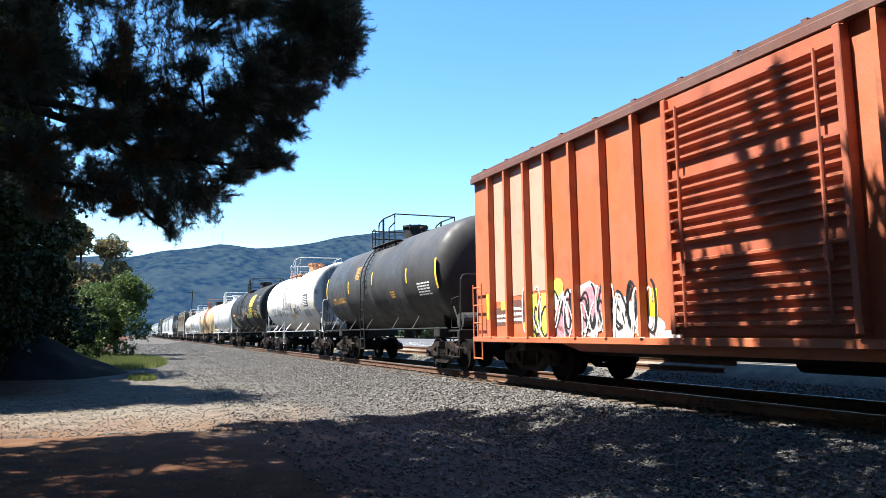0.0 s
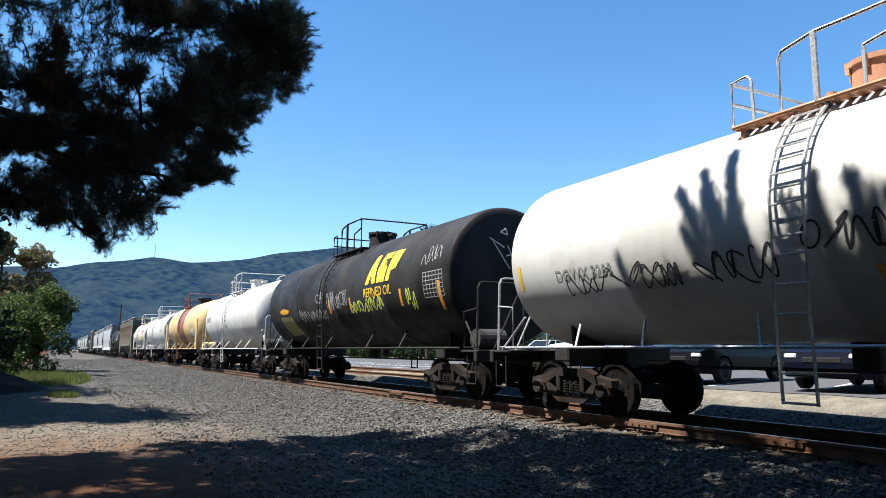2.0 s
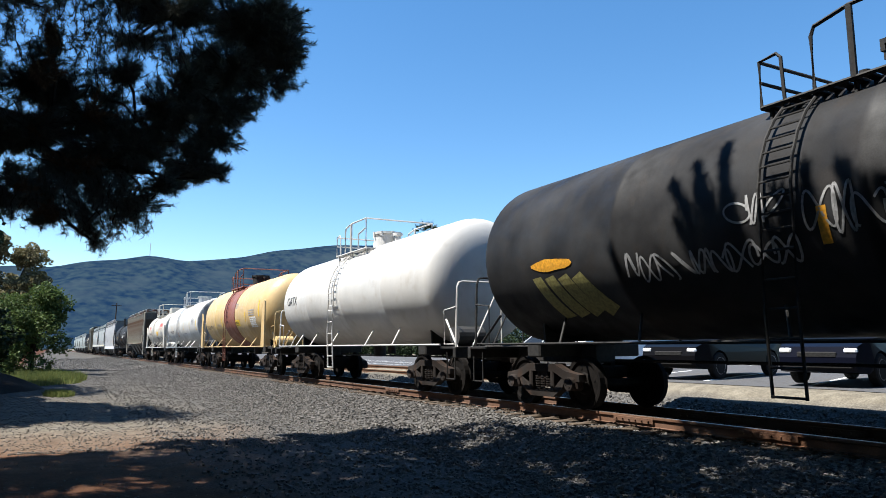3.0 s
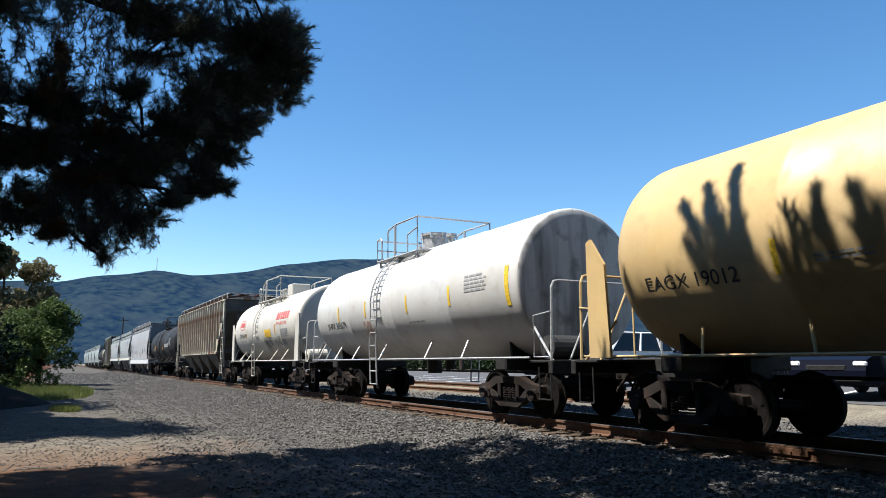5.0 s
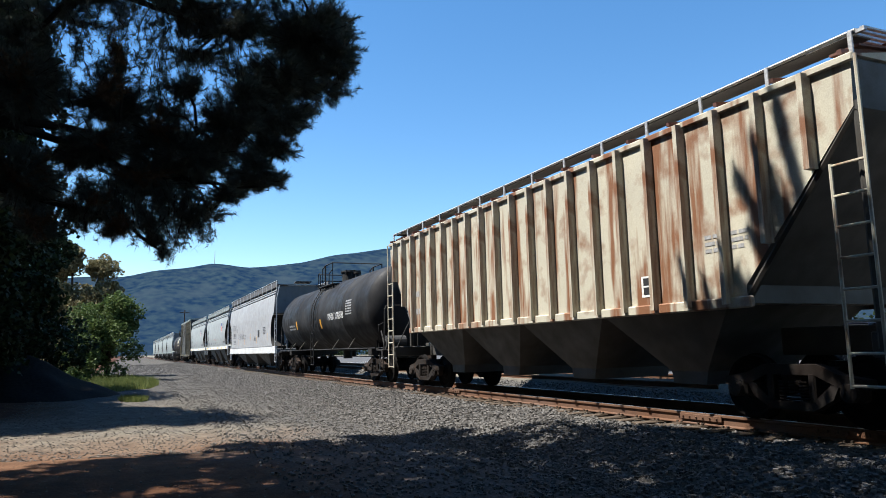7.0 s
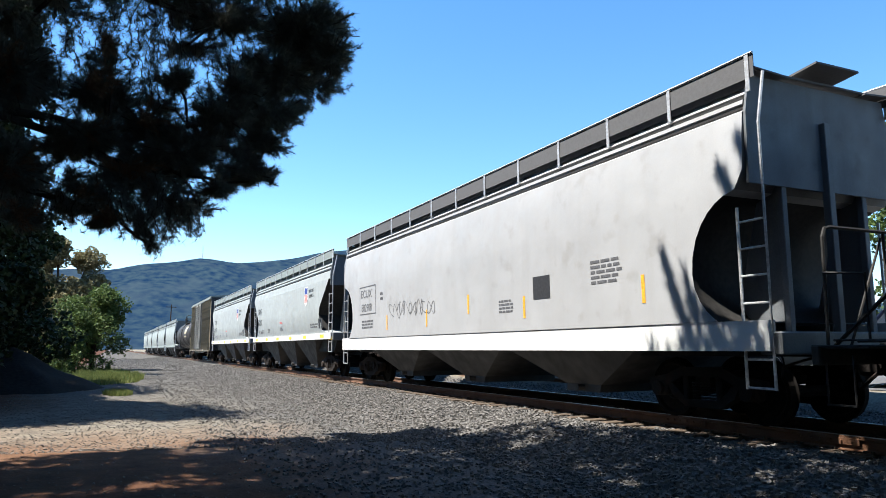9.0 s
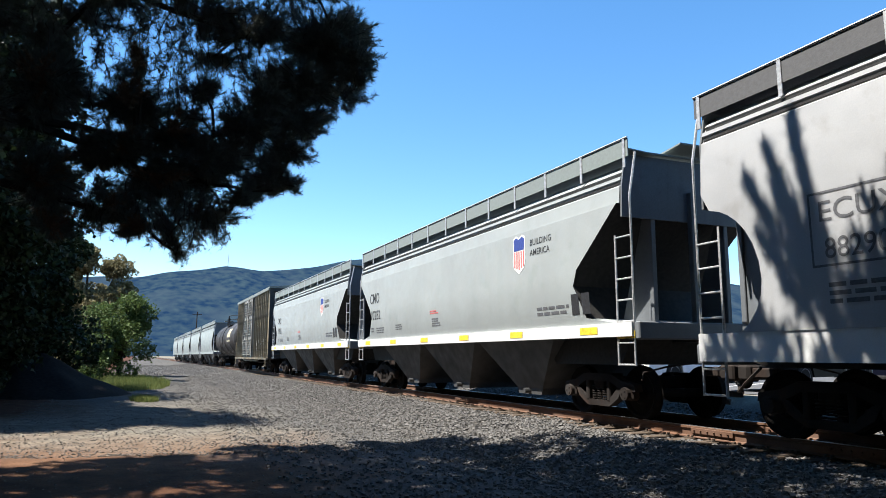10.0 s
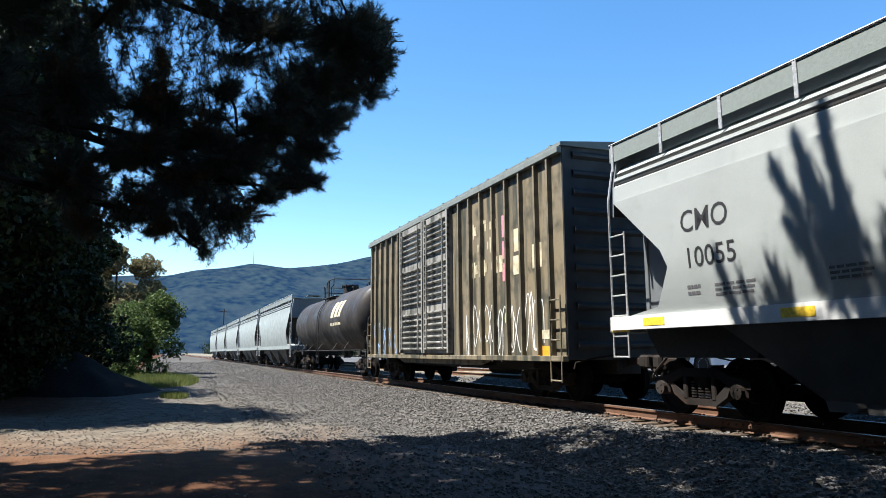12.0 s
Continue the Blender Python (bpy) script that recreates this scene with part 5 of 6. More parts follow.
    patch("small_print", bars(4.6, -0.3, 0.8, 0.6, 6, 27) + bars(-5.5, -0.6, 1.2, 0.3, 2, 28), put, M_GREYINK, car)
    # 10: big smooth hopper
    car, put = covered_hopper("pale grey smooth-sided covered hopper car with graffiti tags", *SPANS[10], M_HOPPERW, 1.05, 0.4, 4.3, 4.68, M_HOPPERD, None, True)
    patch("frame_line", [rect(-7.2, 3.1, -5.6, 3.13), rect(-7.2, 2.2, -5.6, 2.23), rect(-7.2, 2.23, -7.17, 3.1), rect(-5.63, 2.23, -5.6, 3.1)], put, M_DIMINK, car, 0)
    lettering("lettering", "ECUX", -7.08, 2.76, 0.36, put, M_DIMINK, car, 0, 1.15)
    lettering("lettering", "882908", -7.02, 2.3, 0.36, put, M_DIMINK, car, 0, 0.95)
    patch("small_print", bars(-7.0, 1.75, 1.2, 0.3, 3, 31) + bars(5.6, 2.2, 0.9, 0.45, 5, 32) + bars(2.3, 1.85, 0.6, 0.3, 4, 33) + bars(-5.2, 2.6, 0.25, 0.3, 2, 34), put, M_DIMINK, car, 0)
    patch("data_panel", [rect(3.7, 2.05, 4.3, 2.5)], put, M_INK, car, 0, "black data panel")
    marks(put, car, [(-4.65, 1.65), (-1.65, 1.67), (0.8, 1.9), (3.3, 1.7), (6.9, 1.8)], M_AMBER, 0.08, 0.45)
    patch("graffiti_tag", scrawl(-4.4, 2.0, 3.3, 0.45, 81, 8, 0.02), put, M_DIMINK, car, 0, "thin grey spray-painted scrawl")
    # 11, 12: pale grey hoppers
    for i, number in ((11, "10282"), (12, "10055")):
        car, put = covered_hopper("pale grey covered hopper car with yellow reflectors", *SPANS[i], M_HOPPER, 1.46, 0.24, 4.1, 4.54, M_HOPPERD, M_YELLOW)
        lettering("lettering", "CMO", -6.55, 2.95, 0.5, put, M_INK, car, 0, 0.92)
        lettering("lettering", number, -6.5, 2.38, 0.45, put, M_INK, car, 0, 1.0)
        shield = [(4.08, 3.7), (4.22, 3.76), (4.35, 3.7), (4.48, 3.76), (4.62, 3.7), (4.6, 3.4), (4.63, 3.2), (4.56, 3.02), (4.35, 2.9), (4.14, 3.02), (4.07, 3.2), (4.1, 3.4)]
        patch("shield_emblem", [shield], put, M_PALE, car, 0, "red, white and blue shield emblem")
        up = lambda u, v: put(u, v) + Vector((-0.004, 0, 0))
        patch("shield_top", [[(4.11, 3.66), (4.22, 3.72), (4.35, 3.66), (4.48, 3.72), (4.59, 3.66), (4.57, 3.42), (4.13, 3.42)]], up, M_BLUE, car, 0)
        patch("shield_stripe", [rect(4.14 + 0.095 * k, 3.05 - 0.03 * (2 - abs(k - 2)), 4.19 + 0.095 * k, 3.4) for k in range(5)], up, M_RED, car, 0)
        lettering("lettering", "BUILDING", 4.82, 3.46, 0.19, put, M_INK, car, 0)
        lettering("lettering", "AMERICA", 4.82, 3.24, 0.19, put, M_INK, car, 0)
        patch("small_print", bars(-6.5, 1.95, 0.3, 0.2, 2, 35) + bars(-5.9, 1.9, 0.8, 0.22, 3, 36) + bars(-3.9, 1.95, 0.6, 0.2, 3, 37) + bars(-0.8, 1.95, 0.6, 0.25, 4, 38) + bars(5.0, 1.95, 1.2, 0.22, 2, 39), put, M_DIMINK, car, 0)
        patch("data_panel", [rect(6.3, 1.9, 6.55, 2.3), rect(6.65, 1.9, 6.9, 2.3)], put, M_INK, car, 0)
        patch("small_print", bars(-0.9, 2.3, 0.6, 0.12, 2, 41), put, M_RED, car, 0)
    # 13: olive-brown boxcar
    car, put = boxcar("weathered olive-brown boxcar with corrugated double doors", *SPANS[13], M_DUNBOX, M_GREYDOOR, M_SLATE, M_BOXEND, 0.9, 5.47, [(-1.35, 0.75), (0.85, 3.2)],
                      [3.7, 4.4, 5.1, 5.8, 6.5, 7.1, -2.0, -2.75, -3.5, -4.25, -5.0, -5.75, -6.5, -7.1], deep=0.1)
    words = ((2.55, 4.1, 6), (3.0, 3.6, 4), (2.6, 3.05, 7))
    rnd = random.Random(17)
    strokes = []
    for u, v, n in words:
        for k in range(n):
            a = u + 0.31 * k
            strokes += [rect(a, v, a + 0.08, v + 0.42), rect(a + 0.08, v + rnd.choice((0.0, 0.33)), a + 0.23, v + rnd.choice((0.09, 0.42)))] if rnd.uniform(0, 1) < 0.85 else []
            strokes += [rect(a + 0.15, v + 0.12, a + 0.23, v + 0.32)]
    strokes = [[(p, min(q, r)) if j < 2 else (p, max(q, r)) for j, ((p, q), r) in enumerate(zip(o, (o[2][1], o[2][1], o[0][1], o[0][1])))] for o in strokes]
    strokes = [o for o in strokes if o[2][1] - o[0][1] > 0.05]
    patch("worn_lettering", strokes, put, M_PALEGOLD, car, 0, "three worn cream words as blocks")
    patch("cream_square", [rect(5.3, 3.45, 5.75, 4.0), rect(5.25, 2.9, 5.75, 3.35), rect(6.2, 2.95, 6.65, 3.5)], put, M_PALEGOLD, car, 0)
    patch("pink_square", [rect(4.65, 3.9, 5.0, 4.45), rect(4.65, 3.35, 5.0, 3.8), rect(4.65, 2.8, 5.0, 3.25)], put, M_PINK, car, 0)
    patch("graffiti_tag", scrawl(2.3, 0.95, 4.4, 1.4, 91, 8, 0.03), put, M_PALE, car, 0, "white spray-painted outline letters")
    patch("graffiti_tag", scrawl(-7.0, 0.95, 3.6, 1.3, 92, 6, 0.03) + scrawl(-6.6, 1.1, 1.5, 0.9, 93, 3, 0.06), put, M_FADEDBLUE, car, 0, "blue spray-painted scrawl")
    patch("graffiti_fill", [blob(4.9, 1.9, 0.4, 0.5, 94)], put, M_LIME, car, 0)
    patch("orange_patch", [rect(6.35, 0.98, 6.95, 1.2)], put, M_AMBER, car, 0)
    patch("cream_patch", [rect(6.35, 1.35, 6.9, 1.55)], put, M_PALEGOLD, car, 0)
    # 14: brownish tank car
    car, put = tank_car("brownish black tank car with a yellow mark", *SPANS[14], 1.55, 2.68, M_BROWNTANK, M_STEEL, M_STEEL, plat_end=1.3)
    patch("painted_logo", [[(2.4, 0.0), (3.0, 0.0), (3.4, 0.8), (2.8, 0.8)], [(3.2, 0.0), (3.8, 0.0), (4.2, 0.8), (3.6, 0.8)], [(4.0, 0.0), (4.5, 0.0), (4.9, 0.8), (4.4, 0.8)]], put, M_PALEGOLD, car, 0.1, "slanting pale yellow block shapes")
    patch("small_print", bars(2.4, -0.4, 2.2, 0.25, 1, 44), put, M_PALEGOLD, car)
    # 15 to 19: far hoppers
    for i in range(15, 20):
        covered_hopper("pale green-grey covered hopper car", *SPANS[i], M_HOPPERG, 1.3, 0.24, 4.1, 4.5, M_HOPPERD)


# hopper side grey darkened and blued for ends turned from the sun
M_HOPPERD = paint("shaded_end_paint", (0.115, 0.125, 0.135), (0.0455, 0.0455, 0.0455), 0.4, 0.6)
M_GREYDOOR = paint("grimy_grey_door_paint", (0.281, 0.272, 0.246), (0.0425, 0.0425, 0.034), 0.75, 0.65, 1.0, 0.25, 0.0, 0.9, 0.48, 0.64)
M_SLATE = paint("weathered_slate_roof", (0.17, 0.196, 0.187), (0.085, 0.085, 0.0765), 0.5, 0.7)
# tank white greyed for the shaded heads, with soot stains over it
M_SOOTSHADE = paint("shaded_sooty_white_paint", (0.425, 0.425, 0.416), (0.051, 0.0467, 0.0425), 0.75, 0.6, 0.9, 0.2, 0.0, 0.9, 0.45, 0.7)
M_FADED = paint("bleached_orange_paint", (0.6, 0.32, 0.23), (0.5, 0.17, 0.08), 0.5, 0.6, 0.6)
M_RUSTY = paint("rust_stained_cream", (0.45, 0.2, 0.1), (0.6, 0.45, 0.3), 0.6, 0.7)
M_DULLLIME = plain("faded_yellow_green_spray", (0.22, 0.2, 0.07), 0.7)
M_PALEGOLD = plain("cream_lettering", (0.425, 0.374, 0.255), 0.7, 0, 5, 0.4)
M_FADEDBLUE = plain("blue_spray_paint", (0.25, 0.38, 0.6), 0.7)
train()


# ---- plants ----
def tufts(centres, way, count, length, width, seed, droop=0.0):
    """Needle tufts: count needles a tuft, thin triangles fanning from each centre."""
    rs = np.random.RandomState(seed)
    n = len(centres)
    d = way[:, None, :] * 0.75 + rs.normal(0, 0.55, (n, count, 3))
    d[..., 2] -= droop
    d /= np.linalg.norm(d, axis=-1, keepdims=True)
    ln = length * rs.uniform(0.6, 1.1, (n, count, 1))
    side = np.cross(d, rs.normal(0, 1, (n, count, 3)))
    side /= np.linalg.norm(side, axis=-1, keepdims=True) + 1e-9
    base = centres[:, None, :] - way[:, None, :] * rs.uniform(0, 0.09, (n, count, 1))
    v = np.stack([base - side * width / 2, base + side * width / 2, base + d * ln], 2).reshape(-1, 3)
    f = np.arange(len(v)).reshape(-1, 3)
    return v, f


def clump_points(clumps, per, rs):
    """Points and outward ways inside flattened, uneven clumps (x, y, z, rx, ry, rz)."""
    P, W = [], []
    for x, y, z, rx, ry, rz, k in clumps:
        n = int(per * k)
        q = rs.normal(0, 1, (n, 3))
        q /= np.linalg.norm(q, axis=1, keepdims=True)
        q *= rs.uniform(0.25, 1.0, (n, 1)) ** 0.55
        q *= 1 + 0.22 * np.sin(q[:, :1] * 7 + x * 3) * np.cos(q[:, 2:] * 6 + z)
        P.append(np.array((x, y, z)) + q * (rx, ry, rz))
        w = q * (1, 1, 0.8) + (0.25, 0, 0.12)
        W.append(w / (np.linalg.norm(w, axis=1, keepdims=True) + 1e-9))
    return np.concatenate(P), np.concatenate(W)


def sprays(clumps, per, rs, tufts_on=7):
    """Branchlets fanning out of the heart of each clump (x, y, z, rx, ry, rz, fullness), with places and ways of the tufts along them."""
    P, W, stems = [], [], []
    for x, y, z, rx, ry, rz, k in clumps:
        n = max(7, int(per * k * rx * rz))
        u = rs.normal(0, 1, (n, 3)) + (0.2, 0, 0.1)
        u /= np.linalg.norm(u, axis=1, keepdims=True)
        r = np.array((rx, ry, rz))
        c = np.array((x, y, z))
        a, b = c + u * r * rs.uniform(0.0, 0.6, (n, 1)), c + u * r * rs.uniform(0.55, 1.08, (n, 1)) + rs.normal(0, 0.04, (n, 3))
        stems += [(p, q) for p, q in zip(a[::3], b[::3])]
        for j in range(tufts_on):
            f = (j + 0.4) / tufts_on
            P.append(a + (b - a) * f + (0, 0, 0.04) * np.array(f * f) + rs.normal(0, 0.022, (n, 3)))
            w = u + (0.25, 0, 0.3) + rs.normal(0, 0.2, (n, 3))
            W.append(w / np.linalg.norm(w, axis=1, keepdims=True))
    return np.concatenate(P), np.concatenate(W), stems


# masses of foliage on the boughs that reach over the dirt: (x, z, half width, half height, fullness)
OUTER_MASSES = [(1.88, 5.38, 0.64, 0.42, 1.3), (2.11, 4.97, 0.33, 0.32, 1.3), (1.56, 4.71, 0.47, 0.37, 1.3), (1.72, 4.4, 0.36, 0.12, 1), (2.19, 5.69, 0.32, 0.33, 1.2), (1.46, 3.87, 0.28, 0.17, 1.4), (1.3, 3.5, 0.38, 0.14, 1.5), (1.5, 4.2, 0.36, 0.18, 1.2), (1.2, 3.65, 0.3, 0.14, 1.0),
         (0.92, 3.22, 0.24, 0.15, 1.3), (0.95, 4.05, 0.48, 0.31, 1.4), (0.55, 3.62, 0.51, 0.32, 1.4), (0.43, 4.35, 0.24, 0.15, 1.3), (0.99, 5.24, 0.5, 0.25, 0.8), (1.38, 5.96, 0.95, 0.35, 1), (1.08, 4.37, 0.31, 0.26, 1.3)]
INNER_MASSES = [(-0.36, 4.24, 0.45, 0.27, 1.4), (-0.4, 3.66, 0.48, 0.25, 1.4), (0.03, 3.36, 0.48, 0.22, 1.2), (-0.35, 3.05, 0.21, 0.13, 0.8), (-0.1, 2.83, 0.13, 0.1, 1), (-0.25, 4.66, 0.1, 0.3, 0.9), (0.49, 5.5, 0.72, 0.26, 0.6),
         (0.17, 3.88, 0.38, 0.22, 1.2), (-1.1, 4.23, 0.42, 0.51, 1.2), (-1.05, 3.27, 0.41, 0.38, 1.2), (-1.11, 4.85, 0.28, 0.23, 0.6), (-0.53, 5.28, 0.5, 0.25, 0.6), (-0.87, 2.79, 0.23, 0.16, 0.8), (-1.9, 3.9, 0.6, 0.7, 1.0), (-2.0, 5.2, 0.6, 0.5, 0.8)]
# limbs that carry them, as bends (x, z) from the trunk outwards
BRANCH_BENDS = [[(-5.1, 3.7), (-3.2, 4.0), (-1.38, 3.9), (-0.19, 3.8), (0.6, 3.97), (1.2, 4.3), (1.9, 4.9)], [(-5.1, 3.5), (-2.6, 3.9), (-1.0, 3.78), (-0.11, 3.5), (0.55, 3.4), (1.3, 3.42)],
         [(-5.1, 5.0), (-2.6, 5.6), (-0.6, 5.5), (0.82, 5.2), (1.9, 5.5)], [(-5.1, 3.3), (-2.4, 3.3), (-1.0, 3.1), (-0.1, 2.95), (0.3, 2.6)]]
# boughs high above the dirt whose tips shade the passing cars: (tip y, tip z, foot y, foot z, thickness), as they fall on a car's side
SHADE_TIPS = [(6.4, 4.75, 5.95, 2.5, 0.12), (6.8, 4.35, 6.1, 2.4, 0.12), (7.15, 3.95, 6.3, 2.3, 0.13), (7.0, 3.2, 6.3, 2.1, 0.11), (8.35, 2.95, 8.0, 2.0, 0.07), (5.05, 3.6, 4.75, 2.0, 0.12),
              (4.6, 3.5, 4.2, 2.1, 0.15), (7.35, 2.7, 6.9, 1.8, 0.09), (6.2, 3.3, 5.9, 2.0, 0.15), (6.65, 3.7, 6.05, 2.1, 0.16), (4.2, 3.2, 3.7, 2.0, 0.2), (3.6, 3.3, 3.1, 2.0, 0.2)]


def pine():
    tree = empty("pine_tree", "dark pine tree whose boughs hang over the track side", "tree")
    base = Vector((-5.2, 7.0, ground_z(-5.2, 7.0) - 0.1))
    bm = bmesh.new()
    pipe(bm, [base + Vector((0.15 * math.sin(k * 0.7), 0.1 * math.cos(k), k * 1.4)) for k in range(10)], 0.3, 12)
    for v in bm.verts:
        h = (v.co.z - base.z) / 12.6
        c = Vector((base.x, base.y, v.co.z))
        v.co = c + (v.co - c) * (1.25 - 0.85 * h)
    part("trunk", bm, M_BARK, tree, "rough brown bark trunk", True)
    rs = np.random.RandomState(8)
    # the low boughs in view
    for bends in BRANCH_BENDS:
        bm = bmesh.new()
        way = [Vector((x, 7.0 + 1.1 * min(1, k / 2), z)) for k, (x, z) in enumerate(bends)]
        way = [a.lerp(b, f / 4) + Vector(rs.normal(0, 0.02, 3)) for a, b in zip(way, way[1:]) for f in range(4)] + [way[-1]]
        for k, (a, b) in enumerate(zip(way, way[1:])):
            q, p = k / (len(way) - 1), (k + 1) / (len(way) - 1)
            rod(bm, a, b, 0.065 - 0.053 * q, 8, 0.065 - 0.053 * p)
        part("limb", bm, M_BARK, tree)
    joints = [Vector((x, 8.1, z)) for bends in BRANCH_BENDS for x, z in bends[2:]]
    low = [(x, 8.1 + rs.uniform(-0.35, 0.35), z, rx, max(0.3, rx * 0.9), rz, k) for x, z, rx, rz, k in OUTER_MASSES + INNER_MASSES]
    low += [(x + rs.normal(0, 0.3) * rx - 0.1, 8.4 + rs.uniform(0, 0.5), z + rs.normal(0, 0.3) * rz, rx * 1.1, 0.4, rz * 1.2, 0.42 * k) for x, z, rx, rz, k in OUTER_MASSES[:14] + INNER_MASSES]
    P, W, stems = sprays(low, 520, rs)
    bm = bmesh.new()
    for x, y, z, *_ in low:
        c = Vector((x, y, z))
        j = min(joints, key=lambda q: (q - c).length)
        pipe(bm, [j, j.lerp(c, 0.5) + Vector((0.03, 0, 0.06)), c], 0.016, 5)
    part("bough", bm, M_BARK, tree)
    bm = bmesh.new()
    for p, q in stems:
        pipe(bm, [p, q], 0.006, 3)
    # bare hanging twigs with few tufts, between and below the masses
    tips, ways = [], []
    for k in range(430):
        if k < 170:
            p, drop = Vector((rs.uniform(-0.6, 0.75), rs.uniform(7.8, 8.4), rs.uniform(2.95, 3.35))), rs.uniform(0.12, 0.36)
        elif k < 190:
            q = rs.uniform(0, 1)
            p, drop = Vector((0.14 + 0.22 * q, rs.uniform(8.0, 8.2), 2.95 - 0.35 * q)), rs.uniform(0.12, 0.2)
        else:
            p, drop = Vector((rs.uniform(-1.3, 1.4), rs.uniform(7.9, 8.6), rs.uniform(4.5, 6.0))), rs.uniform(0.25, 0.6)
        sway = Vector((rs.uniform(-0.2, 0.5), rs.uniform(-0.2, 0.2), -1)).normalized()
        pts = [p]
        for j in range(6):
            pts.append(pts[-1] + (sway + Vector(rs.normal(0, 0.35, 3))).normalized() * drop / 6)
            for q in range(2):
                tips.append(pts[-1] + Vector(rs.normal(0, 0.02, 3)))
                ways.append((sway * 0.4 + Vector(rs.normal(0, 0.6, 3))).normalized())
        pipe(bm, pts, 0.005, 3)
    part("twig", bm, M_BARK, tree)
    v, f = tufts(np.array(tips), np.array(ways), 17, 0.08, 0.006, 16)
    mesh_of("short_needles", v, f, M_NEEDLE, tree)
    v, f = tufts(P, W, 30, 0.095, 0.0062, 11)
    mesh_of("needles", v, f, M_NEEDLE, tree, "long dark green pine needles in tufts")
    dry = [(x, 7.85, z, rx * 0.8, 0.25, rz * 0.8, 0.5) for x, z, rx, rz, k in INNER_MASSES if z < 4.8]
    P, W, stems = sprays(dry, 300, rs)
    v, f = tufts(P, W, 22, 0.09, 0.006, 14)
    mesh_of("dry_needles", v, f, M_DRYNEEDLE, tree, "brown dead needles among the green")
    # the unseen crown overhead: shades the dirt and the track, spread back to block sky light
    high = []
    edge = ((-9, 12.2), (-2, 11.8), (-0.2, 12.6), (1.4, 13.3), (3.0, 13.9), (4.8, 14.3), (5.8, 13.0), (6.6, 11.7), (7.6, 10.4), (8.3, 8.8), (8.6, 7.4), (9.0, 6.3), (9.6, 3.4), (10.4, 0.5))
    for gx in np.arange(-8, 10.0, 0.8):
        for gy in np.arange(-9, 14.4, 0.8):
            x, y = gx + rs.uniform(-0.3, 0.3), gy + rs.uniform(-0.3, 0.3)
            rim = np.interp(x, [a for a, b in edge], [b for a, b in edge]) - (0.55 if x < 8.4 else 1.1)
            if y > rim or rs.uniform() < (0.14 if 5.0 < x < 7.6 and y > rim - 2.4 else 0.03):
                continue
            z, k = rs.uniform(9.0, 10.8), 0.5 if y > rim - 0.8 else 1.0
            off = (z - 0.2) / sun_way.z
            high.append((x + off * sun_way.x, y + off * sun_way.y, z, k * rs.uniform(0.65, 1.0), k * rs.uniform(0.55, 0.9), k * rs.uniform(0.25, 0.45), k))
    bm = bmesh.new()
    for x, y, z, *_ in high[::9]:
        a = base + Vector((0, 0, z - 1.4))
        pipe(bm, [a, a.lerp(Vector((x, y, z)), 0.5) + Vector((0, 0, 0.2)), (x, y, z)], 0.05, 6)
    P, W = clump_points(high, 120, rs)
    v, f = tufts(P, W, 10, 0.26, 0.07, 12)
    mesh_of("upper_needles", v, f, M_NEEDLE, tree)
    P, W = [], []
    for ty, tz, fy, fz, thick in SHADE_TIPS:
        tip, foot = Vector((7.7, ty, tz)) + sun_way * 7.6, Vector((7.7, fy, fz)) + sun_way * 7.9
        pipe(bm, [foot, tip], 0.012, 4)
        n = int((tip - foot).length / 0.035)
        for k in range(n):
            q = k / n
            spread = thick * (1.75 - 1.3 * q) * (0.75 + 0.25 * math.sin(9 * q + ty * 5))
            for _ in range(3):
                P.append(foot.lerp(tip, q) + Vector(rs.normal(0, 0.45, 3)) * spread)
                W.append(((tip - foot).normalized() + Vector(rs.normal(0, 0.3, 3))).normalized())
    part("bough", bm, M_BARK, tree)
    v, f = tufts(np.array(P), np.array(W), 12, 0.17, 0.02, 13)
    mesh_of("bough_tip_needles", v, f, M_NEEDLE, tree)
    return tree


pine()


def leaves(P, size, rs, flat=0.3):
    n = len(P)
    d = rs.normal(0, 1, (n, 3))
    d[:, 2] *= 1 - flat
    d /= np.linalg.norm(d, axis=1, keepdims=True)
    s = np.cross(d, rs.normal(0, 1, (n, 3)))
    s /= np.linalg.norm(s, axis=1, keepdims=True)
    ln, wd = size * rs.uniform(0.6, 1.2, (n, 1)), size * rs.uniform(0.25, 0.5, (n, 1))
    v = np.stack([P - d * ln / 2, P + s * wd, P + d * ln / 2, P - s * wd], 1).reshape(-1, 3)
    return v, np.arange(4 * n).reshape(-1, 4)


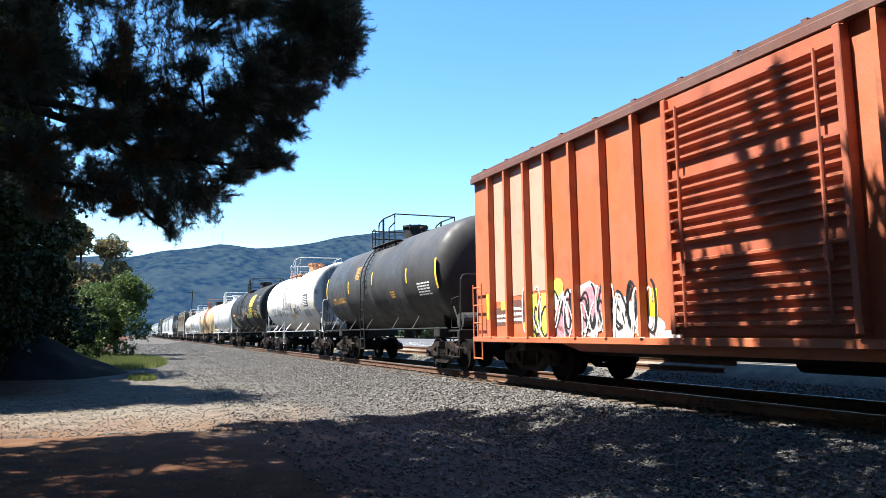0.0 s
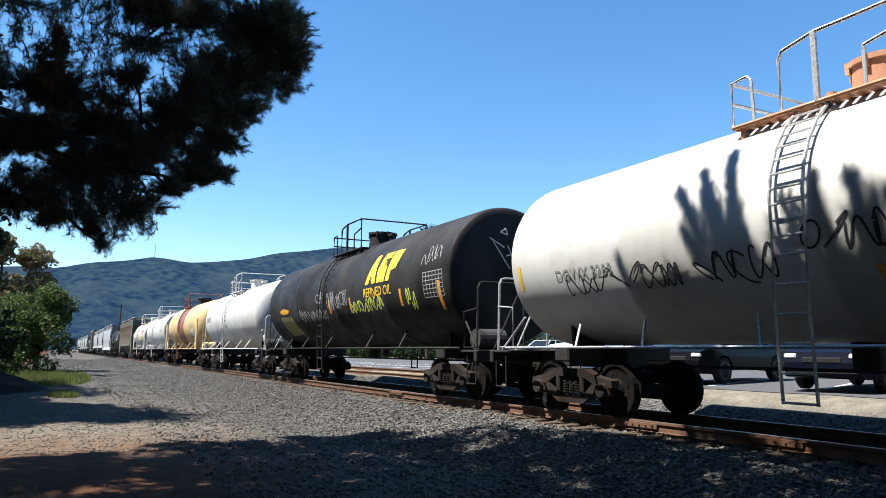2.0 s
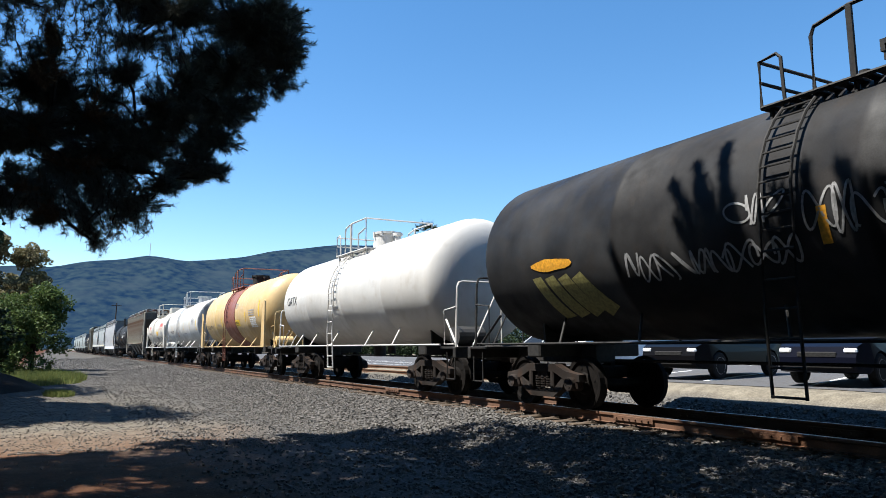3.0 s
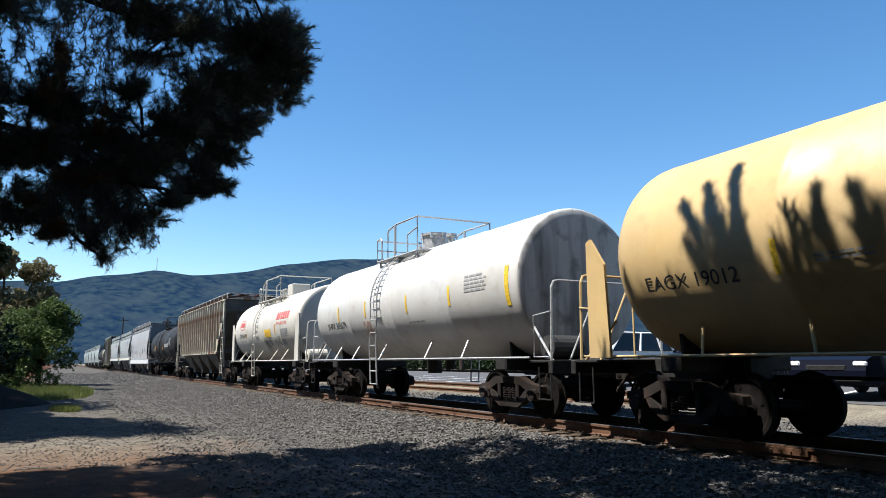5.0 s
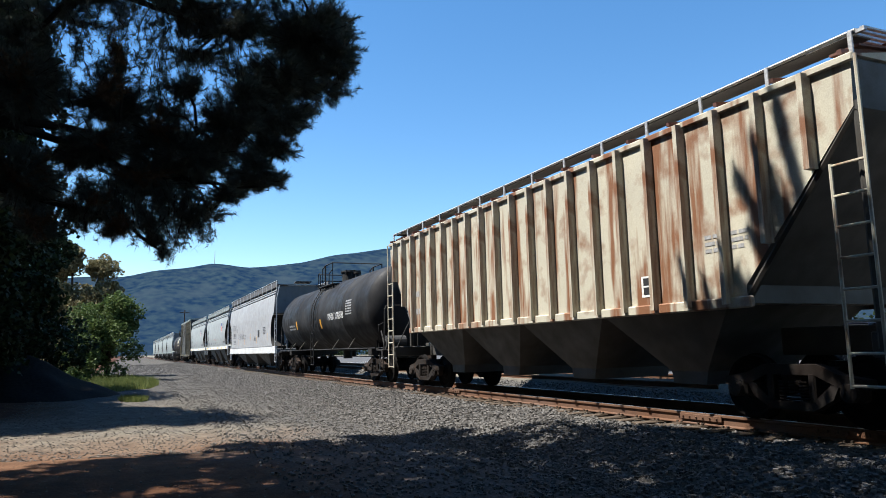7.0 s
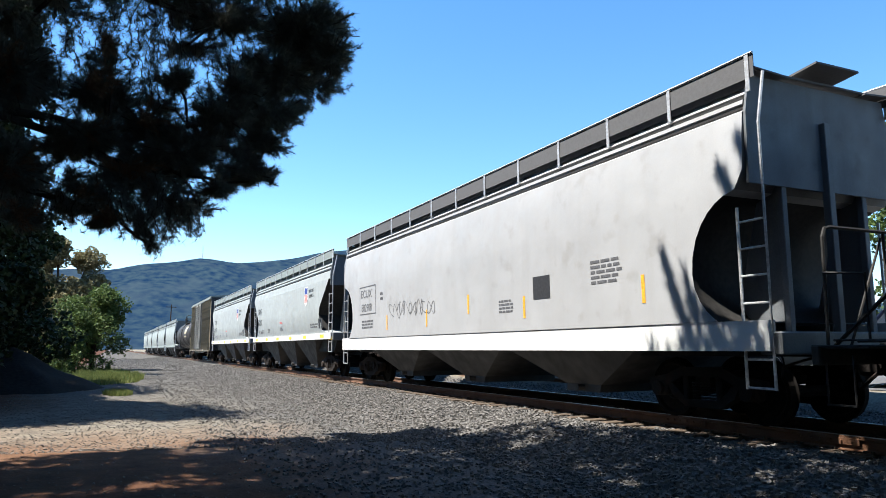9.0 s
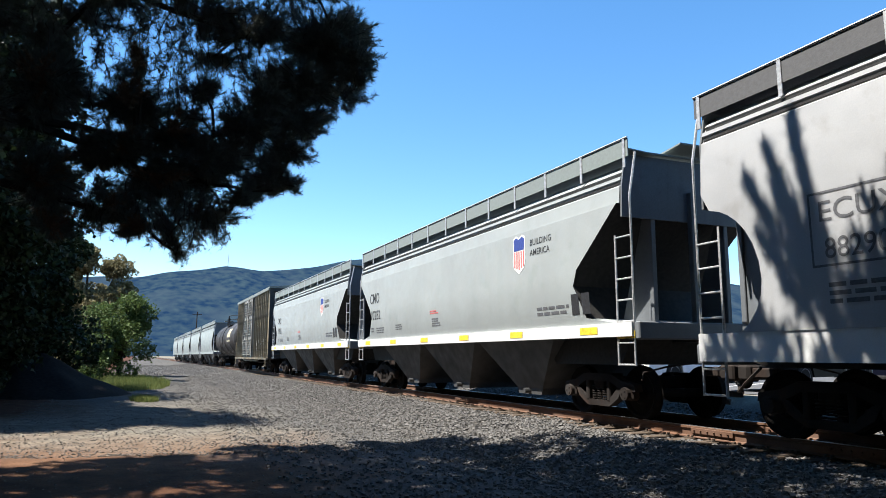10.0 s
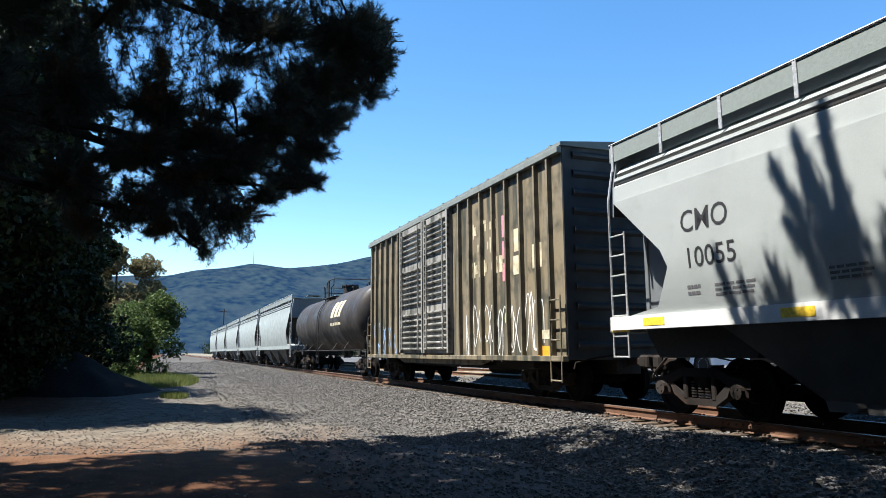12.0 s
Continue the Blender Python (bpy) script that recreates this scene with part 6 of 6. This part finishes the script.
def broadleaf(name, x, y, height, width, count, size, material, seed, label, low=0.05, stems=5):
    """A tree or bush: stems that fork, and a crown of separate leaves gathered in uneven clumps."""
    rs = np.random.RandomState(seed)
    tree = empty(name, label, "tree" if name.endswith("tree") else "bush")
    z0 = ground_z(x, y)
    clumps = []
    for k in range(26):
        a, h = rs.uniform(0, 6.28), rs.uniform(low, 0.95)
        r = width / 2 * math.sqrt(max(0.08, 1 - (h * 1.05 - 0.35) ** 2 * 1.6)) * rs.uniform(0.25, 0.85)
        q = width * rs.uniform(0.13, 0.24)
        clumps.append((x + r * math.cos(a), y + r * math.sin(a), z0 + height * h, q, q, q * 0.75, 1.0))
    bm = bmesh.new()
    rod(bm, (x, y, z0 - 0.1), (x + 0.1, y, z0 + height * 0.5), 0.035 * width, 10, 0.02 * width)
    for k in range(0, 26, max(1, 26 // (stems * 2))):
        c = Vector(clumps[k][:3])
        pipe(bm, [(x, y, z0 + height * 0.15), Vector((x, y, z0 + height * 0.2)).lerp(c, 0.5) + Vector((0, 0, 0.2)), c], 0.012 * width, 5)
    part("trunk", bm, M_BARK, tree)
    P, W = clump_points(clumps, count / 26, rs)
    P[:, 2] = np.maximum(P[:, 2], z0 + 0.03)
    v, f = leaves(P, size, rs)
    mesh_of("crown", v, f, material, tree)
    return tree


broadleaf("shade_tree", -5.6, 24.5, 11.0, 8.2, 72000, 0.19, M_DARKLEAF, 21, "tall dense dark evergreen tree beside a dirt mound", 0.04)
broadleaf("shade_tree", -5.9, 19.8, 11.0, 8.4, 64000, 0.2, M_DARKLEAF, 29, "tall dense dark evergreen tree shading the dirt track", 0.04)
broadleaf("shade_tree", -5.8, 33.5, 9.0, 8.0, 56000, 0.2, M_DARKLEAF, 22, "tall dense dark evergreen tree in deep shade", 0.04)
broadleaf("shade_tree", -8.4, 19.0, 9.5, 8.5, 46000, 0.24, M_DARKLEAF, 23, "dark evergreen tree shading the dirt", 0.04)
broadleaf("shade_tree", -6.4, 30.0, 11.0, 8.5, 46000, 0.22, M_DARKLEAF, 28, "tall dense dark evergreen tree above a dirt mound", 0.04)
# trees out of view, added to block sky light from behind and the left
broadleaf("shade_tree", -8.5, -5.0, 13.0, 10.0, 22000, 0.4, M_DARKLEAF, 41, "unseen dark tree added behind the clearing to block sky light", 0.1)
broadleaf("shade_tree", -1.0, -9.0, 13.0, 10.0, 22000, 0.4, M_DARKLEAF, 42, "unseen dark tree added behind the clearing to block sky light", 0.1)
broadleaf("shade_tree", 6.0, -14.0, 13.0, 10.0, 18000, 0.4, M_DARKLEAF, 43, "unseen dark tree added behind the clearing to block sky light", 0.1)
for k, (tx, ty) in enumerate(((-13.5, -14.0), (-14.5, -4.0), (-14.0, 5.0), (-13.5, 13.5))):
    broadleaf("shade_tree", tx, ty, 14.0, 10.5, 16000, 0.45, M_DARKLEAF, 61 + k, "unseen dark tree added beside the clearing to block sky light", 0.06)
broadleaf("olive_tree", -3.6, 58.0, 9.2, 6.4, 46000, 0.2, M_BROWNLEAF, 24, "brownish olive-leaved tree behind a bush")
broadleaf("round_bush", -0.9, 48.0, 5.4, 4.6, 26000, 0.14, M_LEAF, 25, "leafy green roadside bush", 0.02)
broadleaf("round_bush", -2.2, 42.0, 2.6, 2.6, 5000, 0.14, M_LEAF, 26, "low green bush at the edge of the dirt", 0.02)


def grass(name, x, y, rx, ry, n, h, seed, label):
    rs = np.random.RandomState(seed)
    a, r = rs.uniform(0, 6.28, n), np.sqrt(rs.uniform(0, 1, n))
    px, py = x + rx * r * np.cos(a), y + ry * r * np.sin(a)
    pz = np.array([ground_z(p, q) for p, q in zip(px, py)]) - 0.01
    hh = h * rs.uniform(0.3, 1, n)
    tip = np.stack([px + rs.normal(0, 0.25, n) * hh, py + rs.normal(0, 0.25, n) * hh, pz + hh], -1)
    t = rs.uniform(0, 3.14, n)
    sx, sy = np.cos(t) * 0.015, np.sin(t) * 0.015
    v = np.stack([np.stack([px - sx, py - sy, pz], -1), np.stack([px + sx, py + sy, pz], -1), tip], 1).reshape(-1, 3)
    ob = mesh_of(name, v, np.arange(3 * n).reshape(-1, 3), M_GRASS)
    tagged(ob, label, "grass", kind="stuff")


grass("grass", -0.5, 42.0, 2.3, 9.0, 12000, 0.42, 31, "patch of bright green grass by the bushes")
grass("grass", 0.4, 26.6, 0.45, 1.1, 1500, 0.22, 32, "small tuft of green weeds in the dirt")


def mound():
    rs = np.random.RandomState(2)
    bm = bmesh.new()
    rings = []
    for j in range(12):
        q = j / 11
        z = 1.55 * (1 - q) ** 1.0
        rings.append([(-3.2 + 3.1 * q * math.cos(a) * (1 + 0.12 * math.sin(3 * a)), 30 + 3.4 * q * math.sin(a), max(-0.05, z - 0.05 + 0.12 * noise.noise((3 * q * math.cos(a), 3 * q * math.sin(a), 0)))) for a in [2 * math.pi * k / 36 for k in range(36)]])
    rings[0] = [(x, y, 1.5) for x, y, z in [(-3.2 + 0.1 * math.cos(2 * math.pi * k / 36), 30 + 0.1 * math.sin(2 * math.pi * k / 36), 0) for k in range(36)]]
    loft(bm, rings)
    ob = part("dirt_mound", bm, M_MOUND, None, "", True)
    tagged(ob, "heap of gravel, its colour darkened for tree shade", "mound")


mound()


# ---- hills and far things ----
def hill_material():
    m, nt, b = nodes_of("hazy_wooded_hill", 1.0)
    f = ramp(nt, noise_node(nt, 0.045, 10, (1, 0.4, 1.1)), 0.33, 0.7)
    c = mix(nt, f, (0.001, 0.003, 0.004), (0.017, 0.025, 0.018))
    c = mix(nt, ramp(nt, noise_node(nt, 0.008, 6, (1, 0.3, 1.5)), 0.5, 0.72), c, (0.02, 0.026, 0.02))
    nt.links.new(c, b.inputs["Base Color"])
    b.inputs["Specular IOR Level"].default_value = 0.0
    # blue emission stands in for the haze of distance
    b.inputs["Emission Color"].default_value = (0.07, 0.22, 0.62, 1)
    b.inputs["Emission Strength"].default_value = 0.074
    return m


def ridge_height(x):
    pts = [(-2600, 120), (-900, 190), (-300, 238), (-45, 254), (100, 283), (258, 312), (370, 318), (560, 345), (770, 384), (1090, 432), (1600, 455), (2600, 400), (4200, 300)]
    for (a, h), (b, g) in zip(pts, pts[1:]):
        if a <= x <= b:
            return h + (g - h) * (x - a) / (b - a)
    return 120


def hills():
    nx, ny = 220, 46
    verts, faces = [], []
    for j in range(ny):
        q = j / (ny - 1)
        for i in range(nx):
            x = -2600 + 6800 * i / (nx - 1)
            y = 1150 + 1350 * q + (600 * max(0, q - 0.96))
            h = ridge_height(x) * (q ** 1.15)
            h += 40 * q * (1 - 0.75 * q) * noise.noise((x / 260, y / 700, 0)) * 2 + 8 * noise.noise((x / 130, y / 700, 5)) * min(1, q * 3)
            verts.append((x, y, h - 6))
    for j in range(ny - 1):
        for i in range(nx - 1):
            faces.append((j * nx + i, j * nx + i + 1, (j + 1) * nx + i + 1, (j + 1) * nx + i))
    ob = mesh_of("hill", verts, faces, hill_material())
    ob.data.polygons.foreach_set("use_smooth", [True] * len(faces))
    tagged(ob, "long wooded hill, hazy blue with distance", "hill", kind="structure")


hills()


def far_trees():
    """A belt of small trees at the foot of the hill."""
    rs = np.random.RandomState(40)
    clumps = []
    for k in range(260):
        y = rs.uniform(230, 700)
        x = rs.uniform(-0.25, 0.8) * y
        if abs(x - TRACK_X) < 14:
            continue
        h = rs.uniform(4, 9)
        clumps.append((x, y, h * 0.55, h * 0.6, h * 0.6, h * 0.5, 1))
    P, W = clump_points(clumps, 220, rs)
    P[:, 2] = np.maximum(P[:, 2], 0.2)
    v, f = leaves(P, 1.1, rs)
    ob = mesh_of("far_woods", v, f, M_DARKLEAF)
    tagged(ob, "far belt of small trees along the valley", "trees", kind="stuff")


far_trees()


def palm(x, y, height, seed, crown=2.2):
    tree = empty("palm_tree", "tall fan palm with a shaggy crown", "palm tree", "far palms")
    z0 = ground_z(x, y)
    bm = bmesh.new()
    rod(bm, (x, y, z0 - 0.1), (x, y, z0 + height), 0.24, 10, 0.17)
    part("trunk", bm, M_BARK, tree)
    rs = np.random.RandomState(seed)
    V, F = [], []
    for k in range(46):
        a, e = rs.uniform(0, 6.28), rs.uniform(-0.9, 1.3)
        d = np.array((math.cos(a) * math.cos(e), math.sin(a) * math.cos(e), math.sin(e)))
        c = np.array((x, y, z0 + height)) + d * crown * 0.5
        s = np.cross(d, (0, 0, 1.0))
        s /= np.linalg.norm(s) + 1e-6
        for j in range(13):
            t = (j - 6) / 6
            tip = c + (d * math.cos(t * 1.3) + s * math.sin(t * 1.3)) * crown * 0.5 - np.array((0, 0, 0.2 * abs(t)))
            w = np.cross(d, s) * 0.03 + s * 0.03
            n = len(V)
            V += [c - w, c + w, tip]
            F.append((n, n + 1, n + 2))
    mesh_of("crown", np.array(V), np.array(F), M_DARKLEAF, tree)


palm(30.3, 58.8, 11.6, 1, 1.5)
palm(33.5, 58.5, 10.8, 2, 1.3)
broadleaf("street_tree", 33.0, 20.0, 11.3, 5.4, 14000, 0.22, M_LEAF, 27, "green street tree behind the parking lot", 0.15)


def pole(x, y, h):
    p = empty("utility_pole", "wooden utility pole far along the track", "utility pole")
    bm = bmesh.new()
    rod(bm, (x, y, ground_z(x, y) - 0.2), (x, y, h), 0.17, 10, 0.11)
    part("post", bm, M_BARK, p)
    bm = bmesh.new()
    box(bm, (x, y, h - 0.6), (2.2, 0.12, 0.14))
    part("crossarm", bm, M_BARK, p)


pole(10.6 * 1.2, 180, 12.2)
tower = empty("radio_tower", "thin radio mast on the hilltop", "mast")
bm = bmesh.new()
rod(bm, (262, 2490, 300), (262, 2490, 352), 1.3, 6, 0.7)
part("post", bm, M_GALV, tower)


# ---- parked cars and the far side of the lot ----
def glassy(name, colour, rough=0.08):
    m, nt, b = nodes_of(name, rough)
    b.inputs["Base Color"].default_value = (*colour, 1)
    b.inputs["Specular IOR Level"].default_value = 0.2
    return m


M_CARGLASS = glassy("dark_car_window", (0.012, 0.014, 0.016))
M_TYRE = plain("tyre_rubber", (0.02, 0.02, 0.02), 0.85)
M_ALLOY = plain("alloy_rim", (0.5, 0.5, 0.52), 0.3, 0.8)
M_LAMPGLASS = glassy("headlamp_lens", (0.6, 0.62, 0.65), 0.1)


def car_paint(name, colour):
    m, nt, b = nodes_of(name, 0.3)
    c = mix(nt, ramp(nt, noise_node(nt, 4, 4), 0.3, 0.7), colour, tuple(x * 0.9 for x in colour))
    nt.links.new(c, b.inputs["Base Color"])
    b.inputs["Specular IOR Level"].default_value = 0.08
    return m


def parked_car(label, x, y, body_mat, tall=1.0, long=4.7, seed=0):
    """A parked car: bowed body with wheel arches, cabin with windows, four wheels, lamps and bumpers. Its nose points to -x of its own frame."""
    car = empty("parked_car", label, "car", "parked cars")
    h, w = 0.5 * long, 0.9
    side = [(-h, 0.42), (-h + 0.05, 0.3), (-h + 0.42, 0.26)]
    for cx in (-0.29 * long, 0.29 * long):
        side += [(cx + 0.4 * math.cos(a), 0.34 + 0.4 * math.sin(a)) for a in (math.pi, 2.6, 2.1, math.pi / 2, 1.05, 0.5, 0)]
    side += [(h - 0.3, 0.28), (h - 0.03, 0.36), (h, 0.6), (h - 0.02, 0.95 * tall), (h - 0.1, 1.02 * tall), (-h + 1.45, 1.0 * tall), (-h + 0.5, 0.92 * tall), (-h + 0.08, 0.78 * tall), (-h, 0.6)]
    bm = bmesh.new()
    slab(bm, side, 2 * w, Matrix(((1, 0, 0, 0), (0, 0, 1, 0), (0, 1, 0, 0), (0, 0, 0, 1))))
    bmesh.ops.recalc_face_normals(bm, faces=bm.faces)
    for v in bm.verts:
        k = abs(v.co.x) / h
        v.co.y *= 1 - 0.14 * k ** 5 - 0.03 * max(0, v.co.z - 0.6)
    part("body", bm, body_mat, car)
    zt, zb = 1.52 * tall, 1.0 * tall
    lo_ = [(-h + 1.3, zb), (h - (0.15 if tall > 1.05 else 0.75), zb)]
    hi_ = [(-h + 2.05, zt), (h - (0.45 if tall > 1.05 else 1.45), zt)]
    bm = bmesh.new()
    loft(bm, [[(lo_[0][0], -w + 0.04, zb), (lo_[1][0], -w + 0.04, zb), (lo_[1][0], w - 0.04, zb), (lo_[0][0], w - 0.04, zb)], [(hi_[0][0], -w + 0.2, zt), (hi_[1][0], -w + 0.2, zt), (hi_[1][0], w - 0.2, zt), (hi_[0][0], w - 0.2, zt)]])
    part("window_band", bm, M_CARGLASS, car, "dark car windows")
    bm = bmesh.new()
    box(bm, ((hi_[0][0] + hi_[1][0]) / 2, 0, zt + 0.02), (hi_[1][0] - hi_[0][0] + 0.1, 2 * w - 0.36, 0.06), None, 0.025)
    for e in (-1, 1):
        for q in (0.0, 0.45, 0.8, 1.0):
            a = Vector((lo_[0][0] + (lo_[1][0] - lo_[0][0]) * q, e * (w - 0.03), zb))
            b = Vector((hi_[0][0] + (hi_[1][0] - hi_[0][0]) * q, e * (w - 0.19), zt))
            pipe(bm, [a, b], 0.045)
    part("roof", bm, body_mat, car)
    for cx in (-0.29 * long, 0.29 * long):
        for e in (-1, 1):
            bm = bmesh.new()
            lathe(bm, [(-0.1, 0.2), (-0.1, 0.31), (-0.07, 0.34), (0.07, 0.34), (0.1, 0.31), (0.1, 0.2)], "y", 24, (cx, e * 0.8, 0.34))
            wheel = part("wheel", bm, M_TYRE, car, "black tyre")
            bm = bmesh.new()
            rod(bm, (cx, e * 0.83, 0.34), (cx, e * 0.88, 0.34), 0.07, 10)
            for k in range(5):
                a = k * 1.2566
                box(bm, (cx + 0.12 * math.cos(a), e * 0.87, 0.34 + 0.12 * math.sin(a)), (0.2, 0.03, 0.06), Matrix.Rotation(-a, 4, "Y"))
            lathe(bm, [(e * 0.84, 0.19), (e * 0.9, 0.21), (e * 0.9, 0.225), (e * 0.84, 0.225)], "y", 24, (cx, 0, 0.34))
            part("rim", bm, M_ALLOY, wheel)
    for e in (-1, 1):
        bm = bmesh.new()
        box(bm, (-h + 0.09, e * 0.66, 0.7 * tall), (0.16, 0.26, 0.11), None, 0.03)
        part("headlamp", bm, M_LAMPGLASS, car)
    bm = bmesh.new()
    box(bm, (-h + 0.02, 0, 0.62 * tall), (0.06, 0.8, 0.12), None, 0.02)
    box(bm, (-h + 0.0, 0, 0.42), (0.08, 1.4, 0.1), None, 0.02)
    part("bumper_trim", bm, M_TYRE, car)
    car.matrix_basis = pose(x, y, ground_z(x, y) + 0.02, 0, -1.6, 10)
    return car


P_WHITE, P_BLACK = car_paint("white_car_paint", (0.75, 0.75, 0.75)), car_paint("black_car_paint", (0.004, 0.004, 0.005))
P_NAVY, P_SILVER, P_RED = car_paint("navy_car_paint", (0.004, 0.005, 0.011)), car_paint("silver_car_paint", (0.4, 0.41, 0.42)), car_paint("dark_red_car_paint", (0.16, 0.015, 0.015))
parked_car("white parked sport utility car with alloy rims", 16.3, 18.4, P_WHITE, 1.12, 4.8)
parked_car("black parked car with alloy rims", 16.4, 13.9, P_BLACK, 1.05, 4.7)
parked_car("navy blue parked car with alloy rims", 16.4, 9.8, P_NAVY, 1.05, 4.7)
parked_car("black parked car in the lot", 16.4, 6.6, P_BLACK, 1.1, 4.8)
parked_car("navy blue parked car in the second row", 29.0, 21.0, P_NAVY, 1.0, 4.6)
parked_car("black parked car in the second row", 29.0, 26.5, P_BLACK, 1.0, 4.6)
parked_car("silver parked car in the second row", 29.0, 39.0, P_SILVER, 1.0, 4.6)


def hedge():
    """The planted strip that closes the lot's far side."""
    rs = np.random.RandomState(50)
    clumps = []
    for k in range(120):
        y = -25 + 1.5 * k
        clumps.append((60 + rs.uniform(-1, 1), y, ground_z(59, y) + 1.2, 1.2, 1.2, 1.2 + rs.uniform(0, 0.7), 1))
        if k % 5 == 0:
            clumps.append((66 + rs.uniform(-2, 2), y, ground_z(59, y) + 3.4, 3, 3, 2.2, 2))
    P, W = clump_points(clumps, 260, rs)
    v, f = leaves(P, 0.5, rs)
    ob = mesh_of("hedge", v, f, M_DARKLEAF)
    tagged(ob, "dark planted hedge beyond the parking lot", "hedge", kind="stuff")


hedge()


def motions():
    for car, y in carriages:
        walk(car, [(t, pose(TRACK_X, y - SPEED * t, RAIL_Z, 0, -CANT, 0)) for t in (0, 12)])
    turn = math.degrees(SPEED / WHEEL_R) / FPS
    for n, (wheelset, dy) in enumerate(rollers):
        walk(wheelset, [(k / FPS, pose(0, dy, WHEEL_R, (n * 37 + k * turn) % 360, 0, 0)) for k in range(12 * FPS + 1)])


motions()
